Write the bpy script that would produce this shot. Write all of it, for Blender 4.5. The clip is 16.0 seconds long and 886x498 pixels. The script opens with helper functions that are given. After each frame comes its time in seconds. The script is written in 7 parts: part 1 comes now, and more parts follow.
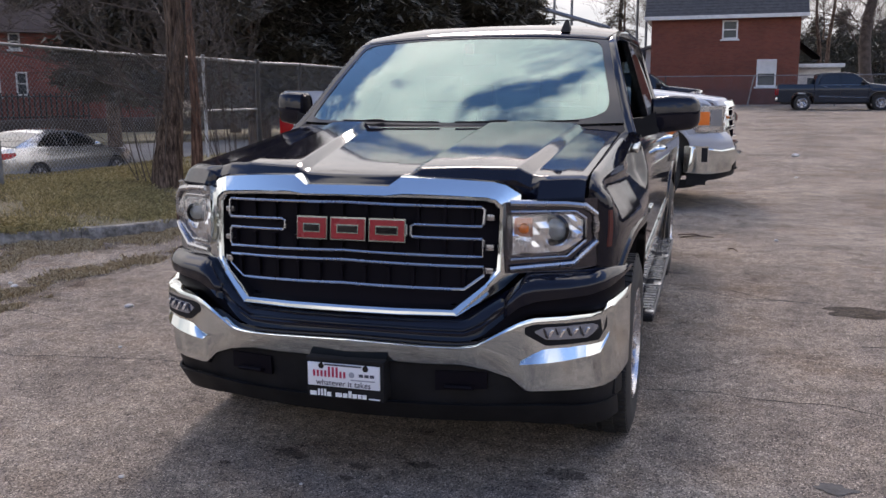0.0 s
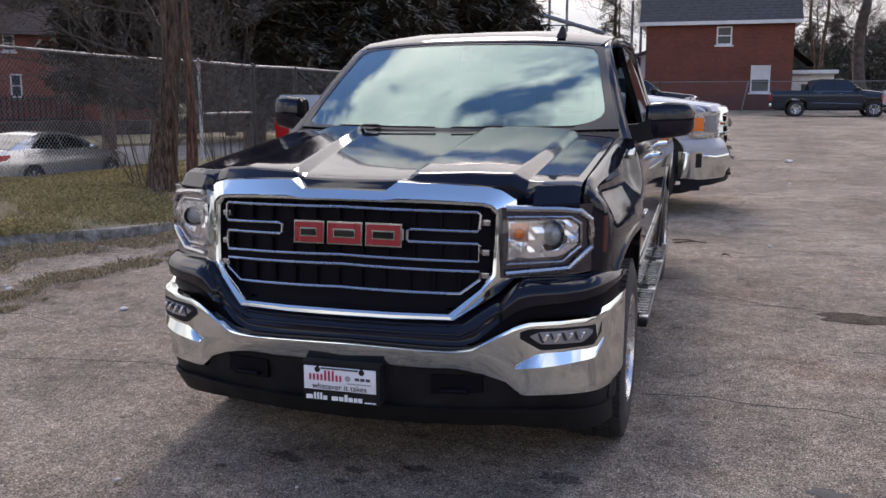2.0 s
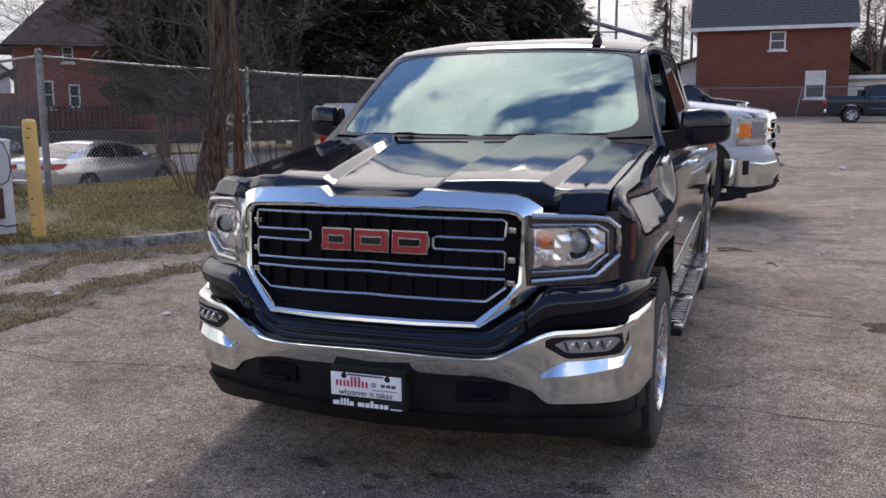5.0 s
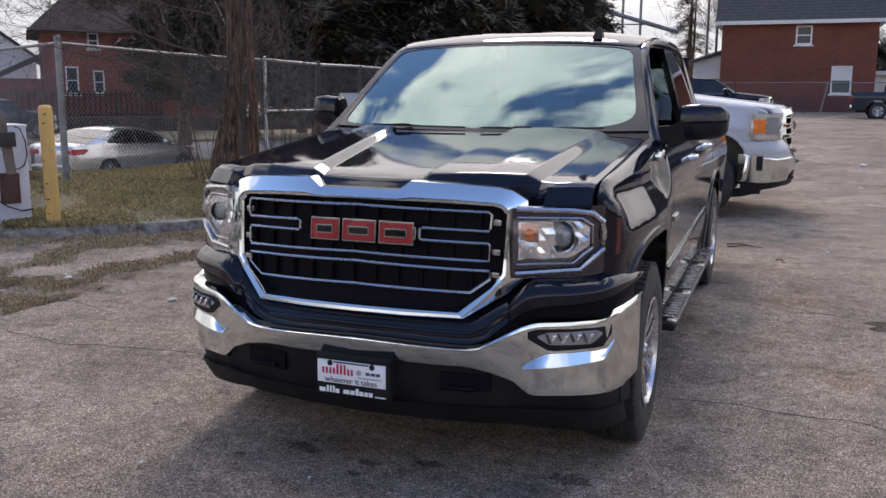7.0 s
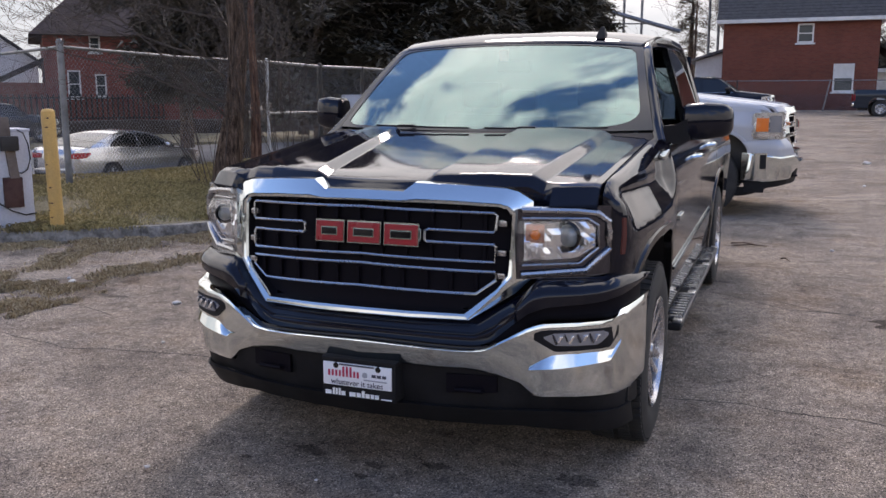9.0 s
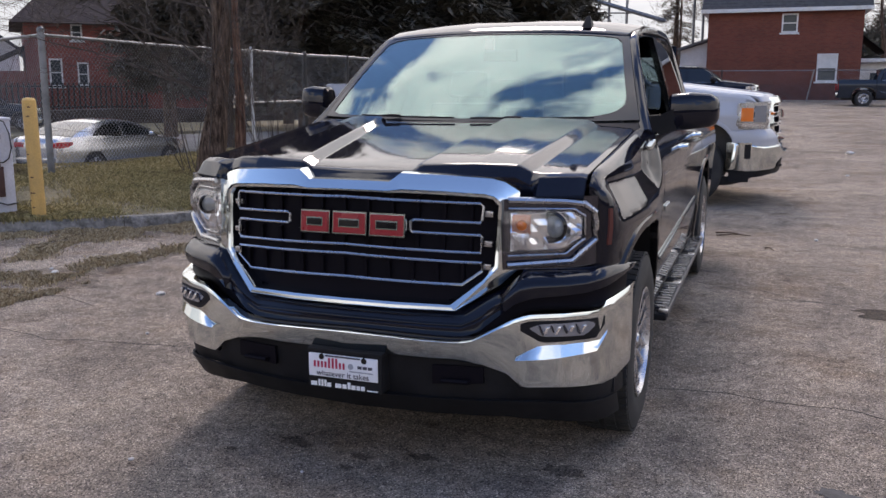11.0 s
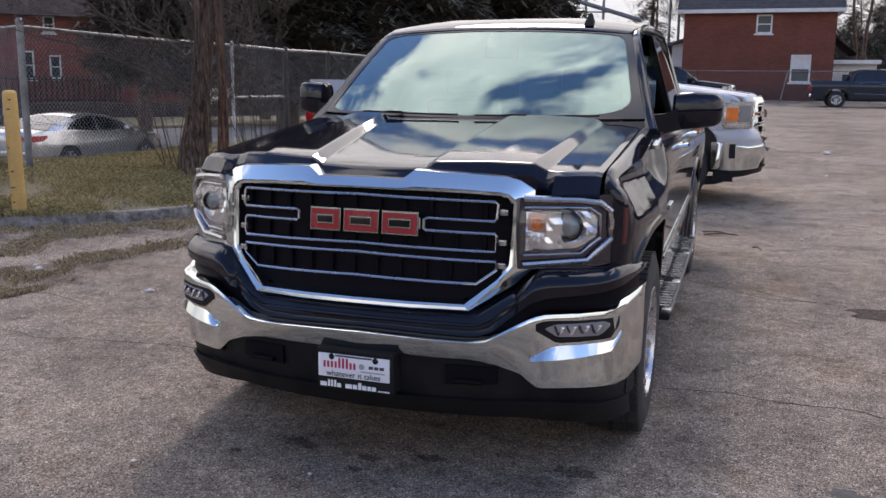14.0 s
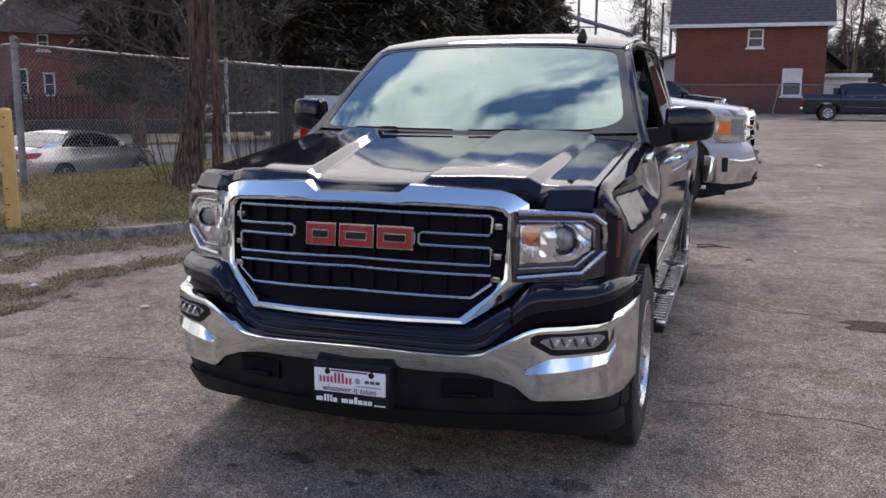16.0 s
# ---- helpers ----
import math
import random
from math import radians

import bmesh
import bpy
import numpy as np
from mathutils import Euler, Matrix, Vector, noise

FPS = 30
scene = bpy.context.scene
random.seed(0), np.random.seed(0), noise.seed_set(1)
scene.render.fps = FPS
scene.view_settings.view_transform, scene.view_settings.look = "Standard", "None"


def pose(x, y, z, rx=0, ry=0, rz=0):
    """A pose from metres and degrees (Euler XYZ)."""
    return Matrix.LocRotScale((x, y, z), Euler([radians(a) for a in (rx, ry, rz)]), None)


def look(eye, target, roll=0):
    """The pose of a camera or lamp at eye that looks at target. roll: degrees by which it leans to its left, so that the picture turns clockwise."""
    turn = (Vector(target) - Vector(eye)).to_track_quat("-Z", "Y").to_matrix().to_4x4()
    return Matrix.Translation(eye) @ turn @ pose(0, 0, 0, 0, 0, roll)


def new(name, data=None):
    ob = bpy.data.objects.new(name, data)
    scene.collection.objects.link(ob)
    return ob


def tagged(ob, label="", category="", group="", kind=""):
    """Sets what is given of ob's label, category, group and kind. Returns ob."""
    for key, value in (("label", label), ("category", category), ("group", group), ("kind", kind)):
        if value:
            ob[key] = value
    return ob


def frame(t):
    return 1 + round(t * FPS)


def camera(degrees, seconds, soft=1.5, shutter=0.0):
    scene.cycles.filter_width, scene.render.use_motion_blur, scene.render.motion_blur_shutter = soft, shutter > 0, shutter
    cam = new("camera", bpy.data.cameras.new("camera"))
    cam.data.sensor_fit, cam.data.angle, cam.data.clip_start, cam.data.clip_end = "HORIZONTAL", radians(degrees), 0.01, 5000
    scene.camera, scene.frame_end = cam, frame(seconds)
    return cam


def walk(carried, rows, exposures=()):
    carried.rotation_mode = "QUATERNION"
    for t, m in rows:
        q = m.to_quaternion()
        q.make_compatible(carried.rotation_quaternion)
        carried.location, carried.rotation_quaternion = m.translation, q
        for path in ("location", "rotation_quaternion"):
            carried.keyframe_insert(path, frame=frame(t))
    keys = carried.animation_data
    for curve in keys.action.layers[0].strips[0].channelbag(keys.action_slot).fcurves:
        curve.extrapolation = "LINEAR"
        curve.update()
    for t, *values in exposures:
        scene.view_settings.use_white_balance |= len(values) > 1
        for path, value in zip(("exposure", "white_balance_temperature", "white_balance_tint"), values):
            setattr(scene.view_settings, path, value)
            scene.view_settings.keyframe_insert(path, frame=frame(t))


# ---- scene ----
cam = camera(53.3, 16.0)
PATH = [
    (0, (-0.027, -0.002, 1.499), (-0.594, 1.885, 1.156), -0.3),
    (0.5, (-0.026, -0.013, 1.507), (-0.584, 1.879, 1.173), -0.1),
    (1, (-0.029, -0.021, 1.506), (-0.573, 1.874, 1.173), 0.2),
    (1.5, (-0.03, -0.024, 1.501), (-0.572, 1.871, 1.164), 0.2),
    (2, (-0.028, -0.023, 1.505), (-0.583, 1.869, 1.171), -0.0),
    (2.5, (-0.029, -0.025, 1.505), (-0.594, 1.864, 1.169), -0.2),
    (3, (-0.03, -0.02, 1.504), (-0.598, 1.869, 1.176), -0.2),
    (3.5, (-0.028, -0.025, 1.502), (-0.593, 1.866, 1.181), -0.3),
    (4, (-0.03, -0.027, 1.502), (-0.594, 1.867, 1.191), -0.4),
    (4.5, (-0.004, -0.022, 1.505), (-0.606, 1.86, 1.197), -0.7),
    (5, (0.056, -0.003, 1.506), (-0.605, 1.858, 1.189), -0.3),
    (7.5, (0.199, 0.012, 1.514), (-0.511, 1.851, 1.177), 0.3),
    (8, (0.189, 0.015, 1.512), (-0.527, 1.852, 1.177), 0.1),
    (10.5, (0.177, 0.015, 1.516), (-0.51, 1.86, 1.165), 0.0),
    (11, (0.173, 0.03, 1.515), (-0.505, 1.876, 1.156), 0.1),
    (11.5, (0.159, 0.035, 1.512), (-0.525, 1.882, 1.166), 0.5),
    (12, (0.12, 0.037, 1.514), (-0.559, 1.887, 1.171), 0.8),
    (12.5, (0.068, 0.029, 1.516), (-0.599, 1.884, 1.179), 0.8),
    (13, (0.024, 0.019, 1.517), (-0.631, 1.878, 1.178), 1.0),
    (13.5, (0.008, 0.02, 1.511), (-0.635, 1.88, 1.153), 0.7),
    (14, (0.017, 0.026, 1.511), (-0.605, 1.891, 1.146), 0.7),
    (14.5, (0.019, 0.03, 1.512), (-0.6, 1.898, 1.159), 0.9),
    (15, (0.02, 0.026, 1.513), (-0.607, 1.894, 1.173), 0.5),
    (15.5, (0.02, 0.018, 1.512), (-0.601, 1.889, 1.176), 0.3),
    (16, (0.022, 0.008, 1.512), (-0.591, 1.883, 1.18), 0.4),
]
walk(cam, [(t, look(eye, target, roll)) for t, eye, target, roll in PATH], [(0, 1.33, 6930, 25)])

# ---- light: a bright, broken winter overcast with the sun behind thin cloud ----
SUN_ELEVATION, SUN_ROTATION = 37.0, -16.0
CLOUD_LOW, CLOUD_HIGH, CLEAR, CLEARING = 3.2, 9.4, 0.85, -0.42
world = bpy.data.worlds.new("sky")
scene.world = world
world.use_nodes = True
wn = world.node_tree
wn.nodes.clear()


def link(tree, a, b):
    tree.links.new(a, b)


def world_node(kind, **sets):
    n = wn.nodes.new(kind)
    for key, value in sets.items():
        n.inputs[key].default_value = value
    return n


def ranged(source, a, b, c, d, smooth=False):
    """The value of a socket carried from a..b to c..d."""
    n = wn.nodes.new("ShaderNodeMapRange")
    n.interpolation_type = "SMOOTHSTEP" if smooth else "LINEAR"
    for key, value in (("From Min", a), ("From Max", b), ("To Min", c), ("To Max", d)):
        n.inputs[key].default_value = value
    link(wn, source, n.inputs["Value"])
    return n.outputs["Result"]


def summed(a, b, how="ADD"):
    n = wn.nodes.new("ShaderNodeMath")
    n.operation = how
    link(wn, a, n.inputs[0])
    link(wn, b, n.inputs[1])
    return n.outputs["Value"]


def scaled(colour, by):
    n = wn.nodes.new("ShaderNodeVectorMath")
    n.operation = "SCALE"
    link(wn, colour, n.inputs[0])
    if isinstance(by, float):
        n.inputs["Scale"].default_value = by
    else:
        link(wn, by, n.inputs["Scale"])
    return n.outputs["Vector"]


sky = wn.nodes.new("ShaderNodeTexSky")
sky.sky_type, sky.sun_disc = "NISHITA", False
sky.ozone_density, sky.dust_density = 4.5, 0.0
sky.sun_elevation, sky.sun_rotation = radians(SUN_ELEVATION), radians(SUN_ROTATION)
coords = wn.nodes.new("ShaderNodeTexCoord")
stretch = wn.nodes.new("ShaderNodeMapping")
stretch.inputs["Scale"].default_value = (1.0, 1.0, 2.2)
stretch.inputs["Location"].default_value = (-14.49, 2.51, -23.29)
clouds = world_node("ShaderNodeTexNoise", Scale=3.2, Detail=7.0, Roughness=0.55, Distortion=0.35)
shade = world_node("ShaderNodeTexNoise", Scale=2.6, Detail=5.0, Roughness=0.6)
az, el = radians(SUN_ROTATION), radians(SUN_ELEVATION)
SUN_WAY = (math.sin(az) * math.cos(el), math.cos(az) * math.cos(el), math.sin(el))
apart = wn.nodes.new("ShaderNodeSeparateXYZ")
facing = wn.nodes.new("ShaderNodeVectorMath")
facing.operation = "DOT_PRODUCT"
facing.inputs[1].default_value = SUN_WAY
link(wn, coords.outputs["Generated"], stretch.inputs["Vector"])
link(wn, stretch.outputs["Vector"], clouds.inputs["Vector"])
link(wn, stretch.outputs["Vector"], shade.inputs["Vector"])
link(wn, coords.outputs["Generated"], apart.inputs["Vector"])
link(wn, coords.outputs["Generated"], facing.inputs[0])
height, towards = apart.outputs["Z"], facing.outputs["Value"]
# cloud thickens towards the horizon and clears on the side away from the sun
total = summed(clouds.outputs["Fac"], summed(ranged(height, 0.2, 0.6, 0.6, 0.0), ranged(towards, 0.3, 0.7, CLEARING, 0.0)))
cover = ranged(total, 0.42, 0.535, 0.0, 1.0)
# an overcast is about three times as bright overhead as at the horizon
grey = wn.nodes.new("ShaderNodeValToRGB")
grey.color_ramp.elements[0].position, grey.color_ramp.elements[0].color = 0.36, (0.58, 0.67, 0.69, 1)
grey.color_ramp.elements[1].position, grey.color_ramp.elements[1].color = 0.62, (0.95, 1.0, 0.97, 1)
link(wn, shade.outputs["Fac"], grey.inputs["Fac"])
lit = scaled(grey.outputs["Color"], ranged(height, 0.06, 0.9, CLOUD_LOW, CLOUD_HIGH))
mix = wn.nodes.new("ShaderNodeMix")
mix.data_type = "RGBA"
link(wn, cover, mix.inputs["Factor"])
link(wn, scaled(sky.outputs["Color"], CLEAR), mix.inputs[6])
link(wn, lit, mix.inputs[7])
back = world_node("ShaderNodeBackground", Strength=0.15)
out = wn.nodes.new("ShaderNodeOutputWorld")
link(wn, mix.outputs[2], back.inputs["Color"])
link(wn, back.outputs["Background"], out.inputs["Surface"])

sun = new("sun", bpy.data.lights.new("sun", "SUN"))
sun.data.energy, sun.data.angle, sun.data.color = 0.6, radians(13), (1.0, 0.94, 0.86)
sun.matrix_world = look((0, 0, 30), Vector((0, 0, 30)) - Vector(SUN_WAY))


# ---- materials ----
class Nodes:
    """A small writer of node materials."""

    def __init__(self, name):
        self.m = bpy.data.materials.new(name)
        self.m.use_nodes = True
        self.t = self.m.node_tree
        self.b = self.t.nodes["Principled BSDF"]

    def add(self, kind, **sets):
        n = self.t.nodes.new(kind)
        for key, value in sets.items():
            n.inputs[key].default_value = value
        return n

    def join(self, a, b):
        self.t.links.new(a, b)

    def noise(self, scale, detail=4.0, rough=0.55, space="Object", stretch=None):
        co = self.t.nodes.new("ShaderNodeTexCoord")
        n = self.add("ShaderNodeTexNoise", Scale=scale, Detail=detail, Roughness=rough)
        if stretch:
            mp = self.t.nodes.new("ShaderNodeMapping")
            mp.inputs["Scale"].default_value = stretch
            self.join(co.outputs[space], mp.inputs["Vector"])
            self.join(mp.outputs["Vector"], n.inputs["Vector"])
        else:
            self.join(co.outputs[space], n.inputs["Vector"])
        return n.outputs["Fac"]

    def ramp(self, fac, stops):
        r = self.t.nodes.new("ShaderNodeValToRGB")
        while len(r.color_ramp.elements) < len(stops):
            r.color_ramp.elements.new(0.5)
        for e, (p, c) in zip(r.color_ramp.elements, stops):
            e.position, e.color = p, (*c, 1) if len(c) == 3 else c
        self.join(fac, r.inputs["Fac"])
        return r.outputs["Color"]

    def mixed(self, a, b, fac, blend="MIX"):
        n = self.t.nodes.new("ShaderNodeMix")
        n.data_type, n.blend_type = "RGBA", blend
        for socket, value in ((n.inputs["Factor"], fac), (n.inputs[6], a), (n.inputs[7], b)):
            if isinstance(value, (int, float)):
                socket.default_value = value
            elif isinstance(value, tuple):
                socket.default_value = (*value, 1)
            else:
                self.join(value, socket)
        return n.outputs[2]

    def bump(self, height, strength, distance):
        n = self.add("ShaderNodeBump", Strength=strength, Distance=distance)
        self.join(height, n.inputs["Height"])
        self.join(n.outputs["Normal"], self.b.inputs["Normal"])
        return n

    def set(self, **sets):
        for key, value in sets.items():
            self.b.inputs[key.replace("_", " ")].default_value = (*value, 1) if isinstance(value, tuple) else value
        return self


def two_tone(name, a, b, scale, rough=0.6, metal=0.0, bump=0.0, fine=None, size=0.004, **more):
    """A surface with stains at one scale and grain at a finer one."""
    n = Nodes(name)
    big = n.noise(scale)
    small = n.noise(fine or scale * 14, 3)
    col = n.mixed(n.ramp(big, [(0.35, a), (0.65, b)]), n.ramp(small, [(0.3, (0.82, 0.82, 0.82)), (0.7, (1.1, 1.1, 1.1))]), 0.6, "MULTIPLY")
    n.join(col, n.b.inputs["Base Color"])
    n.set(Roughness=rough, Metallic=metal, **more)
    if bump:
        n.bump(small, bump, size)
    return n.m


def plain(name, colour, rough=0.4, metal=0.0, wear=0.06, **more):
    """A made surface with a little uneven gloss."""
    n = Nodes(name)
    f = n.noise(9, 5)
    lo, hi = max(rough - wear, 0.0), min(rough + wear, 1.0)
    n.join(n.ramp(f, [(0.3, (lo, lo, lo)), (0.7, (hi, hi, hi))]), n.b.inputs["Roughness"])
    n.set(Base_Color=colour, Metallic=metal, **more)
    return n.m


def car_paint(name, colour, dust=0.05, metal=0.0, rough=0.35):
    n = Nodes(name)
    f = n.noise(3.5, 6)
    n.join(n.mixed(colour, (0.16, 0.14, 0.12), n.ramp(f, [(0.45, (0, 0, 0)), (0.8, (dust, dust, dust))])), n.b.inputs["Base Color"])
    n.set(Roughness=rough, Metallic=metal, Specular_IOR_Level=0.0, Coat_Weight=1.0, Coat_Roughness=0.05, Coat_IOR=1.43)
    return n.m


M_BLACK = car_paint("black_paint", (0.0055, 0.006, 0.012), 0.025)
M_WHITE = car_paint("white_paint", (0.47, 0.48, 0.5), 0.12)
M_SILVER = car_paint("silver_paint", (0.62, 0.615, 0.615), 0.06, 0.9, 0.22)
M_NAVY = car_paint("dark_blue_paint", (0.02, 0.028, 0.04))
M_CHROME = plain("chrome", (0.695, 0.735, 0.725), 0.085, 1.0, 0.012)
M_SATIN = plain("satin_silver", (0.45, 0.45, 0.46), 0.27, 1.0)
M_ALLOY = plain("alloy", (0.52, 0.52, 0.54), 0.26, 0.9)
M_PLASTIC = two_tone("black_plastic", (0.011, 0.0105, 0.0115), (0.018, 0.0175, 0.0185), 6, 0.62, 0, 0.25, 160, 0.001, Specular_IOR_Level=0.16)
M_STEP = plain("step_metal", (0.13, 0.13, 0.135), 0.48, 1.0)
M_GRILLE = plain("grille_black", (0.007, 0.0058, 0.0085), 0.5, Specular_IOR_Level=0.06)
M_GLOSS = plain("gloss_black", (0.006, 0.006, 0.007), 0.12)
M_TAG = plain("pink_card", (0.6, 0.22, 0.24), 0.6)
M_FRIT = plain("ceramic_border", (0.03, 0.03, 0.034), 0.16, Specular_IOR_Level=0.3)
M_SMOKE = plain("smoked_chrome", (0.10, 0.10, 0.12), 0.14, 1.0, 0.04)
M_RUBBER = two_tone("tyre_rubber", (0.018, 0.018, 0.018), (0.035, 0.033, 0.03), 8, 0.75, 0, 0.3, 90, 0.002)
M_RED = plain("red_enamel", (0.30, 0.010, 0.018), 0.25)
M_TAIL = plain("red_lens", (0.45, 0.01, 0.015), 0.12)
M_ORANGE = plain("orange_lens", (0.85, 0.20, 0.03), 0.2)
M_LAMP_GREY = plain("lamp_interior", (0.34, 0.36, 0.40), 0.2, 0.7)
M_AMBER = plain("amber_lens", (0.50, 0.27, 0.2), 0.18, 0.6)
M_REFLECTOR = plain("lamp_bowl", (0.85, 0.86, 0.88), 0.16, 1.0)
M_CLOTH = two_tone("dark_cloth", (0.015, 0.015, 0.016), (0.03, 0.03, 0.03), 12, 0.9)
M_WHITE_PLASTIC = plain("white_plate", (0.8, 0.8, 0.82), 0.35)
M_INK = plain("dark_ink", (0.06, 0.06, 0.08), 0.6)
M_RED_INK = plain("red_ink", (0.5, 0.03, 0.08), 0.5)
M_PALE_INK = plain("pale_ink", (0.85, 0.85, 0.85), 0.5)
M_GREY_INK = plain("grey_ink", (0.35, 0.36, 0.4), 0.5)


def glass(name, tint, rough=0.0, ior=1.5, sheen=(1.0, 1.0, 1.0)):
    n = Nodes(name)
    n.set(Base_Color=tint, Roughness=rough, IOR=ior, Transmission_Weight=1.0, Specular_Tint=sheen)
    return n.m


M_GLASS = glass("windscreen_glass", (0.30, 0.46, 0.42), 0.0, 2.1, (0.78, 1.0, 0.97))
M_LENS = glass("lamp_glass", (0.95, 0.96, 0.97), 0.02, 1.45)
M_TINT = plain("tinted_glass", (0.006, 0.007, 0.008), 0.02, 0, 0.01, Coat_Weight=0.25)
M_HOUSE_GLASS = plain("house_glass", (0.05, 0.06, 0.065), 0.06, 0.0, 0.03)
M_SCREEN = two_tone("window_blind", (0.7, 0.69, 0.66), (0.6, 0.6, 0.58), 3, 0.8)

M_TRIM = two_tone("white_trim", (0.72, 0.72, 0.7), (0.6, 0.59, 0.56), 3, 0.6)
M_SHINGLE = two_tone("dark_shingle", (0.028, 0.031, 0.036), (0.048, 0.049, 0.055), 4, 0.85, 0, 0.6, 20, 0.02)
M_GALV = two_tone("galvanised_steel", (0.16, 0.165, 0.17), (0.26, 0.265, 0.27), 5, 0.5, 0.6)
M_WIRE = two_tone("fence_wire", (0.21, 0.205, 0.2), (0.32, 0.315, 0.31), 5, 0.5, 0.6)
M_DARK_STEEL = two_tone("dark_steel", (0.03, 0.03, 0.03), (0.05, 0.045, 0.04), 4, 0.6, 0.3)
M_YELLOW = two_tone("yellow_paint", (0.70, 0.42, 0.12), (0.58, 0.36, 0.12), 5, 0.55, 0, 0.2, 60)
M_CABINET = two_tone("white_cabinet", (0.66, 0.67, 0.72), (0.58, 0.59, 0.63), 3, 0.45)
M_WEATHERED = two_tone("weathered_wood", (0.10, 0.075, 0.06), (0.2, 0.16, 0.135), 5, 0.85, 0, 0.4, 60)
M_RUST = two_tone("rust_brown", (0.06, 0.025, 0.02), (0.1, 0.05, 0.04), 8, 0.8)


def bark_material(name, dark, light):
    n = Nodes(name)
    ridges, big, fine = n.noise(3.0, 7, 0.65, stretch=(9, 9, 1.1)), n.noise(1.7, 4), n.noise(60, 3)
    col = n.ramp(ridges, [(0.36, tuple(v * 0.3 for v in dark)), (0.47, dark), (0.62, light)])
    col = n.mixed(col, n.ramp(big, [(0.3, (0.7, 0.68, 0.66)), (0.7, (1.2, 1.18, 1.15))]), 0.8, "MULTIPLY")
    n.join(n.mixed(col, n.ramp(fine, [(0.3, (0.7, 0.7, 0.7)), (0.7, (1.2, 1.2, 1.2))]), 0.7, "MULTIPLY"), n.b.inputs["Base Color"])
    n.set(Roughness=0.95, Specular_IOR_Level=0.2)
    n.bump(ridges, 1.0, 0.035)
    return n.m


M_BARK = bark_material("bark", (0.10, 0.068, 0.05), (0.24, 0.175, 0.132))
M_TWIG = two_tone("bare_twig", (0.058, 0.045, 0.038), (0.115, 0.092, 0.077), 3, 0.95)
M_RED_BARK = bark_material("torn_red_bark", (0.13, 0.07, 0.05), (0.27, 0.165, 0.115))
M_NEEDLE = two_tone("spruce_needles", (0.055, 0.05, 0.037), (0.115, 0.10, 0.07), 1.2, 0.8)
M_HEDGE = two_tone("winter_hedge", (0.045, 0.034, 0.028), (0.08, 0.06, 0.05), 1.5, 0.9)
M_FARWOOD = two_tone("far_wood", (0.03, 0.035, 0.025), (0.07, 0.06, 0.045), 0.3, 0.95)
M_STONE = two_tone("pale_stone", (0.48, 0.45, 0.41), (0.65, 0.62, 0.58), 6, 0.85, 0, 0.5)


def kerb_material():
    n = Nodes("kerb_concrete")
    big, fine = n.noise(1.6, 6), n.noise(30, 5)
    col = n.ramp(big, [(0.3, (0.17, 0.15, 0.125)), (0.5, (0.32, 0.285, 0.24)), (0.72, (0.46, 0.415, 0.35))])
    col = n.mixed(col, n.ramp(n.noise(5.5, 7, 0.7), [(0.38, (0.3, 0.29, 0.27)), (0.56, (1.05, 1.05, 1.05))]), 0.85, "MULTIPLY")
    n.join(n.mixed(col, n.ramp(fine, [(0.3, (0.6, 0.6, 0.6)), (0.7, (1.15, 1.15, 1.15))]), 0.8, "MULTIPLY"), n.b.inputs["Base Color"])
    n.set(Roughness=0.9)
    n.bump(fine, 0.9, 0.018)
    return n.m


M_KERB = kerb_material()


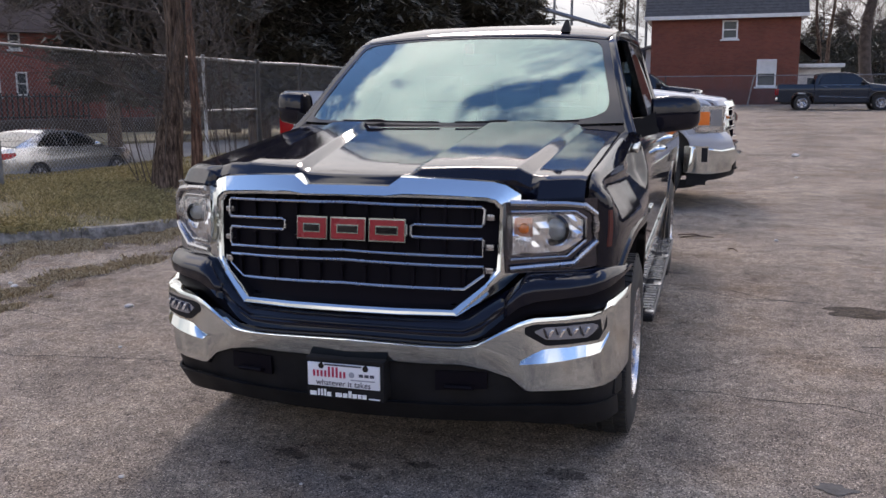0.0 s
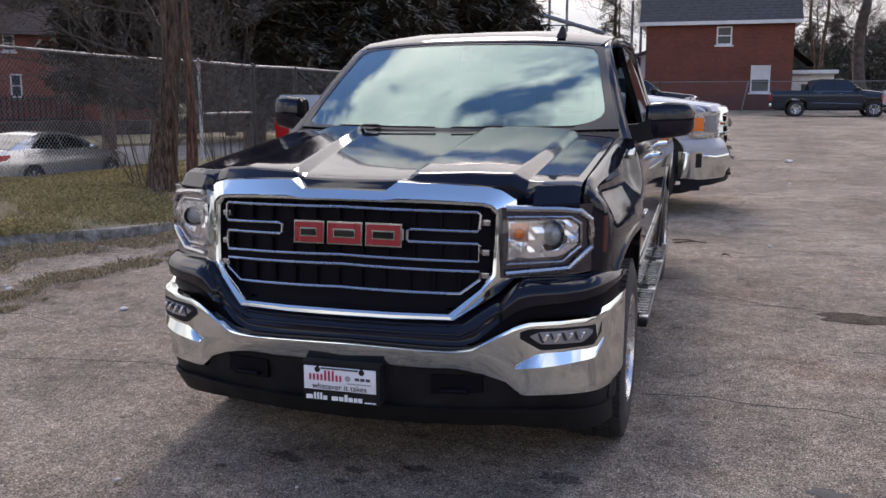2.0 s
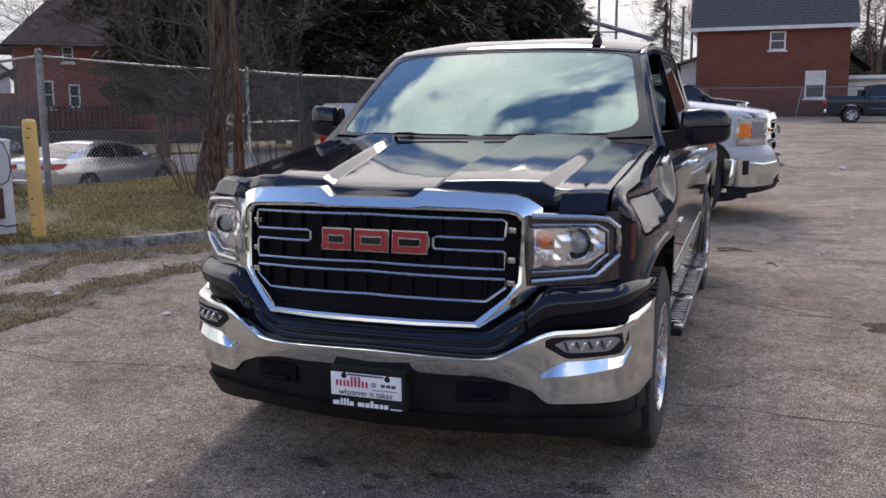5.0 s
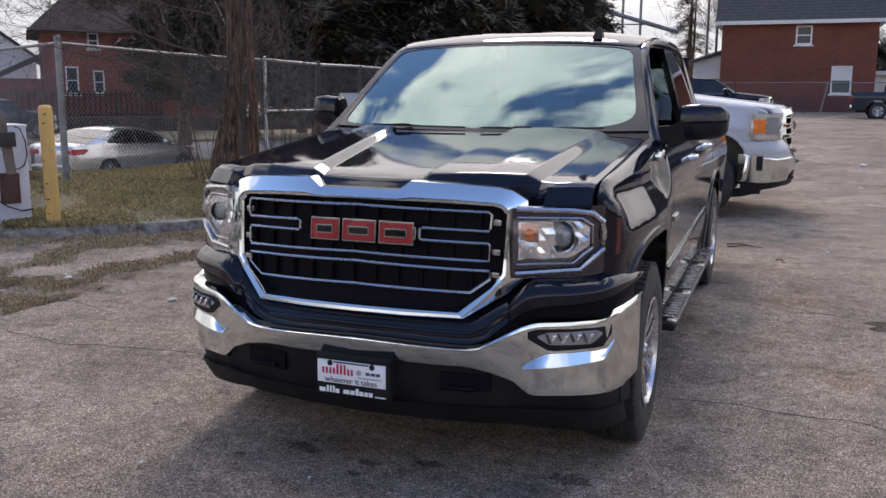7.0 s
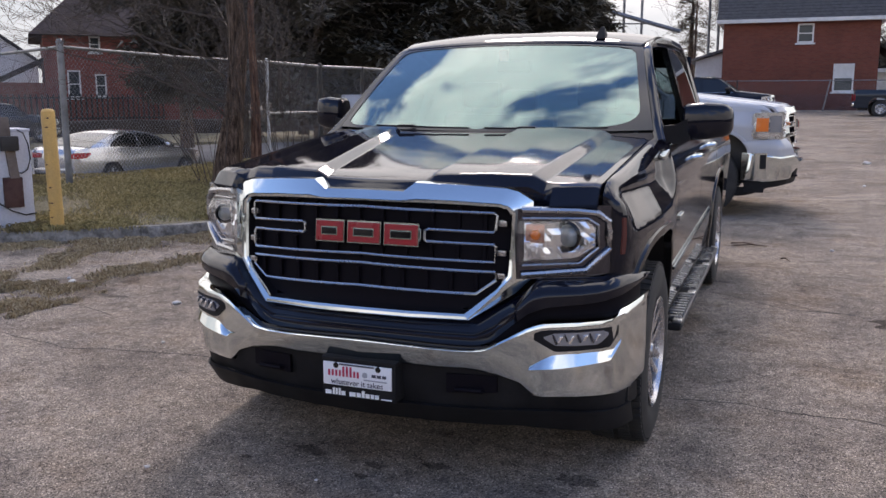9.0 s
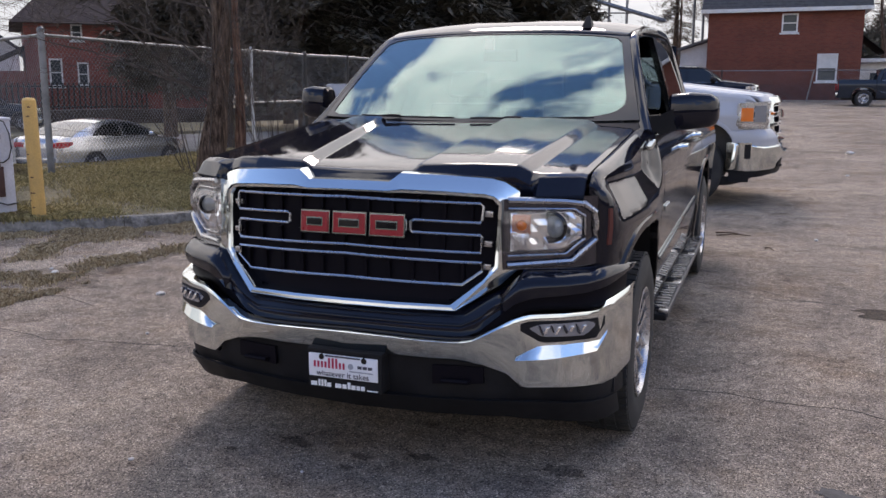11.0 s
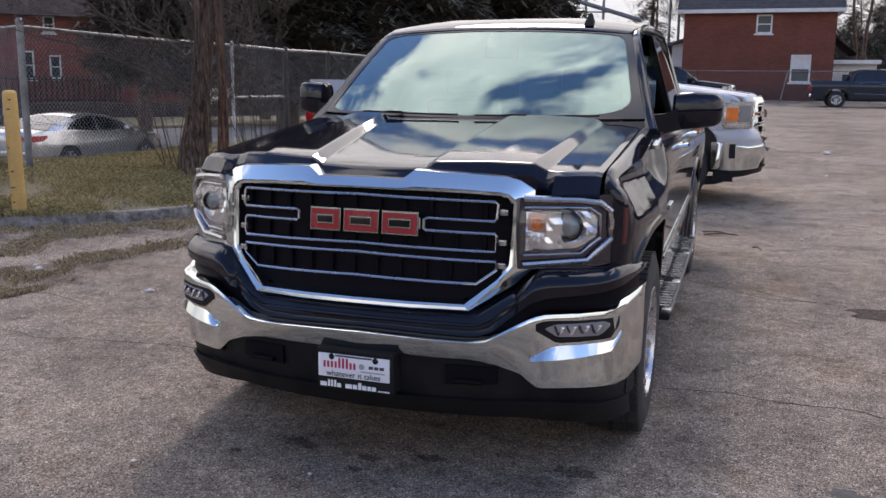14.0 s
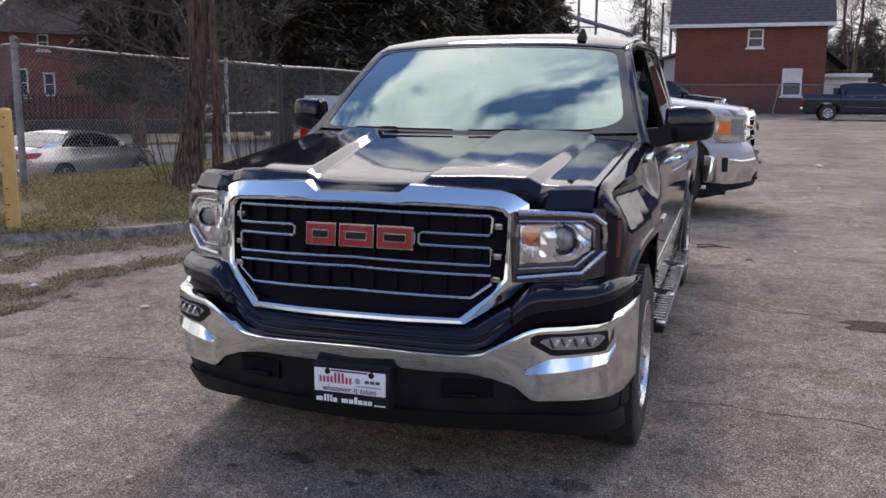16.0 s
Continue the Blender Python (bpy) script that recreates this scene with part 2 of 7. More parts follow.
def asphalt_material(name, lift=1.0):
    n = Nodes(name)
    co = n.t.nodes.new("ShaderNodeTexCoord")
    stains, patches = n.noise(0.55, 7, 0.6), n.noise(2.3, 6, 0.6)
    mottle = n.noise(14, 5, 0.6)
    grit = n.t.nodes.new("ShaderNodeTexVoronoi")
    grit.inputs["Scale"].default_value = 170
    n.join(co.outputs["Object"], grit.inputs["Vector"])
    grit2 = n.t.nodes.new("ShaderNodeTexVoronoi")
    grit2.inputs["Scale"].default_value = 75
    n.join(co.outputs["Object"], grit2.inputs["Vector"])
    base = n.ramp(stains, [(0.3, tuple(v * lift for v in (0.170, 0.146, 0.125))), (0.5, tuple(v * lift for v in (0.288, 0.248, 0.212))), (0.7, tuple(v * lift for v in (0.386, 0.332, 0.28)))])
    rusty = n.ramp(n.noise(1.1, 8, 0.68), [(0.5, (0, 0, 0)), (0.66, (0.7, 0.7, 0.7))])
    base = n.mixed(base, tuple(v * lift for v in (0.15, 0.108, 0.076)), rusty)
    base = n.mixed(base, n.ramp(patches, [(0.3, (0.6, 0.6, 0.62)), (0.5, (0.97, 0.97, 0.97)), (0.75, (1.18, 1.15, 1.1))]), 0.8, "MULTIPLY")
    base = n.mixed(base, n.ramp(mottle, [(0.3, (0.68, 0.67, 0.66)), (0.7, (1.26, 1.25, 1.24))]), 0.8, "MULTIPLY")
    scuffs = n.noise(4.0, 6, 0.7)
    base = n.mixed(base, n.ramp(scuffs, [(0.33, (0.55, 0.52, 0.5)), (0.45, (1.0, 1.0, 1.0)), (0.72, (1.12, 1.1, 1.07))]), 0.75, "MULTIPLY")
    stone = n.ramp(grit.outputs["Color"], [(0.14, (0.2, 0.2, 0.2)), (0.42, (0.82, 0.8, 0.78)), (0.78, (1.4, 1.36, 1.28)), (0.95, (3.0, 2.9, 2.7))])
    base = n.mixed(base, stone, 0.86, "MULTIPLY")
    pale = n.ramp(grit2.outputs["Color"], [(0.84, (0, 0, 0)), (0.92, (1, 1, 1))])
    near = n.ramp(grit2.outputs["Distance"], [(0.22, (1, 1, 1)), (0.3, (0, 0, 0))])
    base = n.mixed(base, (0.46, 0.43, 0.39), n.mixed(pale, near, 1.0, "MULTIPLY"))
    n.join(base, n.b.inputs["Base Color"])
    n.set(Roughness=0.92, Specular_IOR_Level=0.03)
    h = n.mixed(grit.outputs["Distance"], mottle, 0.4)
    n.bump(h, 1.0, 0.006)
    return n.m


M_ASPHALT = asphalt_material("worn_asphalt", 1.05)
M_DIRTY_ASPHALT = asphalt_material("dirty_asphalt", 0.78)
M_POTHOLE = asphalt_material("broken_asphalt", 0.36)
M_OILY_ASPHALT = asphalt_material("oily_asphalt", 0.55)
M_PALE_ASPHALT = asphalt_material("pale_worn_asphalt", 1.28)
M_ROAD = two_tone("street_asphalt", (0.15, 0.145, 0.14), (0.22, 0.21, 0.2), 0.6, 0.9, 0, 0.3, 25)
M_TAR = two_tone("tar_crack", (0.045, 0.042, 0.04), (0.09, 0.085, 0.08), 9, 0.8, 0, 0.5, 60)


def soil_material(name, a, b, c):
    n = Nodes(name)
    big, fine = n.noise(0.9, 6), n.noise(22, 5, 0.65)
    col = n.ramp(big, [(0.3, a), (0.5, b), (0.7, c)])
    n.join(n.mixed(col, n.ramp(fine, [(0.3, (0.5, 0.5, 0.5)), (0.7, (1.3, 1.3, 1.3))]), 0.9, "MULTIPLY"), n.b.inputs["Base Color"])
    n.set(Roughness=0.95)
    n.bump(fine, 1.0, 0.03)
    return n.m


M_LAWN = soil_material("dry_lawn", (0.14, 0.115, 0.06), (0.23, 0.185, 0.1), (0.32, 0.25, 0.15))
M_FARLAWN = soil_material("far_lawn", (0.2, 0.17, 0.1), (0.26, 0.22, 0.13), (0.32, 0.27, 0.17))


def blade_material():
    n = Nodes("grass_blades")
    g = n.t.nodes.new("ShaderNodeNewGeometry")
    straw = n.ramp(g.outputs["Random Per Island"], [(0.0, (0.16, 0.135, 0.06)), (0.3, (0.26, 0.205, 0.098)), (0.7, (0.40, 0.32, 0.168)), (1.0, (0.58, 0.48, 0.3))])
    patch = n.ramp(n.noise(0.75, 5, 0.6), [(0.36, (0.50, 0.46, 0.44)), (0.47, (0.85, 0.86, 0.66)), (0.6, (1.15, 1.12, 0.95))])
    n.join(n.mixed(straw, patch, 0.95, "MULTIPLY"), n.b.inputs["Base Color"])
    n.set(Roughness=0.8)
    return n.m


M_BLADE = blade_material()


def dead_weed_material():
    n = Nodes("dead_weeds")
    g = n.t.nodes.new("ShaderNodeNewGeometry")
    n.join(n.ramp(g.outputs["Random Per Island"], [(0.0, (0.13, 0.095, 0.05)), (0.35, (0.33, 0.24, 0.13)), (0.75, (0.52, 0.41, 0.24)), (1.0, (0.7, 0.6, 0.42))]), n.b.inputs["Base Color"])
    n.set(Roughness=0.85)
    return n.m


M_DEAD = dead_weed_material()
M_PALE_SIDING = two_tone("pale_siding", (0.6, 0.62, 0.64), (0.72, 0.73, 0.75), 1.0, 0.7)
M_BLOCK = two_tone("grey_block", (0.055, 0.055, 0.054), (0.08, 0.078, 0.075), 0.5, 0.9, 0, 0.4, 12)


def brick_material(name, a, b, mortar, scale=1.0):
    n = Nodes(name)
    co = n.t.nodes.new("ShaderNodeTexCoord")
    mp = n.t.nodes.new("ShaderNodeMapping")
    mp.inputs["Rotation"].default_value = (radians(90), 0, 0)
    n.join(co.outputs["Object"], mp.inputs["Vector"])
    br = n.t.nodes.new("ShaderNodeTexBrick")
    for key, value in (("Scale", scale), ("Brick Width", 0.215), ("Row Height", 0.075), ("Mortar Size", 0.008)):
        br.inputs[key].default_value = value
    br.inputs["Color1"].default_value, br.inputs["Color2"].default_value, br.inputs["Mortar"].default_value = (*a, 1), (*b, 1), (*mortar, 1)
    n.join(mp.outputs["Vector"], br.inputs["Vector"])
    f = n.noise(0.7, 5)
    n.join(n.mixed(br.outputs["Color"], n.ramp(f, [(0.3, (0.75, 0.75, 0.75)), (0.7, (1.15, 1.1, 1.1))]), 0.8, "MULTIPLY"), n.b.inputs["Base Color"])
    n.set(Roughness=0.85)
    n.bump(br.outputs["Fac"], 0.4, 0.01)
    return n.m


M_BRICK = brick_material("red_brick", (0.145, 0.037, 0.022), (0.19, 0.053, 0.031), (0.155, 0.076, 0.056))
M_BRICK_DARK = brick_material("weathered_red_brick", (0.21, 0.054, 0.04), (0.27, 0.072, 0.052), (0.2, 0.105, 0.085))
M_SIDING = two_tone("grey_siding", (0.22, 0.23, 0.24), (0.28, 0.29, 0.3), 1.0, 0.7)


# ---- mesh helpers ----
def part(name, bm, material, parent=None, label="", smooth=30, where=None):
    """Links a bmesh as one mesh object under a thing or a part."""
    bmesh.ops.recalc_face_normals(bm, faces=bm.faces)
    me = bpy.data.meshes.new(name)
    bm.to_mesh(me)
    bm.free()
    me.materials.append(material)
    if smooth:
        me.shade_smooth()
        me.set_sharp_from_angle(angle=radians(smooth))
    ob = new(name, me)
    if parent:
        ob.parent = parent
    if where:
        ob.matrix_basis = where
    if label:
        ob["label"] = label
    return ob


def thing(name, at, label, category, group="", kind=""):
    ob = new(name)
    ob.matrix_basis = at
    return tagged(ob, label, category, group, kind)


def mesh_from(name, verts, faces, material, parent=None, smooth=0):
    me = bpy.data.meshes.new(name)
    me.from_pydata(verts, [], faces)
    me.materials.append(material)
    if smooth:
        me.shade_smooth()
        me.set_sharp_from_angle(angle=radians(smooth))
    ob = new(name, me)
    if parent:
        ob.parent = parent
    return ob


def box(bm, x0, x1, y0, y1, z0, z1, bevel=0.0, m=None):
    made = bmesh.ops.create_cube(bm, size=1)["verts"]
    for v in made:
        v.co = Vector(((x0 + x1) / 2 + v.co.x * (x1 - x0), (y0 + y1) / 2 + v.co.y * (y1 - y0), (z0 + z1) / 2 + v.co.z * (z1 - z0)))
    if bevel:
        edges = list({e for v in made for e in v.link_edges})
        res = bmesh.ops.bevel(bm, geom=edges, offset=bevel, segments=2, profile=0.6, affect="EDGES")
        made = list({v for f in res["faces"] for v in f.verts} | {v for v in made if v.is_valid})
    if m:
        for v in made:
            v.co = m @ v.co
    return bm


def boxed(x0, x1, y0, y1, z0, z1, bevel=0.0):
    return box(bmesh.new(), x0, x1, y0, y1, z0, z1, bevel)


def loft(bm, rows, around=False, caps=False):
    """Quads between rows of points; around closes each row."""
    vs = [[bm.verts.new(p) for p in r] for r in rows]
    for a, b in zip(vs, vs[1:]):
        n = len(a)
        for i in range(n if around else n - 1):
            j = (i + 1) % n
            try:
                bm.faces.new((a[i], a[j], b[j], b[i]))
            except ValueError:
                pass
    if caps:
        for r in (vs[0], vs[-1]):
            try:
                bm.faces.new(r)
            except ValueError:
                pass
    return vs


def tube(bm, pts, r, n=6, closed=False, radii=None):
    """A round bar along points."""
    pts = [Vector(p) for p in pts]
    rows = []
    for i, p in enumerate(pts):
        a = pts[i - 1] if i or closed else p
        b = pts[(i + 1) % len(pts)] if i + 1 < len(pts) or closed else p
        d = (b - a).normalized() if (b - a).length else Vector((0, 0, 1))
        side = d.cross(Vector((0, 0, 1)) if abs(d.z) < 0.9 else Vector((0, 1, 0))).normalized()
        up = side.cross(d)
        rr = radii[i] if radii else r
        rows.append([p + (side * math.cos(k * math.tau / n) + up * math.sin(k * math.tau / n)) * rr for k in range(n)])
    if closed:
        rows.append(rows[0])
        vs = [[bm.verts.new(p) for p in row] for row in rows[:-1]]
        vs.append(vs[0])
        for a, b in zip(vs, vs[1:]):
            for i in range(n):
                bm.faces.new((a[i], a[(i + 1) % n], b[(i + 1) % n], b[i]))
    else:
        loft(bm, rows, True, True)
    return bm


def sheet(bm, us, top, bottom, place, nz, back):
    """A solid curved plate: u runs along it, z from top(u) to bottom(u); place(u, z, v) gives its face and back the way to its rear face."""
    rows, rear = [], []
    back = Vector(back)
    for u in us:
        zt, zb = np.interp(u, *top), np.interp(u, *bottom)
        row = [Vector(place(u, zt + (zb - zt) * k / nz, k / nz)) for k in range(nz + 1)]
        rows.append(row)
        rear.append([p + back for p in reversed(row)])
    loft(bm, [a + b for a, b in zip(rows, rear)], True, True)
    return bm


def poly(points):
    """Points (u, z) as two lists for interpolation."""
    return [p[0] for p in points], [p[1] for p in points]


def both(points):
    """The right half's points mirrored to a whole line."""
    return poly([(-x, z) for x, z in reversed(points) if x > 0] + list(points))


def lathe(bm, profile, n=40, m=None, closed=False):
    """Turns (radius, along x) about the x axis."""
    rows = []
    for k in range(n):
        a = k * math.tau / n
        row = [Vector((x, r * math.cos(a), r * math.sin(a))) for r, x in profile]
        rows.append([m @ p for p in row] if m else row)
    vs = [[bm.verts.new(p) for p in r] for r in rows]
    vs.append(vs[0])
    for a, b in zip(vs, vs[1:]):
        for i in range(len(profile) - 1 + closed):
            j = (i + 1) % len(profile)
            bm.faces.new((a[i], a[j], b[j], b[i]))
    return bm


def frange(a, b, n):
    return [a + (b - a) * i / n for i in range(n + 1)]


# ---- pickup truck ----
# Own axes: x across, y backwards from the bumper's front, z up.
def bumper_y(x):
    return float(np.interp(abs(x), [0, 0.3, 0.5, 0.68, 0.82, 0.90, 0.935, 0.965, 0.99, 1.006], [0, 0.02, 0.055, 0.11, 0.18, 0.24, 0.285, 0.36, 0.47, 0.56]))


def grille_y(x, z):
    return 0.10 + 0.30 * x * x + (z - 0.95) * 0.1


LAMP_WAY = np.interp(np.linspace(0, 1.1, 221), [0, 0.6, 0.7, 0.82, 0.895, 0.93, 0.955, 0.975], [0.10, 0.17, 0.225, 0.295, 0.345, 0.40, 0.48, 0.58])
LAMP_WAY = np.convolve(np.pad(LAMP_WAY, 5, mode="edge"), np.hanning(13)[1:-1] / np.hanning(13).sum(), mode="valid")


def lamp_y(x):
    return float(np.interp(abs(x), np.linspace(0, 1.1, 221), LAMP_WAY))


def lamp_lift(x, z):
    """The truck leans a little: its left lamp and hood corner stand higher."""
    return (0.03 if x < 0 else 0.006) * min(1.0, max(0.0, (z - 0.86) / 0.24))


def softened(zs, xs, width=13):
    """A table of a profile with its corners rounded."""
    fine = np.linspace(0.2, 1.6, 281)
    raw = np.interp(fine, zs, xs)
    bell = np.hanning(width + 2)[1:-1]
    return fine, np.convolve(np.pad(raw, width // 2, mode="edge"), bell / bell.sum(), mode="valid")


DOOR_SIDE = softened([0.40, 0.6, 0.8, 0.97, 1.06, 1.13, 1.2, 1.27, 1.32], [0.965, 0.985, 0.995, 1.008, 1.01, 1.0, 0.98, 0.955, 0.93])
# the front fender: a bulge over the wheel under a drawn-in upper band
FENDER_SIDE = softened([0.40, 0.7, 0.9, 0.985, 1.01, 1.035, 1.09, 1.14, 1.15, 1.17, 1.2, 1.27], [0.965, 0.994, 1.014, 1.022, 1.018, 1.006, 0.974, 0.945, 0.941, 0.940, 0.932, 0.92], 7)
# upright round the lamp at the corner
CORNER_SIDE = softened([0.40, 0.7, 0.9, 1.0, 1.08, 1.115, 1.14, 1.165, 1.2, 1.27], [0.965, 0.994, 1.014, 1.02, 1.018, 1.01, 0.985, 0.955, 0.935, 0.92], 7)


def side_x(y, z):
    x, f = float(np.interp(z, *DOOR_SIDE)), float(np.interp(z, *FENDER_SIDE))
    # the bulge runs out in a slanting edge ahead of the door
    k = float(np.interp(y + (1.1 - z) * 0.5, [1.36, 1.50], [1, 0]))
    k = k * k * (3 - 2 * k)
    f += (float(np.interp(z, *CORNER_SIDE)) - f) * float(np.interp(y, [0.40, 0.52], [1, 0]))
    x += (f - x) * k
    return x + float(np.interp(y, [0.385, 0.395, 0.42, 0.46, 0.52, 0.62, 0.78, 0.95], [-0.105, -0.084, -0.066, -0.052, -0.040, -0.027, -0.012, 0.0]))


HOOD_COLUMNS = [(-0.848, -0.862, -0.022), (-0.825, -0.84, -0.014), (-0.76, -0.78, -0.010), (-0.652, -0.70, -0.014), (-0.60, -0.645, 0), (-0.5, -0.58, 0.004), (-0.27, -0.47, 0.0),
                (-0.218, -0.425, -0.024), (-0.1, -0.2, -0.026), (0, -0.08, -0.026), (0.1, 0.08, -0.026), (0.2, 0.19, -0.024), (0.24, 0.235, 0.0),
                (0.45, 0.45, 0.004), (0.60, 0.645, 0), (0.652, 0.70, -0.026), (0.76, 0.78, -0.026), (0.825, 0.84, -0.028), (0.848, 0.862, -0.034)]


def hood_z(x, y):
    d = max(y - 0.2, 0)
    return 1.222 + 0.114 * d + 0.0132 * (1 - math.exp(-d / 0.06)) - 0.033 * (x / 0.9) ** 2


def build_hood(truck, paint):
    bm = bmesh.new()
    rows = []
    columns = []
    for a, b in zip(HOOD_COLUMNS, HOOD_COLUMNS[1:]):
        # close loops at the edges keep the panels flat and the bevels crisp
        steps = ((0.0, 0.0), (0.1, 0.07), (0.35, 0.34), (0.65, 0.66), (0.9, 0.93)) if abs(a[2] - b[2]) > 0.01 else ((0.0, 0.0), (0.04, 0.04), (0.35, 0.35), (0.65, 0.65), (0.96, 0.96))
        for f, g in steps:
            columns.append((a[0] + (b[0] - a[0]) * f, a[1] + (b[1] - a[1]) * f, a[2] + (b[2] - a[2]) * g))
    columns.append(HOOD_COLUMNS[-1])
    for t in [-0.2, -0.15, -0.1, -0.06, -0.03, -0.012, 0.0, 0.01, 0.02, 0.027, 0.032, 0.036, 0.045, 0.06, 0.08, 0.10, 0.125, 0.15, 0.18] + frange(0.2, 1.0, 44):
        row = []
        for xf, xr, dz in columns:
            s = min(max(t, 0), 1)
            x = xf + (xr - xf) * s
            yf, yr = 0.165 + 0.26 * xf * xf, 1.40 + 0.11 * xr * xr
            outer = min(1.0, max(0.0, (abs(xf) - 0.655) / 0.03))
            yf += (lamp_y(xf) + 0.05 - yf) * outer
            if t < 0:
                y, z = yf + 0.012 * t / -0.2, hood_z(x, yf) - 0.036 + dz + t * 0.26
                f = -t / 0.2
                y += (yf + (lamp_y(x) + 0.006 - yf) * f - y) * outer
                z += (hood_z(x, yf) + dz - 0.008 + (1.118 + lamp_lift(x, 1.118) - hood_z(x, yf) - dz + 0.008) * f - z) * outer
            else:
                y = yf + (yr - yf) * s
                z = hood_z(x, y) + dz - (0.036 - 0.028 * outer) * max(0, 1 - t / 0.034) ** 1.08
            row.append((x, y, z))
        rows.append(row)
    under = [[(x, y + 0.015, z - 0.02) for x, y, z in reversed(r)] for r in rows]
    loft(bm, [a + b for a, b in zip(rows, under)], True, True)
    part("hood", bm, paint, truck, "black polished hood with a sunken middle and raised ridges", 45)


def build_side(truck, s, paint, wheel_y):
    """Fender, doors, bed side and sill of one side."""
    def at(y, z, v):
        return (s * side_x(y, z), y, z)

    def reach(a, grow=0.0):
        """The squared wheel opening's radius at an angle."""
        return (abs(math.cos(a) / (0.525 + grow)) ** 3.0 + abs(math.sin(a) / (0.535 + grow)) ** 3.0) ** (-1 / 3.0)

    def arch(y, wy, w=0.535, h=0.545, base=0.44):
        d = abs(y - wy) / w
        return 0.40 + h * (1 - d ** 3.0) ** (1 / 3.0) if d < 1 else base

    def panel(name, y0, y1, top, wy=None, label="", paint_=paint):
        ys = frange(y0, y1, 60 if wy else 8) if y0 > 0.4 else [y0, 0.39, 0.395, 0.405, 0.42, 0.435] + frange(0.455, y1, 56)
        bot = poly([(y, max(0.44, arch(y, wy)) if wy else 0.44) for y in ys])
        bm = bmesh.new()
        sheet(bm, ys, top, bot, at, 40 if wy else 24, (-s * 0.03, 0, 0))
        return part(name, bm, paint_, truck, label, 35)

    fender_top = poly([(0.345, 1.11), (0.42, 1.155), (0.5, 1.178), (0.7, 1.198), (1.0, 1.215), (1.45, 1.265), (1.6, 1.285)])
    panel("fender", 0.50 if s < 0 else 0.385, 1.56, fender_top, wheel_y[0], "glossy fender over the front wheel")
    # the fender's crown, from the side up to the hood
    bm = bmesh.new()
    rows = []
    for y in [0.386, 0.392, 0.40, 0.42, 0.44] + frange(0.47, 1.6, 16):
        zt = float(np.interp(y, *fender_top))
        xo = side_x(y, zt)
        xi = min(float(np.interp(y, [0.33, 1.5], [0.855, 0.87])), xo - 0.01)
        zi = min(hood_z(0.85, y) - (0.034 if s > 0 else 0.022), float(np.interp(y, [0.386, 0.42, 0.47, 0.6, 1.6], [1.15, 1.18, 1.205, 1.26, 1.6])))
        rows.append([(s * (xo + (xi - xo) * k / 8), y, zt + (zi - zt) * (1 - (1 - k / 8) ** 1.8)) for k in range(9)] + [(s * xi, y, zt - 0.06), (s * (xo - 0.02), y, zt - 0.06)])
    loft(bm, rows, True, True)
    part("fender_crown", bm, paint, truck, "", 35)
    belt = 1.285
    doors = []
    for name, y0, y1 in (("front_door", 1.575, 2.86), ("rear_door", 2.872, 3.87)):
        doors.append(panel(name, y0, y1, poly([(y0, belt), (y1, belt + 0.02)]), None, "closed door with a chrome handle"))
        bm = bmesh.new()
        yh, zh = y1 - 0.3, 1.178 + 0.02 * (name == "rear_door")
        tube(bm, [(s * 0.975, yh - 0.11, zh - 0.006), (s * 1.022, yh - 0.09, zh), (s * 1.03, yh, zh + 0.002), (s * 1.022, yh + 0.07, zh), (s * 0.975, yh + 0.09, zh - 0.006)], 0.015, 8)
        part("handle", bm, M_CHROME, doors[-1], "chrome door handle")
        bm = bmesh.new()
        tube(bm, [(s * (side_x(y, 0.7) + 0.006), y, 0.665 + 0.026 * (y - 1.6)) for y in frange(y0 + 0.02, y1 - 0.02, 6)], 0.009, 6)
        part("moulding", bm, M_CHROME, doors[-1], "thin bright door moulding")
    panel("cab_corner", 3.882, 4.06, poly([(3.88, belt + 0.02), (4.06, belt + 0.02)]))
    panel("bed_side", 4.09, 5.78, poly([(4.09, 1.33), (5.78, 1.34)]), wheel_y[1], "bed side of the pickup")
    # wheel openings: rolled lip and dark liner
    for wy in wheel_y:
        bm = bmesh.new()
        angles = frange(-0.12, math.pi + 0.12, 36)
        rows = []
        for a in angles:
            r0 = reach(a)
            y, z = wy - math.cos(a) * r0, 0.40 + math.sin(a) * r0
            xo = side_x(y, max(z, 0.44))
            rows.append([(s * (xo + dx), wy - math.cos(a) * (r0 + r), 0.40 + math.sin(a) * (r0 + r)) for r, dx in ((0.0, -0.03), (0.0, 0.008), (0.008, 0.013), (0.034, 0.010), (0.046, -0.004), (0.03, -0.03))])
        loft(bm, rows, True, True)
        part("wheel_arch", bm, M_GLOSS if paint != M_WHITE else paint, truck, "rolled wheel opening lip")
        bm = bmesh.new()
        rows = [[(s * x, wy - math.cos(a) * reach(a), 0.40 + math.sin(a) * reach(a)) for x in (0.97, 0.62)] + [(s * x, wy - math.cos(a) * reach(a, 0.012), 0.40 + math.sin(a) * reach(a, 0.012)) for x in (0.62, 0.97)] for a in angles]
        loft(bm, rows, True, True)
        part("wheel_liner", bm, M_PLASTIC, truck)
    bm = boxed(min(s * 0.86, s * 0.965), max(s * 0.86, s * 0.965), 1.5, 4.08, 0.40, 0.46, 0.012)
    part("sill", bm, M_PLASTIC, truck)


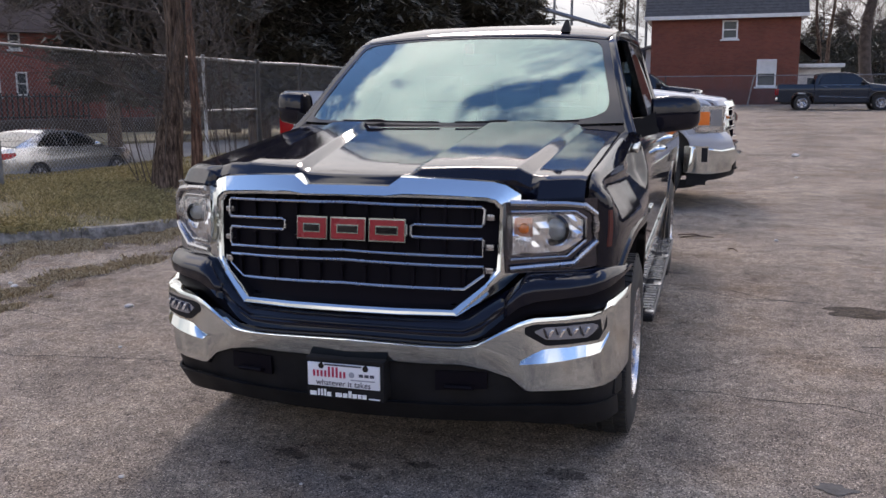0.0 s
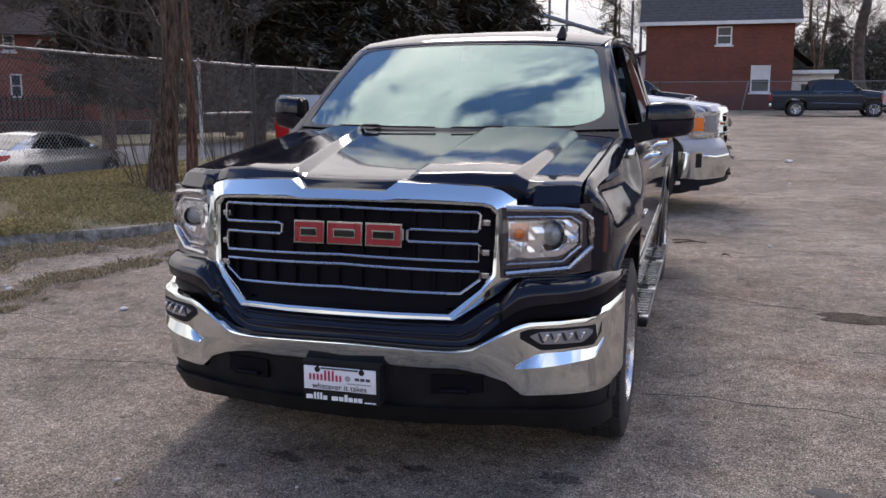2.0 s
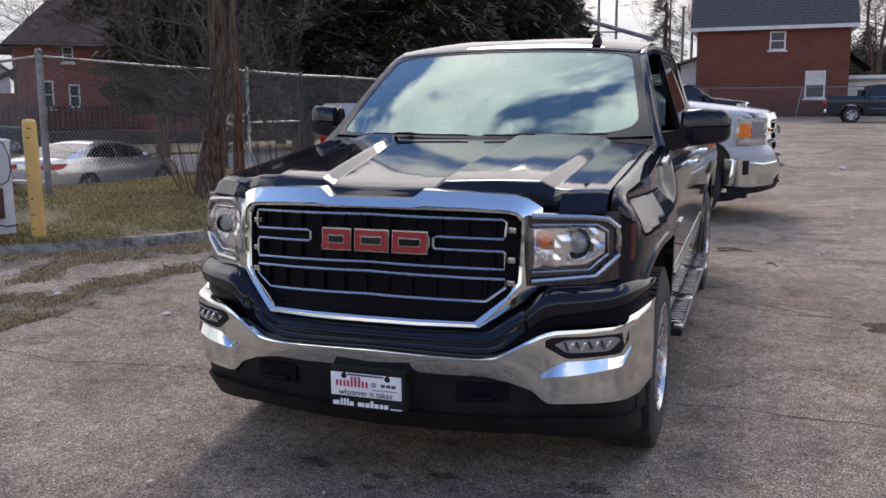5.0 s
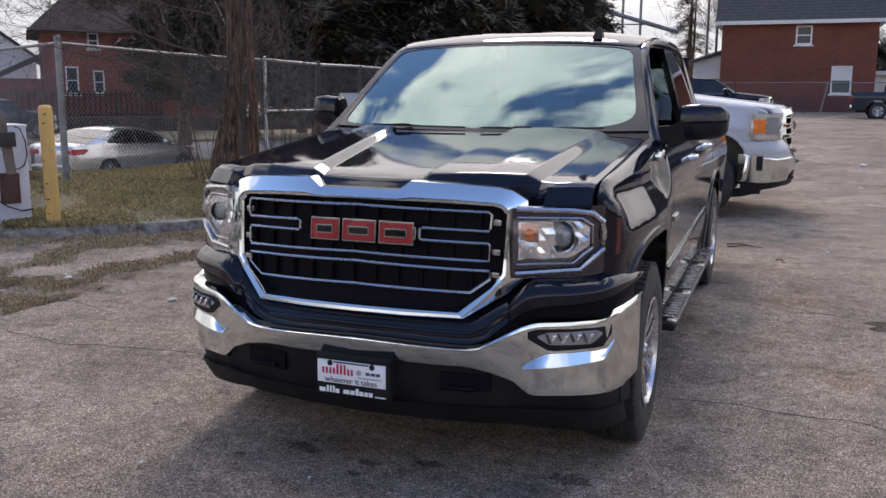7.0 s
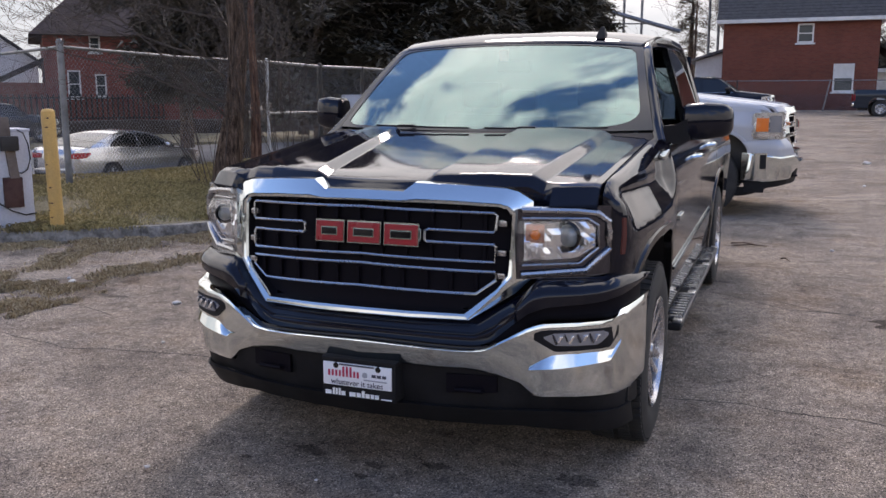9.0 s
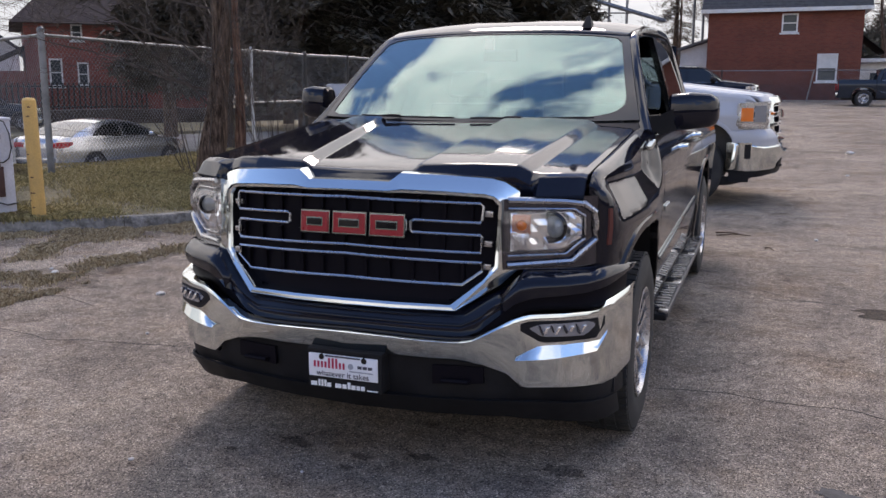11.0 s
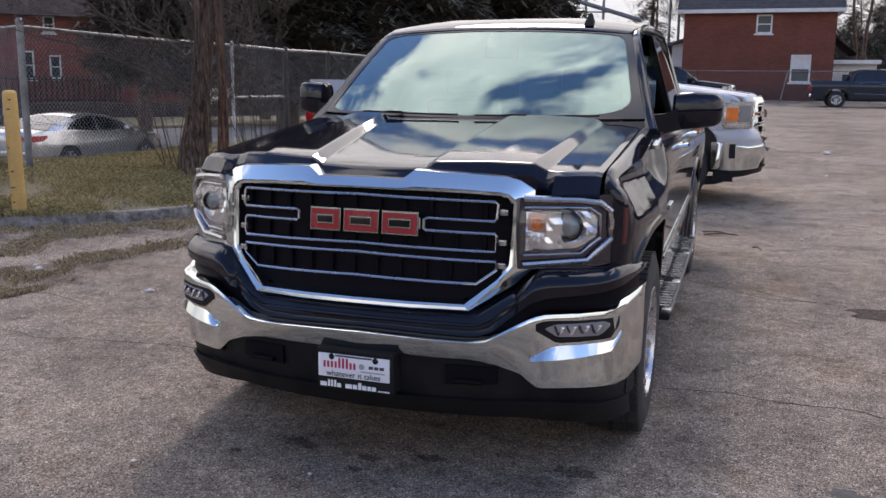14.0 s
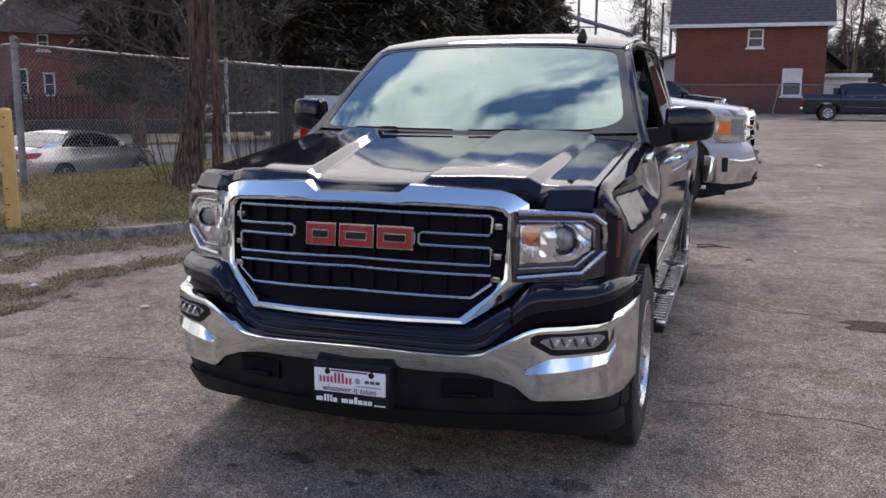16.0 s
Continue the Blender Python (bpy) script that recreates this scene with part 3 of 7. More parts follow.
def build_wheel(truck, x, y, s, rim_paint):
    w = new("wheel")
    w.parent = truck
    w.location = (x, y, 0.40)
    bm = bmesh.new()
    profile = [(0.235, -0.115), (0.29, -0.13), (0.35, -0.13), (0.385, -0.118), (0.398, -0.09), (0.40, -0.03), (0.40, 0.03), (0.398, 0.09), (0.385, 0.118), (0.35, 0.13), (0.29, 0.13), (0.235, 0.115)]
    lathe(bm, profile, 56)
    part("tyre", bm, M_RUBBER, w, "black road tyre")
    # tread blocks
    verts, faces = [], []
    for k in range(72):
        a = k * math.tau / 72
        for c, (x0, x1) in enumerate(((-0.115, -0.075), (-0.06, -0.012), (0.012, 0.06), (0.075, 0.115))):
            a0, a1 = a + 0.01 * c, a + 0.062 + 0.01 * c
            r1 = 0.407 if abs(x0 + x1) < 0.1 else 0.402
            base = len(verts)
            for rr in (0.39, r1):
                for aa, xx in ((a0, x0), (a0, x1), (a1, x1), (a1, x0)):
                    verts.append((xx, rr * math.cos(aa), rr * math.sin(aa)))
            faces += [[base + i for i in f] for f in ((4, 5, 6, 7), (0, 1, 5, 4), (1, 2, 6, 5), (2, 3, 7, 6), (3, 0, 4, 7))]
    tagged(mesh_from("tread", verts, faces, M_RUBBER, w), kind="stuff")
    bm = bmesh.new()
    lathe(bm, [(0.246, s * 0.125), (0.236, s * 0.128), (0.222, s * 0.112), (0.215, s * 0.05), (0.215, -s * 0.11), (0.236, -s * 0.118), (0.246, -s * 0.11)], 48)
    rim = part("rim", bm, rim_paint, w, "silver alloy rim")
    bm = bmesh.new()
    for k in range(6):
        m = Matrix.Rotation(k * math.tau / 6, 4, "X")
        for side in (-1, 1):
            rows = []
            for r, half, xx in ((0.05, 0.016, 0.085), (0.12, 0.016, 0.098), (0.19, 0.019, 0.105), (0.232, 0.024, 0.11)):
                off = side * (0.018 + r * 0.11)
                rows.append([m @ Vector((s * a, off + b, r)) for a, b in ((xx, -half), (xx + 0.006, 0), (xx, half), (xx - 0.035, half * 0.8), (xx - 0.035, -half * 0.8))])
            loft(bm, rows, True, True)
    part("spoke_star", bm, rim_paint, rim, "", 40)
    bm = bmesh.new()
    lathe(bm, [(0.0, s * 0.112), (0.03, s * 0.11), (0.036, s * 0.1), (0.06, s * 0.092), (0.066, s * 0.06)], 24)
    part("hub_cap", bm, M_SATIN, rim)
    bm = bmesh.new()
    lathe(bm, [(0.0, s * 0.02), (0.165, s * 0.02), (0.17, s * 0.01), (0.17, -s * 0.01), (0.0, -s * 0.015)], 32)
    part("brake_disc", bm, M_DARK_STEEL, w)


def build_lamp(truck, s, amber_inside=True):
    """A headlight with its bright surround, bowl, projector and turn signal."""
    reach = 0.972 if s < 0 else 0.936

    def IN(u):
        return 0.018 if s > 0 else float(np.interp(u, [0.76, 0.97], [0.018, -0.014]))

    inner = 0.60 if s > 0 else 0.688  # the surround covers the rest

    def plate(top, bottom, u0, u1, off, n=12, nz=4, thick=0.02, bow=0.0):
        bm = bmesh.new()
        sheet(bm, frange(max(u0, inner), u1, n), poly(top), poly(bottom), lambda u, z, v: (s * (u - IN(u)), lamp_y(u) + off + bow * (2 * v - 1) ** 2, z + lamp_lift(s, z)), nz, (0, thick, 0))
        return bm

    lamp = part("headlight", plate([(0.60, 1.106), (0.76, 1.108), (0.88, 1.112), (0.945, 1.109), (0.972, 1.095)], [(0.60, 0.848), (0.8, 0.845), (0.93, 0.86), (0.972, 0.88)], 0.60, reach, 0.012, 18), M_SMOKE if s > 0 else M_SATIN, truck, "headlight in a dark housing with a bright outline")
    rng = random.Random(7)
    bm = bmesh.new()
    sheet(bm, frange(max(0.625, inner), 0.862, 13), poly([(0.625, 1.055), (0.83, 1.055), (0.862, 1.03)]), poly([(0.625, 0.918), (0.80, 0.922), (0.862, 0.965)]), lambda u, z, v: (s * (u - IN(u)), lamp_y(u) + 0.006 + rng.uniform(-0.007, 0.009), z + lamp_lift(s, z)), 6, (0, 0.02, 0))
    part("bowl", bm, M_REFLECTOR, lamp, "faceted silvered lamp bowl", 0)
    part("lens_cover", plate([(0.612, 1.066), (0.835, 1.063), (0.868, 1.036)], [(0.612, 0.908), (0.805, 0.91), (0.868, 0.96)], 0.612, 0.868, -0.03, 12, 5, 0.003, 0.012), M_LENS, lamp, "clear lamp cover").visible_shadow = False
    # outline tubes, one bright and one fine inside
    for name, pts, r, mat in (("trim", [(0.615, 1.104), (0.80, 1.096), (0.868, 1.086), (0.905, 1.052), (0.908, 0.952), (0.832, 0.876), (0.615, 0.866)], 0.013, M_SATIN),
                              ("inner_trim", [(0.618, 1.073), (0.835, 1.067), (0.872, 1.04), (0.874, 0.958), (0.81, 0.902), (0.618, 0.900)], 0.0055, M_SATIN)):
        fine = []
        for a, b in zip(pts, pts[1:]):
            k = max(1, int(math.dist(a, b) / 0.03))
            fine += [(a[0] + (b[0] - a[0]) * i / k, a[1] + (b[1] - a[1]) * i / k) for i in range(k)]
        fine.append(pts[-1])
        fine = [p for p in fine if p[0] >= inner]
        bm = bmesh.new()
        tube(bm, [(s * (x - IN(x)), lamp_y(x) + 0.004, z + lamp_lift(s, z)) for x, z in fine], r, 8)
        part(name, bm, mat, lamp, "bright lamp outline")
    cx = 0.772
    bm = bmesh.new()
    turn = Matrix.Translation((s * (cx - IN(cx)), lamp_y(cx) - 0.004, 1.005 + lamp_lift(s, 1.005))) @ Matrix.Rotation(radians(-90), 4, "Z") @ Matrix.Rotation(radians(-s * 18), 4, "Z")
    turn = turn @ Matrix.Scale(1.0 if s > 0 else 0.72, 4)
    lathe(bm, [(0.056, 0.0), (0.058, 0.012), (0.05, 0.016), (0.043, 0.006), (0.04, -0.01)], 32, turn)
    part("projector_ring", bm, M_GLOSS, lamp)
    bm = bmesh.new()
    lathe(bm, [(0.0, 0.020), (0.015, 0.0185), (0.03, 0.013), (0.041, 0.002), (0.041, -0.01), (0.0, -0.01)], 32, turn)
    part("projector_lens", bm, plain("lens_ball", (0.25, 0.27, 0.27), 0.03, 0.0, 0.02, Coat_Weight=1.0) if "lens_ball" not in bpy.data.materials else bpy.data.materials["lens_ball"], lamp, "round projector lens")
    a0, a1 = (0.632, 0.692) if amber_inside else (0.80, 0.875)
    if inner < a0:
        part("turn_signal", plate([(a0, 1.052), (a1, 1.05)], [(a0, 0.985), (a1, 0.98)], a0, a1, -0.003, 6, 5, 0.012, 0.006), M_AMBER, lamp, "amber turn signal")
        bm = bmesh.new()
        bmesh.ops.create_uvsphere(bm, u_segments=16, v_segments=10, radius=0.019)
        part("signal_bulb", bm, M_ORANGE, lamp, "orange bulb", 60, Matrix.Translation((s * (0.664 - IN(0.664)), lamp_y(0.664) - 0.004, 1.016)))
    bm = bmesh.new()
    for k in range(5 if s > 0 else 0):
        x = 0.617 + k * 0.012
        box(bm, min(s * x, s * (x + 0.006)), max(s * x, s * (x + 0.006)), lamp_y(x + 0.018) - 0.004, lamp_y(x + 0.018) + 0.01, 0.925, 0.98, 0.002)
    for k in range(4):
        x = 0.782 + k * 0.013
        box(bm, min(s * x, s * (x + 0.008)), max(s * x, s * (x + 0.008)), lamp_y(x + 0.018) - 0.004, lamp_y(x + 0.018) + 0.012, 0.945 + k * 0.006, 0.962 + k * 0.008, 0.002)
    part("lamp_detail", bm, M_REFLECTOR, lamp)
    bm = bmesh.new()
    sheet(bm, [0.394, 0.398, 0.403, 0.408], ([0, 1], [1.07, 1.07]), ([0, 1], [0.93, 0.93]), lambda y, z, v: (s * (side_x(y, z) + 0.004), y - 0.004, z), 6, (-s * 0.02, 0.01, 0))
    part("side_marker", bm, M_TAIL if not amber_inside else M_RED_MARK, lamp, "narrow red-brown side marker")


M_RED_MARK = plain("brown_marker", (0.11, 0.03, 0.025), 0.2)


def build_grille(truck):
    GX = -0.027  # the opening sits a little off the badge

    def ring_point(x, z, off):
        return (x + GX, grille_y(x, z) + off, z)

    half = [((0.0, 1.170), (0.0, 1.124)), ((0.17, 1.168), (0.17, 1.122)), ((0.215, 1.204), (0.23, 1.120)), ((0.39, 1.198), (0.39, 1.116)), ((0.555, 1.186), (0.53, 1.108)), ((0.60, 1.174), (0.555, 1.102)), ((0.655, 1.138), (0.575, 1.08)),
            ((0.655, 1.0), (0.574, 1.0)), ((0.65, 0.925), (0.572, 0.925)), ((0.66, 0.845), (0.568, 0.858)), ((0.60, 0.787), (0.53, 0.806)), ((0.445, 0.688), (0.42, 0.718)), ((0.22, 0.69), (0.21, 0.722)), ((0.0, 0.692), (0.0, 0.724))]
    loop = half + [((-a[0], a[1]), (-b[0], b[1])) for a, b in reversed(half[1:-1])]
    bm = bmesh.new()
    rows = []
    for o, i in loop:
        low = ((0.02, 0.07), (0.0, 0.03), (0.06, -0.01), (0.14, -0.022), (0.22, -0.0235), (0.55, -0.0225), (0.82, -0.016), (0.97, -0.001), (1.0, 0.07))
        rows.append([ring_point(o[0] + (i[0] - o[0]) * s, o[1] + (i[1] - o[1]) * s, y) for s, y in low if o[1] < 0.78] or [ring_point(o[0] + (i[0] - o[0]) * s, o[1] + (i[1] - o[1]) * s, y) for s, y in ((0.02, 0.07), (0.0, 0.03), (0.05, 0.004), (0.5, -0.012), (0.74, -0.019), (0.80, -0.010), (0.92, -0.006), (1.0, 0.004), (1.0, 0.07))])
    rows.append(rows[0])
    loft(bm, rows, False)
    bmesh.ops.remove_doubles(bm, verts=bm.verts, dist=1e-5)
    surround = part("grille_surround", bm, M_CHROME, truck, "broad chrome grille surround with a notched top", 24)
    bm = bmesh.new()
    sheet(bm, frange(-0.585, 0.585, 16), both([(0, 1.13), (0.53, 1.115), (0.585, 1.09)]), both([(0, 0.715), (0.42, 0.712), (0.53, 0.80), (0.585, 0.86)]), lambda u, z, v: (u + GX, grille_y(u, z) + 0.05, z), 4, (0, 0.02, 0))
    panel = part("grille_panel", bm, M_GRILLE, truck, "black grille panel")
    # dark bars and upright ribs behind the bright outlines
    for z0, z1, half_w in ((1.012, 1.112, 0.55), (0.985, 1.01, 0.55), (0.90, 0.965, 0.55), (0.866, 0.898, 0.55), (0.79, 0.862, 0.52)):
        for k in range(22):
            x = -half_w + (2 * half_w) * (k + 0.5) / 22
            if k % 2 == 0 and z1 - z0 > 0.05:
                bm = boxed(x + GX - 0.007, x + GX + 0.007, grille_y(x, z0) + 0.036, grille_y(x, z0) + 0.06, z0, z1)
                part("rib", bm, M_GRILLE, panel, "", 0)
    # bright outlines
    mid = [(-0.532, 1.094), (0, 1.104), (0.515, 1.09), (0.525, 1.08), (0.522, 1.028), (0.515, 1.018), (0.27, 1.026), (0.258, 1.02), (0.258, 0.986), (0.268, 0.980), (0.518, 0.972), (0.525, 0.964), (0.520, 0.906), (0, 0.922), (-0.525, 0.908), (-0.530, 0.918),
           (-0.532, 0.972), (-0.525, 0.982), (-0.268, 0.988), (-0.258, 0.994), (-0.258, 1.024), (-0.268, 1.03), (-0.53, 1.022), (-0.538, 1.03), (-0.538, 1.086)]
    low = [(-0.525, 0.874), (0, 0.887), (0.525, 0.869), (0.528, 0.838), (0.458, 0.786), (0, 0.799), (-0.458, 0.788), (-0.528, 0.836)]
    for pts in (mid, low):
        fine = []
        for a, b in zip(pts, pts[1:] + pts[:1]):
            k = max(1, int(math.dist(a, b) / 0.06))
            fine += [(a[0] + (b[0] - a[0]) * i / k, a[1] + (b[1] - a[1]) * i / k) for i in range(k)]
        bm = bmesh.new()
        tube(bm, [(x + GX, grille_y(x, z) + 0.006, z) for x, z in fine], 0.0055, 6, True)
        part("grille_outline", bm, M_SATIN, panel, "thin satin silver outline of a grille bar")
    for z in (1.05, 0.938, 0.852):
        for s in (-1, 1):
            bm = boxed(min(s * 0.527, s * 0.56) + GX, max(s * 0.527, s * 0.56) + GX, grille_y(0.54, z) + 0.012, grille_y(0.54, z) + 0.03, z - 0.011, z + 0.011, 0.003)
            part("grille_clip", bm, M_SATIN, panel)
    # badge: plain red shapes with bright rims
    badge = new("badge")
    badge.parent = truck
    badge["label"] = "wide red badge with bright rims"
    for x0, x1 in ((-0.216, -0.09), (-0.078, 0.066), (0.078, 0.224)):
        for name, g, y0, mat in (("rim_plate", 0.0, 0.004, M_CHROME), ("red_plate", 0.006, -0.002, M_RED)):
            bm = bmesh.new()
            h0, h1 = 0.962 + g, 1.05 - g
            sheet(bm, frange(x0 + g, x1 - g, 6), ([-1, 1], [h1, h1]), ([-1, 1], [h0, h0]), lambda u, z, v: (u, grille_y(0.1, z) - 0.02 + y0, z), 2, (0, 0.02, 0))
            part(name, bm, mat, badge)
        for dz in (0.0,):
            xa, xb = x0 + 0.03, x1 - 0.026
            for name, g, y0, mat in (("rim_plate", 0.0, -0.006, M_CHROME), ("slot", 0.005, -0.009, M_GLOSS)):
                bm = bmesh.new()
                sheet(bm, frange(xa + g, xb - g, 4), ([-1, 1], [1.024 - g] * 2), ([-1, 1], [0.99 + g] * 2), lambda u, z, v: (u, grille_y(0.1, z) - 0.02 + y0, z), 1, (0, 0.01, 0))
                part(name, bm, mat, badge)


def build_bumper(truck, chrome, upper):
    top = both([(0, 0.607), (0.40, 0.594), (0.46, 0.596), (0.505, 0.606), (0.64, 0.69), (0.66, 0.702), (0.70, 0.712), (0.92, 0.716), (0.97, 0.732), (1.006, 0.746)])
    bottom = both([(0, 0.512), (0.23, 0.511), (0.43, 0.508), (0.525, 0.494), (0.625, 0.452), (0.65, 0.42), (0.68, 0.398), (0.94, 0.389), (0.98, 0.392), (1.006, 0.41)])
    older = upper == M_WHITE  # a plainer bumper that sits lower at its ends
    if older:
        top = (top[0], [z - 0.045 * min(1.0, max(0.0, (abs(x) - 0.6) / 0.15)) for x, z in zip(*top)])
    bm = bmesh.new()

    def place(x, z, v):
        lip = 0.05 * max(0, 1 - v / 0.07) ** 2
        return (x, bumper_y(x) + lip + 0.004 + 0.034 * v ** 1.5 + 0.03 * max(0, (v - 0.94) / 0.06) ** 2, z)

    sheet(bm, frange(-1.006, -0.88, 12)[:-1] + frange(-0.88, 0.88, 60)[:-1] + frange(0.88, 1.006, 12), top, bottom, place, 22, (0, 0.035, 0))
    bumper = part("bumper", bm, chrome, truck, "chrome front bumper", 40)
    # dark painted panel between bumper and grille
    bm = bmesh.new()
    top2 = both([(0, 0.705), (0.44, 0.70), (0.6, 0.79), (0.66, 0.85), (0.83, 0.848), (0.92, 0.852), (0.96, 0.845), (0.99, 0.83), (1.004, 0.815)])
    low2 = (top[0], [z - 0.01 for z in top[1]]) if older else both([(0, 0.597), (0.44, 0.59), (0.505, 0.615), (0.58, 0.68), (0.64, 0.73), (0.70, 0.752), (0.88, 0.766), (0.95, 0.782), (0.985, 0.80), (1.004, 0.811)])

    def place2(x, z, v):
        roll = 0.08 * max(0, 1 - v / 0.7) ** 2
        step = 0.012 * max(0, 1 - abs(v - 0.6) / 0.1) * min(1.0, max(0.0, (0.6 - abs(x)) / 0.1))
        y = bumper_y(x) + 0.022 + roll + step + 0.02 * v + (0.0 if abs(x) > 0.6 else 0.03)
        return (x, y, z)

    sheet(bm, frange(-1.004, 1.004, 110), top2, low2, place2, 16, (0, 0.03, 0))
    part("upper_panel", bm, upper, truck, "painted panel above the bumper", 40)
    bm = bmesh.new()
    sheet(bm, frange(-0.985, 0.985, 50), (low2[0], [z + 0.03 for z in low2[1]]), (top[0], [z - 0.02 for z in top[1]]), lambda x, z, v: (x, bumper_y(x) + 0.085, z), 3, (0, 0.02, 0))
    part("bumper_gap_filler", bm, M_GRILLE, truck, "dark filler between bumper and painted panel")
    for s in () if older else (-1, 1):
        def pocket(name, t, b, u0, u1, off, mat, parent, label="", tilt=0.0, thick=0.02, n=12):
            bm_ = bmesh.new()
            sheet(bm_, frange(u0, u1, n), poly(t), poly(b), lambda u, z, v: (s * u, bumper_y(u) + 0.012 + off + tilt * v, z), 4, (0, thick, 0))
            return part(name, bm_, mat, parent, label, 40)

        bezel = pocket("fog_bezel", [(0.67, 0.664), (0.70, 0.676), (0.945, 0.674)], [(0.672, 0.64), (0.745, 0.592), (0.925, 0.598), (0.945, 0.64)], 0.672, 0.945, -0.008, M_PLASTIC, bumper, "black fog lamp recess")
        fog = pocket("fog_lamp", [(0.706, 0.652), (0.74, 0.664), (0.905, 0.667), (0.918, 0.655)], [(0.706, 0.646), (0.745, 0.617), (0.89, 0.614), (0.918, 0.645)], 0.706, 0.918, -0.013, M_LAMP_GREY, bezel, "clear oblong fog lamp with cut facets")
        for k in range(8):
            u, w = 0.738 + k * 0.0205, (0.007, 0.012, 0.005, 0.01)[k % 4]
            bm = boxed(min(s * u, s * (u + w)), max(s * u, s * (u + w)), bumper_y(u) - 0.007, bumper_y(u) + 0.01, 0.624 + 0.005 * (k % 3), 0.66 - 0.006 * (k % 2), 0.002)
            for v in bm.verts:
                v.co.x += (v.co.z - 0.647) * (0.5 if k % 2 else -0.4)
            part("lamp_facet", bm, M_REFLECTOR if k % 2 else M_SMOKE, fog, "", 0)
        pocket("ledge", [(0.655, 0.535), (0.735, 0.586), (0.945, 0.592), (0.952, 0.62)], [(0.655, 0.528), (0.76, 0.53), (0.93, 0.548), (0.952, 0.60)], 0.655, 0.952, 0.004, chrome, bumper, "bright angled ledge under the fog lamp", -0.022, 0.012)
    # black lower valance and air dam
    bm = bmesh.new()
    v_top = both([(0, 0.53), (0.5, 0.51), (0.63, 0.46), (0.66, 0.405), (0.93, 0.40), (0.97, 0.40)])
    v_bot = both([(0, 0.345), (0.7, 0.345), (0.93, 0.325), (0.97, 0.32)])
    sheet(bm, frange(-0.985, 0.985, 60), v_top, v_bot, lambda x, z, v: (x, bumper_y(x) + 0.055 + 0.03 * v, z), 6, (0, 0.04, 0))
    valance = part("valance", bm, M_PLASTIC, truck, "black plastic lower valance")
    bm = bmesh.new()
    sheet(bm, frange(-0.975, 0.975, 60), both([(0, 0.352), (0.7, 0.352), (0.95, 0.328)]), both([(0, 0.262), (0.6, 0.264), (0.95, 0.225)]), lambda x, z, v: (x, bumper_y(x) + 0.05 + 0.08 * v, z), 5, (0, 0.02, 0))
    if older:
        for v in bm.verts:
            v.co.y += 0.24
    part("air_dam", bm, M_PLASTIC, truck, "black rubber air dam", 40)
    for s in (-1, 1):
        bm = bmesh.new()
        # no hole is cut: a flat near-black plate paints the tow recess's shade
        sheet(bm, frange(0.34, 0.53, 6), ([0, 1], [0.485, 0.485]), poly([(0.34, 0.41), (0.53, 0.42)]), lambda u, z, v: (s * u, bumper_y(u) + 0.050, z), 2, (0, 0.02, 0))
        opening = part("tow_shade_plate", bm, M_GRILLE, valance)
        bm = bmesh.new()
        tube(bm, [(s * 0.38, bumper_y(0.4) + 0.05, 0.425), (s * 0.38, bumper_y(0.4) + 0.03, 0.43), (s * 0.48, bumper_y(0.45) + 0.03, 0.43), (s * 0.48, bumper_y(0.45) + 0.05, 0.425)], 0.009, 6)
        part("tow_hook", bm, M_GRILLE, opening)


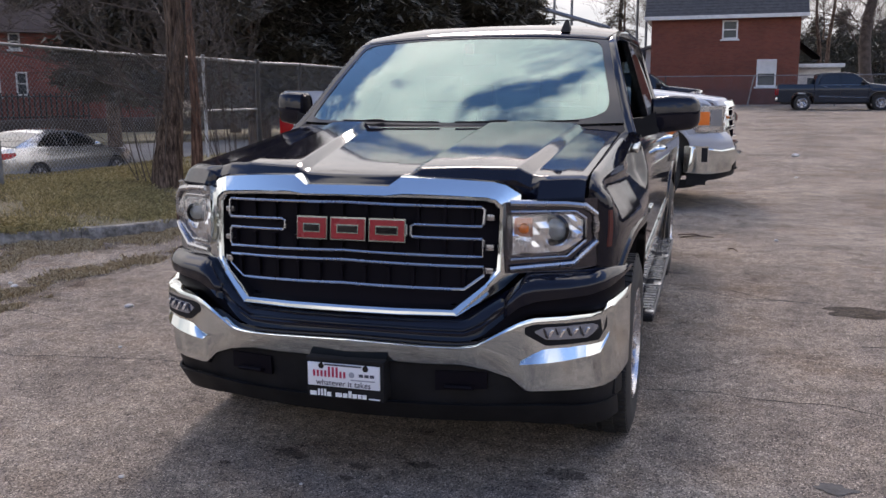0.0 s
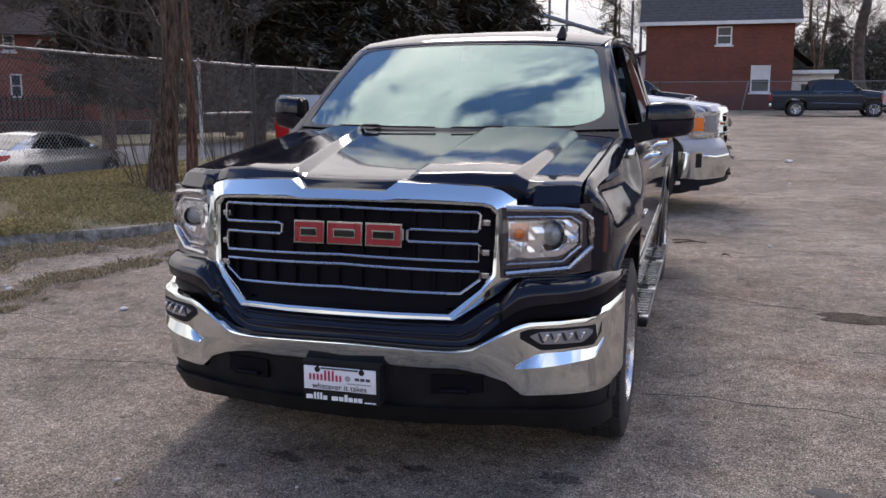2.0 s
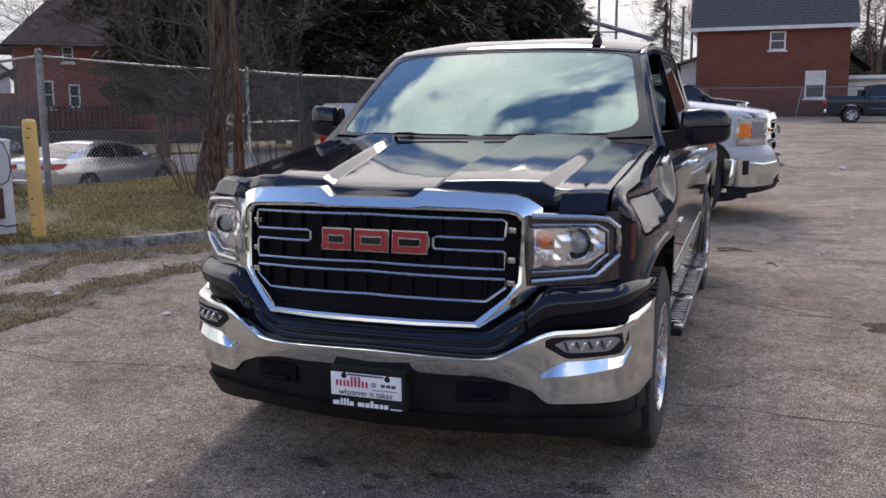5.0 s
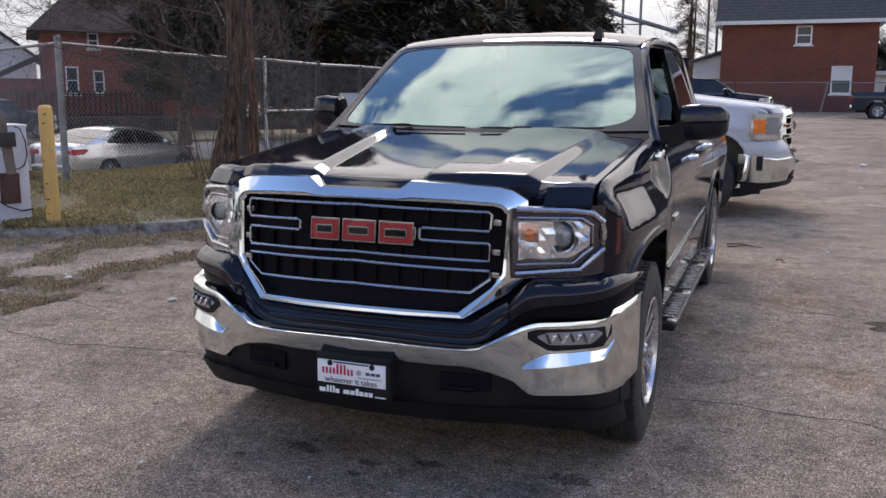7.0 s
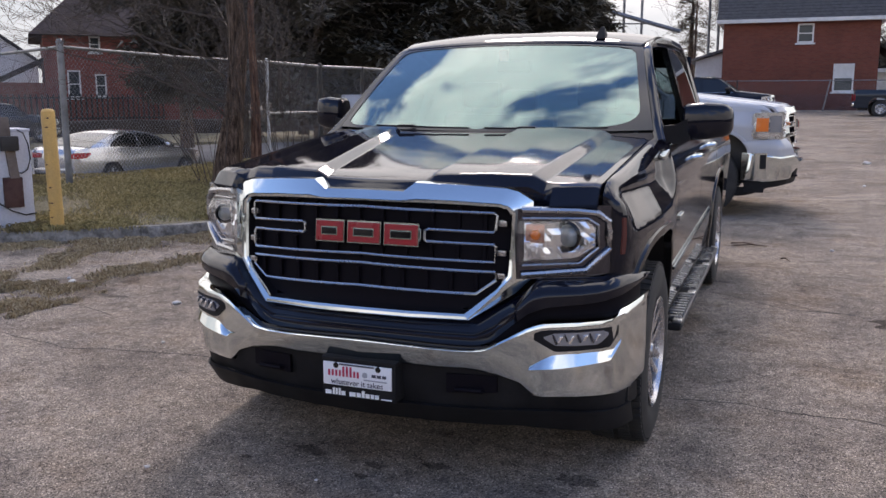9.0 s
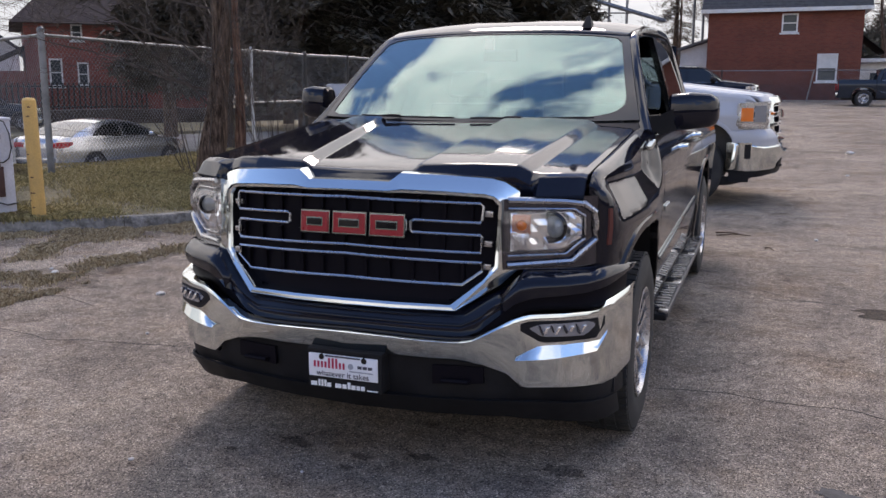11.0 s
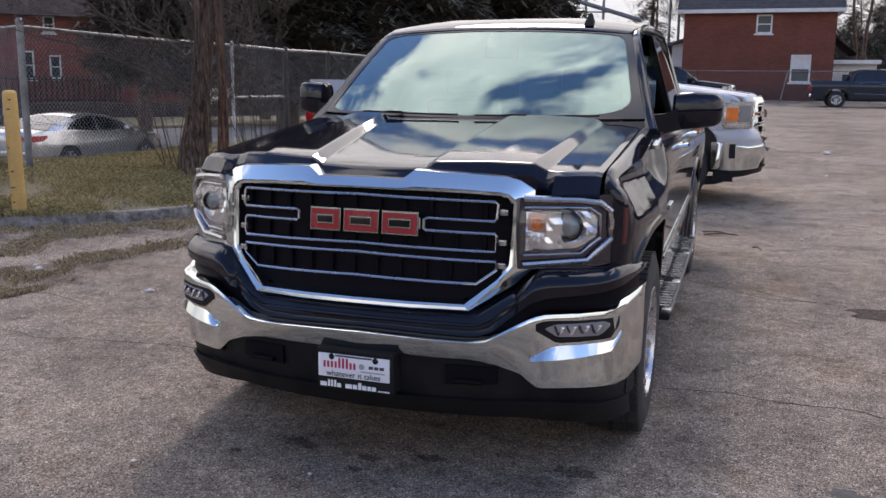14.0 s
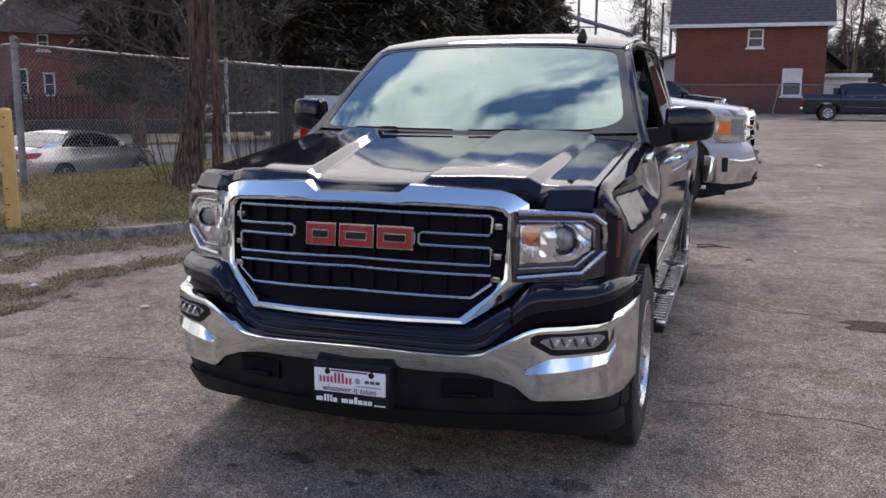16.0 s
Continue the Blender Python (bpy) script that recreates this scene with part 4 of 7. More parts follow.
def build_cab(truck, paint, glass_mat, side_glass):
    # windscreen
    def screen(u, v, grow=0.0):
        xb, xt = 0.845 + grow, 0.70 + grow
        x = u * (xb + (xt - xb) * v)
        yb, yt = 1.405 + 0.235 * (u * xb) ** 2, 2.09 + 0.10 * (u * xt) ** 2
        zb, zt = 1.345 + 0.012 * u * u, 1.822 - 0.026 * u * u
        return Vector((x, yb + (yt - yb) * v - 0.03 * math.sin(math.pi * v), zb + (zt - zb) * v))

    bm = bmesh.new()
    rows = [[screen(u, v) for u in frange(-1, 1, 20)] for v in frange(0, 1, 10)]
    loft(bm, [r + [p + Vector((0, 0.005, -0.004)) for p in reversed(r)] for r in rows], True, True)
    ob = part("windscreen", bm, glass_mat, truck, "raked windscreen glass")
    ob.visible_shadow = False
    # dark printed border round the glass, wider and rounded in the lower corners
    bm = bmesh.new()
    rows = []
    n = 96
    for k in range(n):
        a = math.tau * k / n
        c, d = math.cos(a), math.sin(a)
        m = max(abs(c), abs(d))
        u0, v0 = 1.03 * c / m, 0.5 + 0.5 * d / m
        right, low = c > 0, d < 0
        half, high = (0.974 if right else 0.997), (0.472 if low else 0.488)
        power = (6.0 if right else 24.0) if low else 18.0
        q = (abs(c / half) ** power + abs(d / (2 * high)) ** power) ** (-1 / power)
        u1, v1 = c * q, 0.5 + 0.5 * d * q
        lift, sink = Vector((0, -0.002, 0.002)), Vector((0, 0.002, -0.002))
        rows.append([screen(u0, v0) + lift, screen((u0 + u1) / 2, (v0 + v1) / 2) + lift, screen(u1, v1) + lift, screen(u1, v1) + sink, screen(u0, v0) + sink])
    rows.append(rows[0])
    loft(bm, rows, True)
    bmesh.ops.remove_doubles(bm, verts=bm.verts, dist=1e-5)
    part("windscreen_border", bm, M_FRIT, truck, "dark ceramic border behind the windscreen", 40)
    # cowl with its grille
    bm = bmesh.new()
    rows = []
    for u in frange(-1, 1, 16):
        p = screen(u, 0.0)
        rows.append([(p.x * 1.05, p.y - 0.10, p.z - 0.055), (p.x * 1.03, p.y - 0.02, p.z - 0.01), (p.x * 1.02, p.y + 0.03, p.z - 0.03), (p.x * 1.05, p.y - 0.02, p.z - 0.12)])
    loft(bm, rows, True, True)
    part("cowl", bm, M_PLASTIC, truck, "black cowl under the windscreen")
    # roof
    bm = bmesh.new()
    rows = []
    for y, zc, ze, w in ((2.094, 1.822, 1.797, 0.70), (2.10, 1.831, 1.806, 0.705), (2.13, 1.845, 1.818, 0.715), (2.2, 1.869, 1.838, 0.73), (2.3, 1.893, 1.855, 0.745), (2.4, 1.909, 1.866, 0.75), (2.5, 1.919, 1.874, 0.75), (2.65, 1.926, 1.88, 0.75), (2.9, 1.928, 1.882, 0.75), (3.4, 1.918, 1.872, 0.75), (3.75, 1.892, 1.848, 0.735), (3.92, 1.852, 1.816, 0.72)):
        row = [(w * u, y + (0.10 * (w * u) ** 2 if y < 2.4 else 0), ze + (zc - ze) * (1 - abs(u) ** 3.0)) for u in frange(-1, 1, 18)]
        rows.append(row + [(x, yy, z - 0.03) for x, yy, z in reversed(row)])
    loft(bm, rows, True, True)
    part("roof", bm, paint, truck, "smooth painted cab roof", 40)
    # pillars and roof rails
    for s in (-1, 1):
        path = [(0.922, 1.53, 1.30, 0.024), (0.884, 1.65, 1.385, 0.024), (0.808, 1.91, 1.60, 0.024), (0.75, 2.13, 1.765, 0.023), (0.735, 2.22, 1.806, 0.024), (0.73, 2.33, 1.829, 0.028), (0.735, 2.5, 1.845, 0.036), (0.75, 3.0, 1.862, 0.042), (0.755, 3.5, 1.858, 0.044), (0.765, 3.78, 1.80, 0.07), (0.82, 3.92, 1.6, 0.09), (0.91, 4.0, 1.30, 0.10)]
        ends, steps = np.cumsum([0.0] + [math.dist(a[:3], b[:3]) for a, b in zip(path, path[1:])]), 60
        fine = np.array([np.interp(np.linspace(0, ends[-1], steps), ends, [p[c] for p in path]) for c in range(4)])
        fine = [np.convolve(np.pad(row, 2, mode="edge"), (0.12, 0.24, 0.28, 0.24, 0.12), mode="valid") for row in fine]
        path = [path[0]] + [tuple(float(v) for v in p) for p in zip(*fine)][1:-1] + [path[-1]]
        bm = bmesh.new()
        rows = []
        for i, (x, y, z, w) in enumerate(path):
            a, b = path[max(i - 1, 0)], path[min(i + 1, len(path) - 1)]
            d = Vector((b[0] - a[0], b[1] - a[1], b[2] - a[2])).normalized()
            out_ = Vector((0.92, 0, 0.38)).normalized()
            across = d.cross(out_).normalized()
            p = Vector((x, y, z))
            sec = [p + across * w + out_ * -0.03, p + across * w * 0.9 + out_ * 0.006, p + across * w * 0.4 + out_ * 0.02, p - across * w * 0.4 + out_ * 0.02, p - across * w * 0.9 + out_ * 0.006, p - across * w + out_ * -0.03]
            rows.append([Vector((q.x * s, q.y, q.z)) for q in sec])
        loft(bm, rows, True, True)
        part("pillar_rail", bm, paint, truck, "cab pillar and roof rail", 40)
        bm = bmesh.new()
        p0, p1 = Vector((s * 0.925, 2.86, 1.28)), Vector((s * 0.755, 2.86, 1.83))
        rows = [[p + Vector((s * dx, dy, 0)) for dx, dy in ((-0.03, -0.05), (0.008, -0.05), (0.008, 0.05), (-0.03, 0.05))] for p in (p0, p0.lerp(p1, 0.5), p1)]
        loft(bm, rows, True, True)
        part("door_pillar", bm, M_GLOSS, truck)
        for name, corners in (("front_window", ((1.62, 1.285), (2.82, 1.285), (2.82, 1.815), (2.20, 1.80), (1.9, 1.6))), ("rear_window", ((2.90, 1.285), (3.86, 1.30), (3.80, 1.60), (3.70, 1.80), (2.90, 1.825)))):
            bm = bmesh.new()
            pts = [Vector((s * float(np.interp(z, [1.28, 1.83], [0.925, 0.755])), y, z)) for y, z in corners]
            vs = [bm.verts.new(p) for p in pts] + [bm.verts.new(p + Vector((-s * 0.006, 0, 0))) for p in pts]
            n = len(pts)
            bm.faces.new(vs[:n])
            bm.faces.new(vs[n:])
            for i in range(n):
                bm.faces.new((vs[i], vs[(i + 1) % n], vs[n + (i + 1) % n], vs[n + i]))
            if name == "front_window" and paint == M_BLACK and s > 0:
                # lowered: only the top edge stands out of the door
                for v in bm.verts:
                    v.co = Vector((v.co.x + 0.1 * s * (v.co.z - 1.29), v.co.y, min(v.co.z, 1.31)))
            part(name, bm, side_glass, truck, "dark tinted side window", 0)
        bm = bmesh.new()
        tube(bm, [(s * 0.945, y, 1.29) for y in (1.66, 2.3, 2.84, 3.4, 3.86)], 0.008, 6)
        part("belt_strip", bm, M_CHROME, truck)
    # rear of the cab with its window, and the bed
    bm = boxed(-0.93, 0.93, 3.98, 4.04, 0.5, 1.33)
    part("cab_back", bm, paint, truck, "", 0)
    bm = boxed(-0.72, 0.72, 3.955, 3.965, 1.36, 1.74)
    part("back_window", bm, glass("back_glass", (0.12, 0.16, 0.18)) if "back_glass" not in bpy.data.materials else bpy.data.materials["back_glass"], truck, "rear cab window", 0).visible_shadow = False
    bm = bmesh.new()
    box(bm, -0.80, -0.70, 3.93, 3.97, 1.32, 1.82), box(bm, 0.70, 0.80, 3.93, 3.97, 1.32, 1.82), box(bm, -0.72, 0.72, 3.93, 3.97, 1.74, 1.83), box(bm, -0.92, 0.92, 3.93, 3.97, 1.28, 1.36)
    part("back_frame", bm, paint, truck, "", 0)
    bm = boxed(-0.95, 0.95, 5.72, 5.79, 0.62, 1.33, 0.015)
    part("tailgate", bm, paint, truck, "closed tailgate")
    bm = boxed(-0.95, 0.95, 4.09, 5.72, 0.78, 0.84)
    part("bed_floor", bm, M_PLASTIC, truck, "", 0)
    for s in (-1, 1):
        wrap = (1.022, 5.62) if paint == M_WHITE else (0.985, 5.765)
        bm = boxed(min(s * 0.90, s * wrap[0]), max(s * 0.90, s * wrap[0]), wrap[1], 5.815, 0.80, 1.13, 0.012)
        part("tail_light", bm, M_TAIL, truck, "red tail light")
    bm = boxed(-0.98, 0.98, 5.80, 5.90, 0.52, 0.70, 0.03)
    part("rear_bumper", bm, M_CHROME, truck, "chrome rear bumper")
    bm = bmesh.new()
    box(bm, -0.62, 0.62, 0.62, 5.6, 0.34, 0.5), box(bm, -0.86, 0.86, 1.55, 4.05, 0.38, 0.46), box(bm, -0.75, 0.75, 4.55, 4.68, 0.33, 0.47), box(bm, -0.75, 0.75, 0.9, 1.03, 0.33, 0.47)
    part("chassis", bm, M_DARK_STEEL, truck, "", 0)
    bm = boxed(-0.85, 0.85, 0.62, 1.4, 0.5, 1.05)
    part("engine_bay", bm, M_DARK_STEEL, truck, "", 0)
    # interior
    bm = bmesh.new()
    rows = [[(0.84 * u, y + 0.1 * u * u, z) for u in frange(-1, 1, 10)] for y, z in ((1.52, 1.30), (1.75, 1.315), (1.95, 1.29), (2.02, 1.22), (2.03, 0.9))]
    loft(bm, rows)
    part("dashboard", bm, M_CLOTH, truck, "dark dashboard")
    for sx in (-0.38, 0.38):
        for y0, top in ((2.55, 1.42), (3.45, 1.38)):
            seat = part("seat", boxed(sx - 0.25, sx + 0.25, y0 - 0.4, y0 + 0.1, 0.80, 0.95, 0.04), M_CLOTH, truck, "dark cloth seat")
            part("seat_back", boxed(sx - 0.25, sx + 0.25, y0, y0 + 0.14, 0.9, top, 0.05), M_CLOTH, seat)
            part("headrest", boxed(sx - 0.13, sx + 0.13, y0 + 0.03, y0 + 0.13, top + 0.03, top + 0.2, 0.04), M_CLOTH, seat)
    bm = bmesh.new()
    ring = Matrix.Translation((0.38, 2.12, 1.2)) @ Matrix.Rotation(radians(-65), 4, "X")
    tube(bm, [ring @ Vector((0.19 * math.cos(a), 0.19 * math.sin(a), 0)) for a in frange(0, math.tau * 23 / 24, 23)], 0.016, 6, True)
    tube(bm, [ring @ Vector((-0.19, 0, 0)), ring @ Vector((0, -0.03, -0.03)), ring @ Vector((0.19, 0, 0))], 0.02, 6)
    part("steering_wheel", bm, M_PLASTIC, truck, "dark steering wheel")
    part("floor_pan", boxed(-0.9, 0.9, 1.5, 3.97, 0.46, 0.52), M_CLOTH, truck, "", 0)
    bm = boxed(-0.10, 0.10, 2.06, 2.09, 1.66, 1.73, 0.012)
    part("inside_mirror", bm, M_PLASTIC, truck, "inside rear-view mirror")
    part("hanging_card", boxed(-0.085, -0.03, 2.05, 2.054, 1.725, 1.785), M_TAG, truck, "small pink card hanging inside the windscreen", 0)
    return screen


def build_mirror(truck, s, paint):
    bm = bmesh.new()
    rows = []
    for x, y0, y1, z0, z1 in ((0.985, 1.80, 1.92, 1.30, 1.475), (1.0, 1.775, 1.93, 1.295, 1.487), (1.10, 1.765, 1.93, 1.305, 1.495), (1.19, 1.785, 1.93, 1.318, 1.488), (1.222, 1.82, 1.93, 1.335, 1.468), (1.232, 1.86, 1.925, 1.36, 1.44)):
        if s < 0:  # folded in a little
            x, z0, z1 = 0.985 + (x - 0.985) * 0.74, z0 + 0.03, z1 + 0.03
        sec = []
        for k in range(16):
            a = k * math.tau / 16
            c, d = math.cos(a), math.sin(a)
            sec.append((s * x, (y0 + y1) / 2 + (y1 - y0) / 2 * math.copysign(abs(c) ** 0.55, c), (z0 + z1) / 2 + (z1 - z0) / 2 * math.copysign(abs(d) ** 0.5, d)))
        rows.append(sec)
    loft(bm, rows, True, True)
    m = part("mirror", bm, paint, truck, "glossy black door mirror", 40)
    bm = bmesh.new()
    rows = [[(s * x, y + dy, z + dz) for dy, dz in ((-w, -h), (w, -h), (w, h), (-w, h))] for x, y, z, w, h in ((0.89, 1.80, 1.32, 0.10, 0.055), (0.95, 1.82, 1.33, 0.07, 0.05), (1.03, 1.84, 1.36, 0.06, 0.06))]
    loft(bm, rows, True, True)
    part("mirror_arm", bm, M_PLASTIC, m)
    wide = 1.205 if s > 0 else 1.14
    bm = boxed(min(s * 1.005, s * wide), max(s * 1.005, s * wide), 1.928, 1.936, 1.37 if s < 0 else 1.32, 1.47, 0.003)
    part("mirror_glass", bm, M_CHROME, m)


def build_board(truck, s):
    """A side step with its ribbed tread plates."""
    def bx(x0, x1, *rest):
        return boxed(min(s * x0, s * x1), max(s * x0, s * x1), *rest)

    board = part("running_board", bx(0.87, 1.045, 1.60, 4.12, 0.335, 0.375, 0.015), M_PLASTIC, truck, "side step with ribbed metal treads and black ends")
    part("edge_trim", bx(1.035, 1.05, 1.64, 4.08, 0.352, 0.380, 0.005), M_STEP, board)
    part("tread_bed", bx(0.882, 1.034, 1.66, 4.06, 0.37, 0.3785), M_GRILLE, board, "dark bed under the ribs", 0)
    for k in range(37):
        y = 1.70 + k * 0.064
        if 2.30 < y < 2.44 or 3.28 < y < 3.38:
            continue
        part("tread_rib", bx(0.885, 1.035, y, y + 0.027, 0.375, 0.392), M_ALLOY, board, "", 0)
    for y0, y1 in ((1.62, 1.69), (2.32, 2.43), (3.29, 3.37), (4.06, 4.11)):
        part("tread_plate", bx(1.0, 1.046, y0, y1, 0.372, 0.39, 0.004), M_SATIN, board, "bright metal step plate")


def build_plate(truck):
    holder = part("plate_holder", boxed(-0.155, 0.16, -0.018, 0.07, 0.362, 0.515, 0.008), M_PLASTIC, truck, "black licence plate holder")
    holder.location.y = 0.026
    part("plate_ledge", boxed(-0.155, 0.162, -0.022, 0.06, 0.508, 0.524, 0.005), M_PLASTIC, holder)
    plate = part("plate", boxed(-0.146, 0.146, -0.025, -0.017, 0.412, 0.503, 0.002), M_WHITE_PLASTIC, holder, "white dealer plate with red and dark print")

    def bar(x0, x1, z0, z1, mat):
        part("print", boxed(x0, x1, -0.0275, -0.024, z0, z1), mat, plate, "", 0)

    for k in range(9):
        x = -0.123 + k * 0.0155
        bar(x, x + 0.008, 0.450, 0.490 if k in (4, 5, 6) else 0.474, M_RED_INK)
    bm = bmesh.new()
    lathe(bm, [(0.0, 0.0), (0.011, 0.0), (0.012, -0.003)], 20, Matrix.Translation((0.034, -0.0265, 0.464)) @ Matrix.Rotation(radians(-90), 4, "Z"))
    part("roundel", bm, M_GREY_INK, plate)
    for k in range(3):
        bar(0.064 + k * 0.022, 0.081 + k * 0.022, 0.459, 0.470, M_INK)
    bar(0.03, 0.128, 0.443, 0.447, M_GREY_INK)
    bar(-0.075, 0.075, 0.495, 0.501, M_INK)
    for x in (-0.09, 0.09):
        bm = bmesh.new()
        lathe(bm, [(0.0, 0.004), (0.01, 0.003), (0.012, 0.0), (0.012, -0.004)], 14, Matrix.Translation((x, -0.025, 0.492)) @ Matrix.Rotation(radians(-90), 4, "Z"))
        part("plate_bolt", bm, M_GLOSS, plate)
    font = bpy.data.curves.new("slogan", "FONT")
    font.body, font.size, font.extrude, font.align_x, font.align_y = "whatever it takes", 0.032, 0.0008, "CENTER", "CENTER"
    tmp = new("slogan", font)
    me = bpy.data.meshes.new_from_object(tmp.evaluated_get(bpy.context.evaluated_depsgraph_get()))
    bpy.data.objects.remove(tmp)
    me.materials.append(M_INK)
    text = new("slogan", me)
    text.parent = plate
    text.matrix_basis = pose(0.0, -0.0265, 0.427, 90, 0, 0)
    text["label"] = "dark printed slogan"
    for k, (x, w) in enumerate(((-0.14, 0.026), (-0.108, 0.008), (-0.095, 0.008), (-0.082, 0.008), (-0.07, 0.016), (-0.035, 0.026), (-0.004, 0.017), (0.018, 0.012), (0.034, 0.017), (0.056, 0.014), (0.074, 0.016), (0.10, 0.045))):
        h = 0.026 if k in (1, 2, 3, 7) else (0.016 if k < 11 else 0.004)
        part("print", boxed(x, x + w, -0.0215, -0.017, 0.372, 0.372 + h), M_PALE_INK, holder, "", 0)


def build_wipers(truck, screen):
    for u0, u1, v in ((-0.72, -0.05, 0.02), (0.05, 0.78, 0.02)):
        bm = bmesh.new()
        lift = Vector((0, -0.014, 0.010))
        tube(bm, [screen(u, v) + lift for u in frange(u0, u1, 8)], 0.005, 6)
        a = screen((u0 + u1) / 2 - 0.1, v) + lift
        box(bm, a.x - 0.045, a.x + 0.045, a.y - 0.014, a.y + 0.008, a.z - 0.003, a.z + 0.010, 0.003)
        part("wiper", bm, M_PLASTIC, truck, "black wiper at rest")


def build_pickup(at, label, paint, detail=True, amber_inside=True, side_glass=None, front_wheel=0.97):
    truck = thing("pickup_truck", at, label, "pickup truck")
    build_hood(truck, paint)
    wheel_y = (front_wheel, 4.615)
    for s in (-1, 1):
        build_side(truck, s, paint, wheel_y)
        build_lamp(truck, s, amber_inside)
        build_mirror(truck, s, M_BLACK)
        build_board(truck, s) if detail else None
        for y in wheel_y:
            build_wheel(truck, s * 0.882, y, s, M_ALLOY)
    if not amber_inside:
        # lamps that reach round onto the fenders
        def wrap_x(y, z):
            return float(np.interp(y, [0.2, 0.295, 0.345, 0.4, 0.48], [0.74, 0.85, 0.905, 0.945, 0.972])) if y < 0.48 else max(0.972, side_x(y, z))

        for s in (-1, 1):
            for name, y0, y1, z0, z1, off, mat, label in (("side_lamp", 0.25, 0.56, 0.855, 1.135, 0.012, M_SATIN, "bright lamp frame on the fender"), ("lamp_bowl", 0.27, 0.395, 0.925, 1.105, 0.018, M_LAMP_GREY, "clear lamp"), ("turn_signal", 0.405, 0.535, 0.935, 1.08, 0.022, M_ORANGE, "amber turn signal"), ("lower_lamp", 0.29, 0.52, 0.88, 0.91, 0.019, M_REFLECTOR, "clear lamp strip"), ("bumper_end", 0.40, 0.675, 0.405, 0.705, 0.03, M_CHROME, "chrome wrap of the bumper"), ("fog_slot", 0.41, 0.475, 0.53, 0.685, 0.036, M_PLASTIC, "black upright slot in the bumper"), ("dam_end", 0.42, 0.64, 0.27, 0.40, 0.005, M_PLASTIC, "black lower air dam end")):
                bm = bmesh.new()
                sheet(bm, frange(y0, y1, 8), ([0, 1], [z1, z1]), ([0, 1], [z0, z0]), lambda y, z, v: (s * (wrap_x(y, z) + off), y, z), 5, (-s * 0.03, 0, 0))
                part(name, bm, mat, truck, label)
    if detail:
        for k in range(3):
            part("door_badge", boxed(1.0, 1.016, 1.66 + k * 0.065, 1.71 + k * 0.065, 0.90, 0.93, 0.004), M_CHROME, truck, "small bright plain badge")
        for k in range(4):
            part("fender_badge", boxed(0.928, 0.958, 1.40 + k * 0.045, 1.428 + k * 0.045, 1.222 + k * 0.006, 1.25 + k * 0.006, 0.004), M_CHROME, truck, "small bright plain badge")
        for s in (-1, 1):
            part("mud_flap", boxed(min(s * 0.80, s * 0.99), max(s * 0.80, s * 0.99), 1.49, 1.51, 0.26, 0.50, 0.006), M_PLASTIC, truck, "black mud flap")
    build_grille(truck)
    build_bumper(truck, M_CHROME, paint)
    screen = build_cab(truck, paint, M_GLASS, side_glass or M_TINT)
    if detail:
        build_plate(truck)
        build_wipers(truck, screen)
        bm = bmesh.new()
        rows = [[(0.475 + dx, 2.24 + y, z) for dx, y in ((-w, -l), (w, -l), (w * 0.7, l), (-w * 0.7, l))] for w, l, z in ((0.026, 0.075, 1.85), (0.024, 0.06, 1.87), (0.017, 0.04, 1.892), (0.012, 0.022, 1.912), (0.005, 0.01, 1.922))]
        loft(bm, rows, True, True)
        part("antenna", bm, M_PLASTIC, truck, "black fin antenna")
    return truck


build_pickup(pose(-1.31, 2.95, 0), "polished black crew-cab pickup truck with a large chrome grille", M_BLACK)


# ---- ground, kerb, lawn, street ----
KERB = [(-14.0, 1.9), (-10.0, 4.92), (-7.38, 6.91), (-6.57, 7.53), (-6.1, 7.98), (-5.8, 8.45), (-5.65, 9.1), (-5.6, 12.0), (-5.6, 34.0)]
CREST = [(-16.0, 6.6), (-12.0, 8.6), (-9.9, 9.5), (-9.3, 9.8), (-9.0, 10.2), (-8.95, 10.8), (-8.95, 11.6), (-8.95, 14.0), (-8.95, 34.0)]
STREET = [(-21.0, 9.5), (-18.0, 12.5), (-15.5, 14.5), (-14.6, 15.3), (-14.1, 16.0), (-13.8, 17.0), (-13.6, 18.0), (-13.2, 20.0), (-12.0, 36.0)]


def lot_z(x, y):
    """The lot is level, then climbs gently towards the house."""
    t = min(max((y - 16.0) / 34.0, 0.0), 1.2)
    return 0.66 * t * t * (3 - 2 * min(t, 1.0)) if y > 16 else 0.0


def kerb_x(y):
    return float(np.interp(y, [p[1] for p in KERB], [p[0] for p in KERB]))


def build_ground():
    xs = [-900, -300, -120, -60, -40] + frange(-30, 10, 80) + [14, 20, 30, 45, 70, 150, 400, 900]
    ys = [-900, -200, -60, -20] + frange(-8, 24, 64) + [27, 30, 34, 38, 42, 46, 50, 55, 60, 70, 90, 150, 400, 900]
    verts, faces = [], []
    for y in ys:
        for x in xs:
            z = lot_z(x, y)
            edge = kerb_x(min(max(y, 1.9), 34)) - 0.12
            if x < edge:
                z += -2.2 * min(1.0, (edge - x) / 2.5)
            else:
                z += 0.006 * noise.noise(Vector((x * 0.7, y * 0.7, 0))) if y < 24 and x < 12 else 0
            verts.append((x, y, z))
    w = len(xs)
    for j in range(len(ys) - 1):
        for i in range(w - 1):
            faces.append((j * w + i, j * w + i + 1, (j + 1) * w + i + 1, (j + 1) * w + i))
    ob = mesh_from("ground", verts, faces, M_ASPHALT, None, 60)
    tagged(ob, "worn grey-brown asphalt lot with cracks, oil stains and grit", "asphalt", kind="structure")


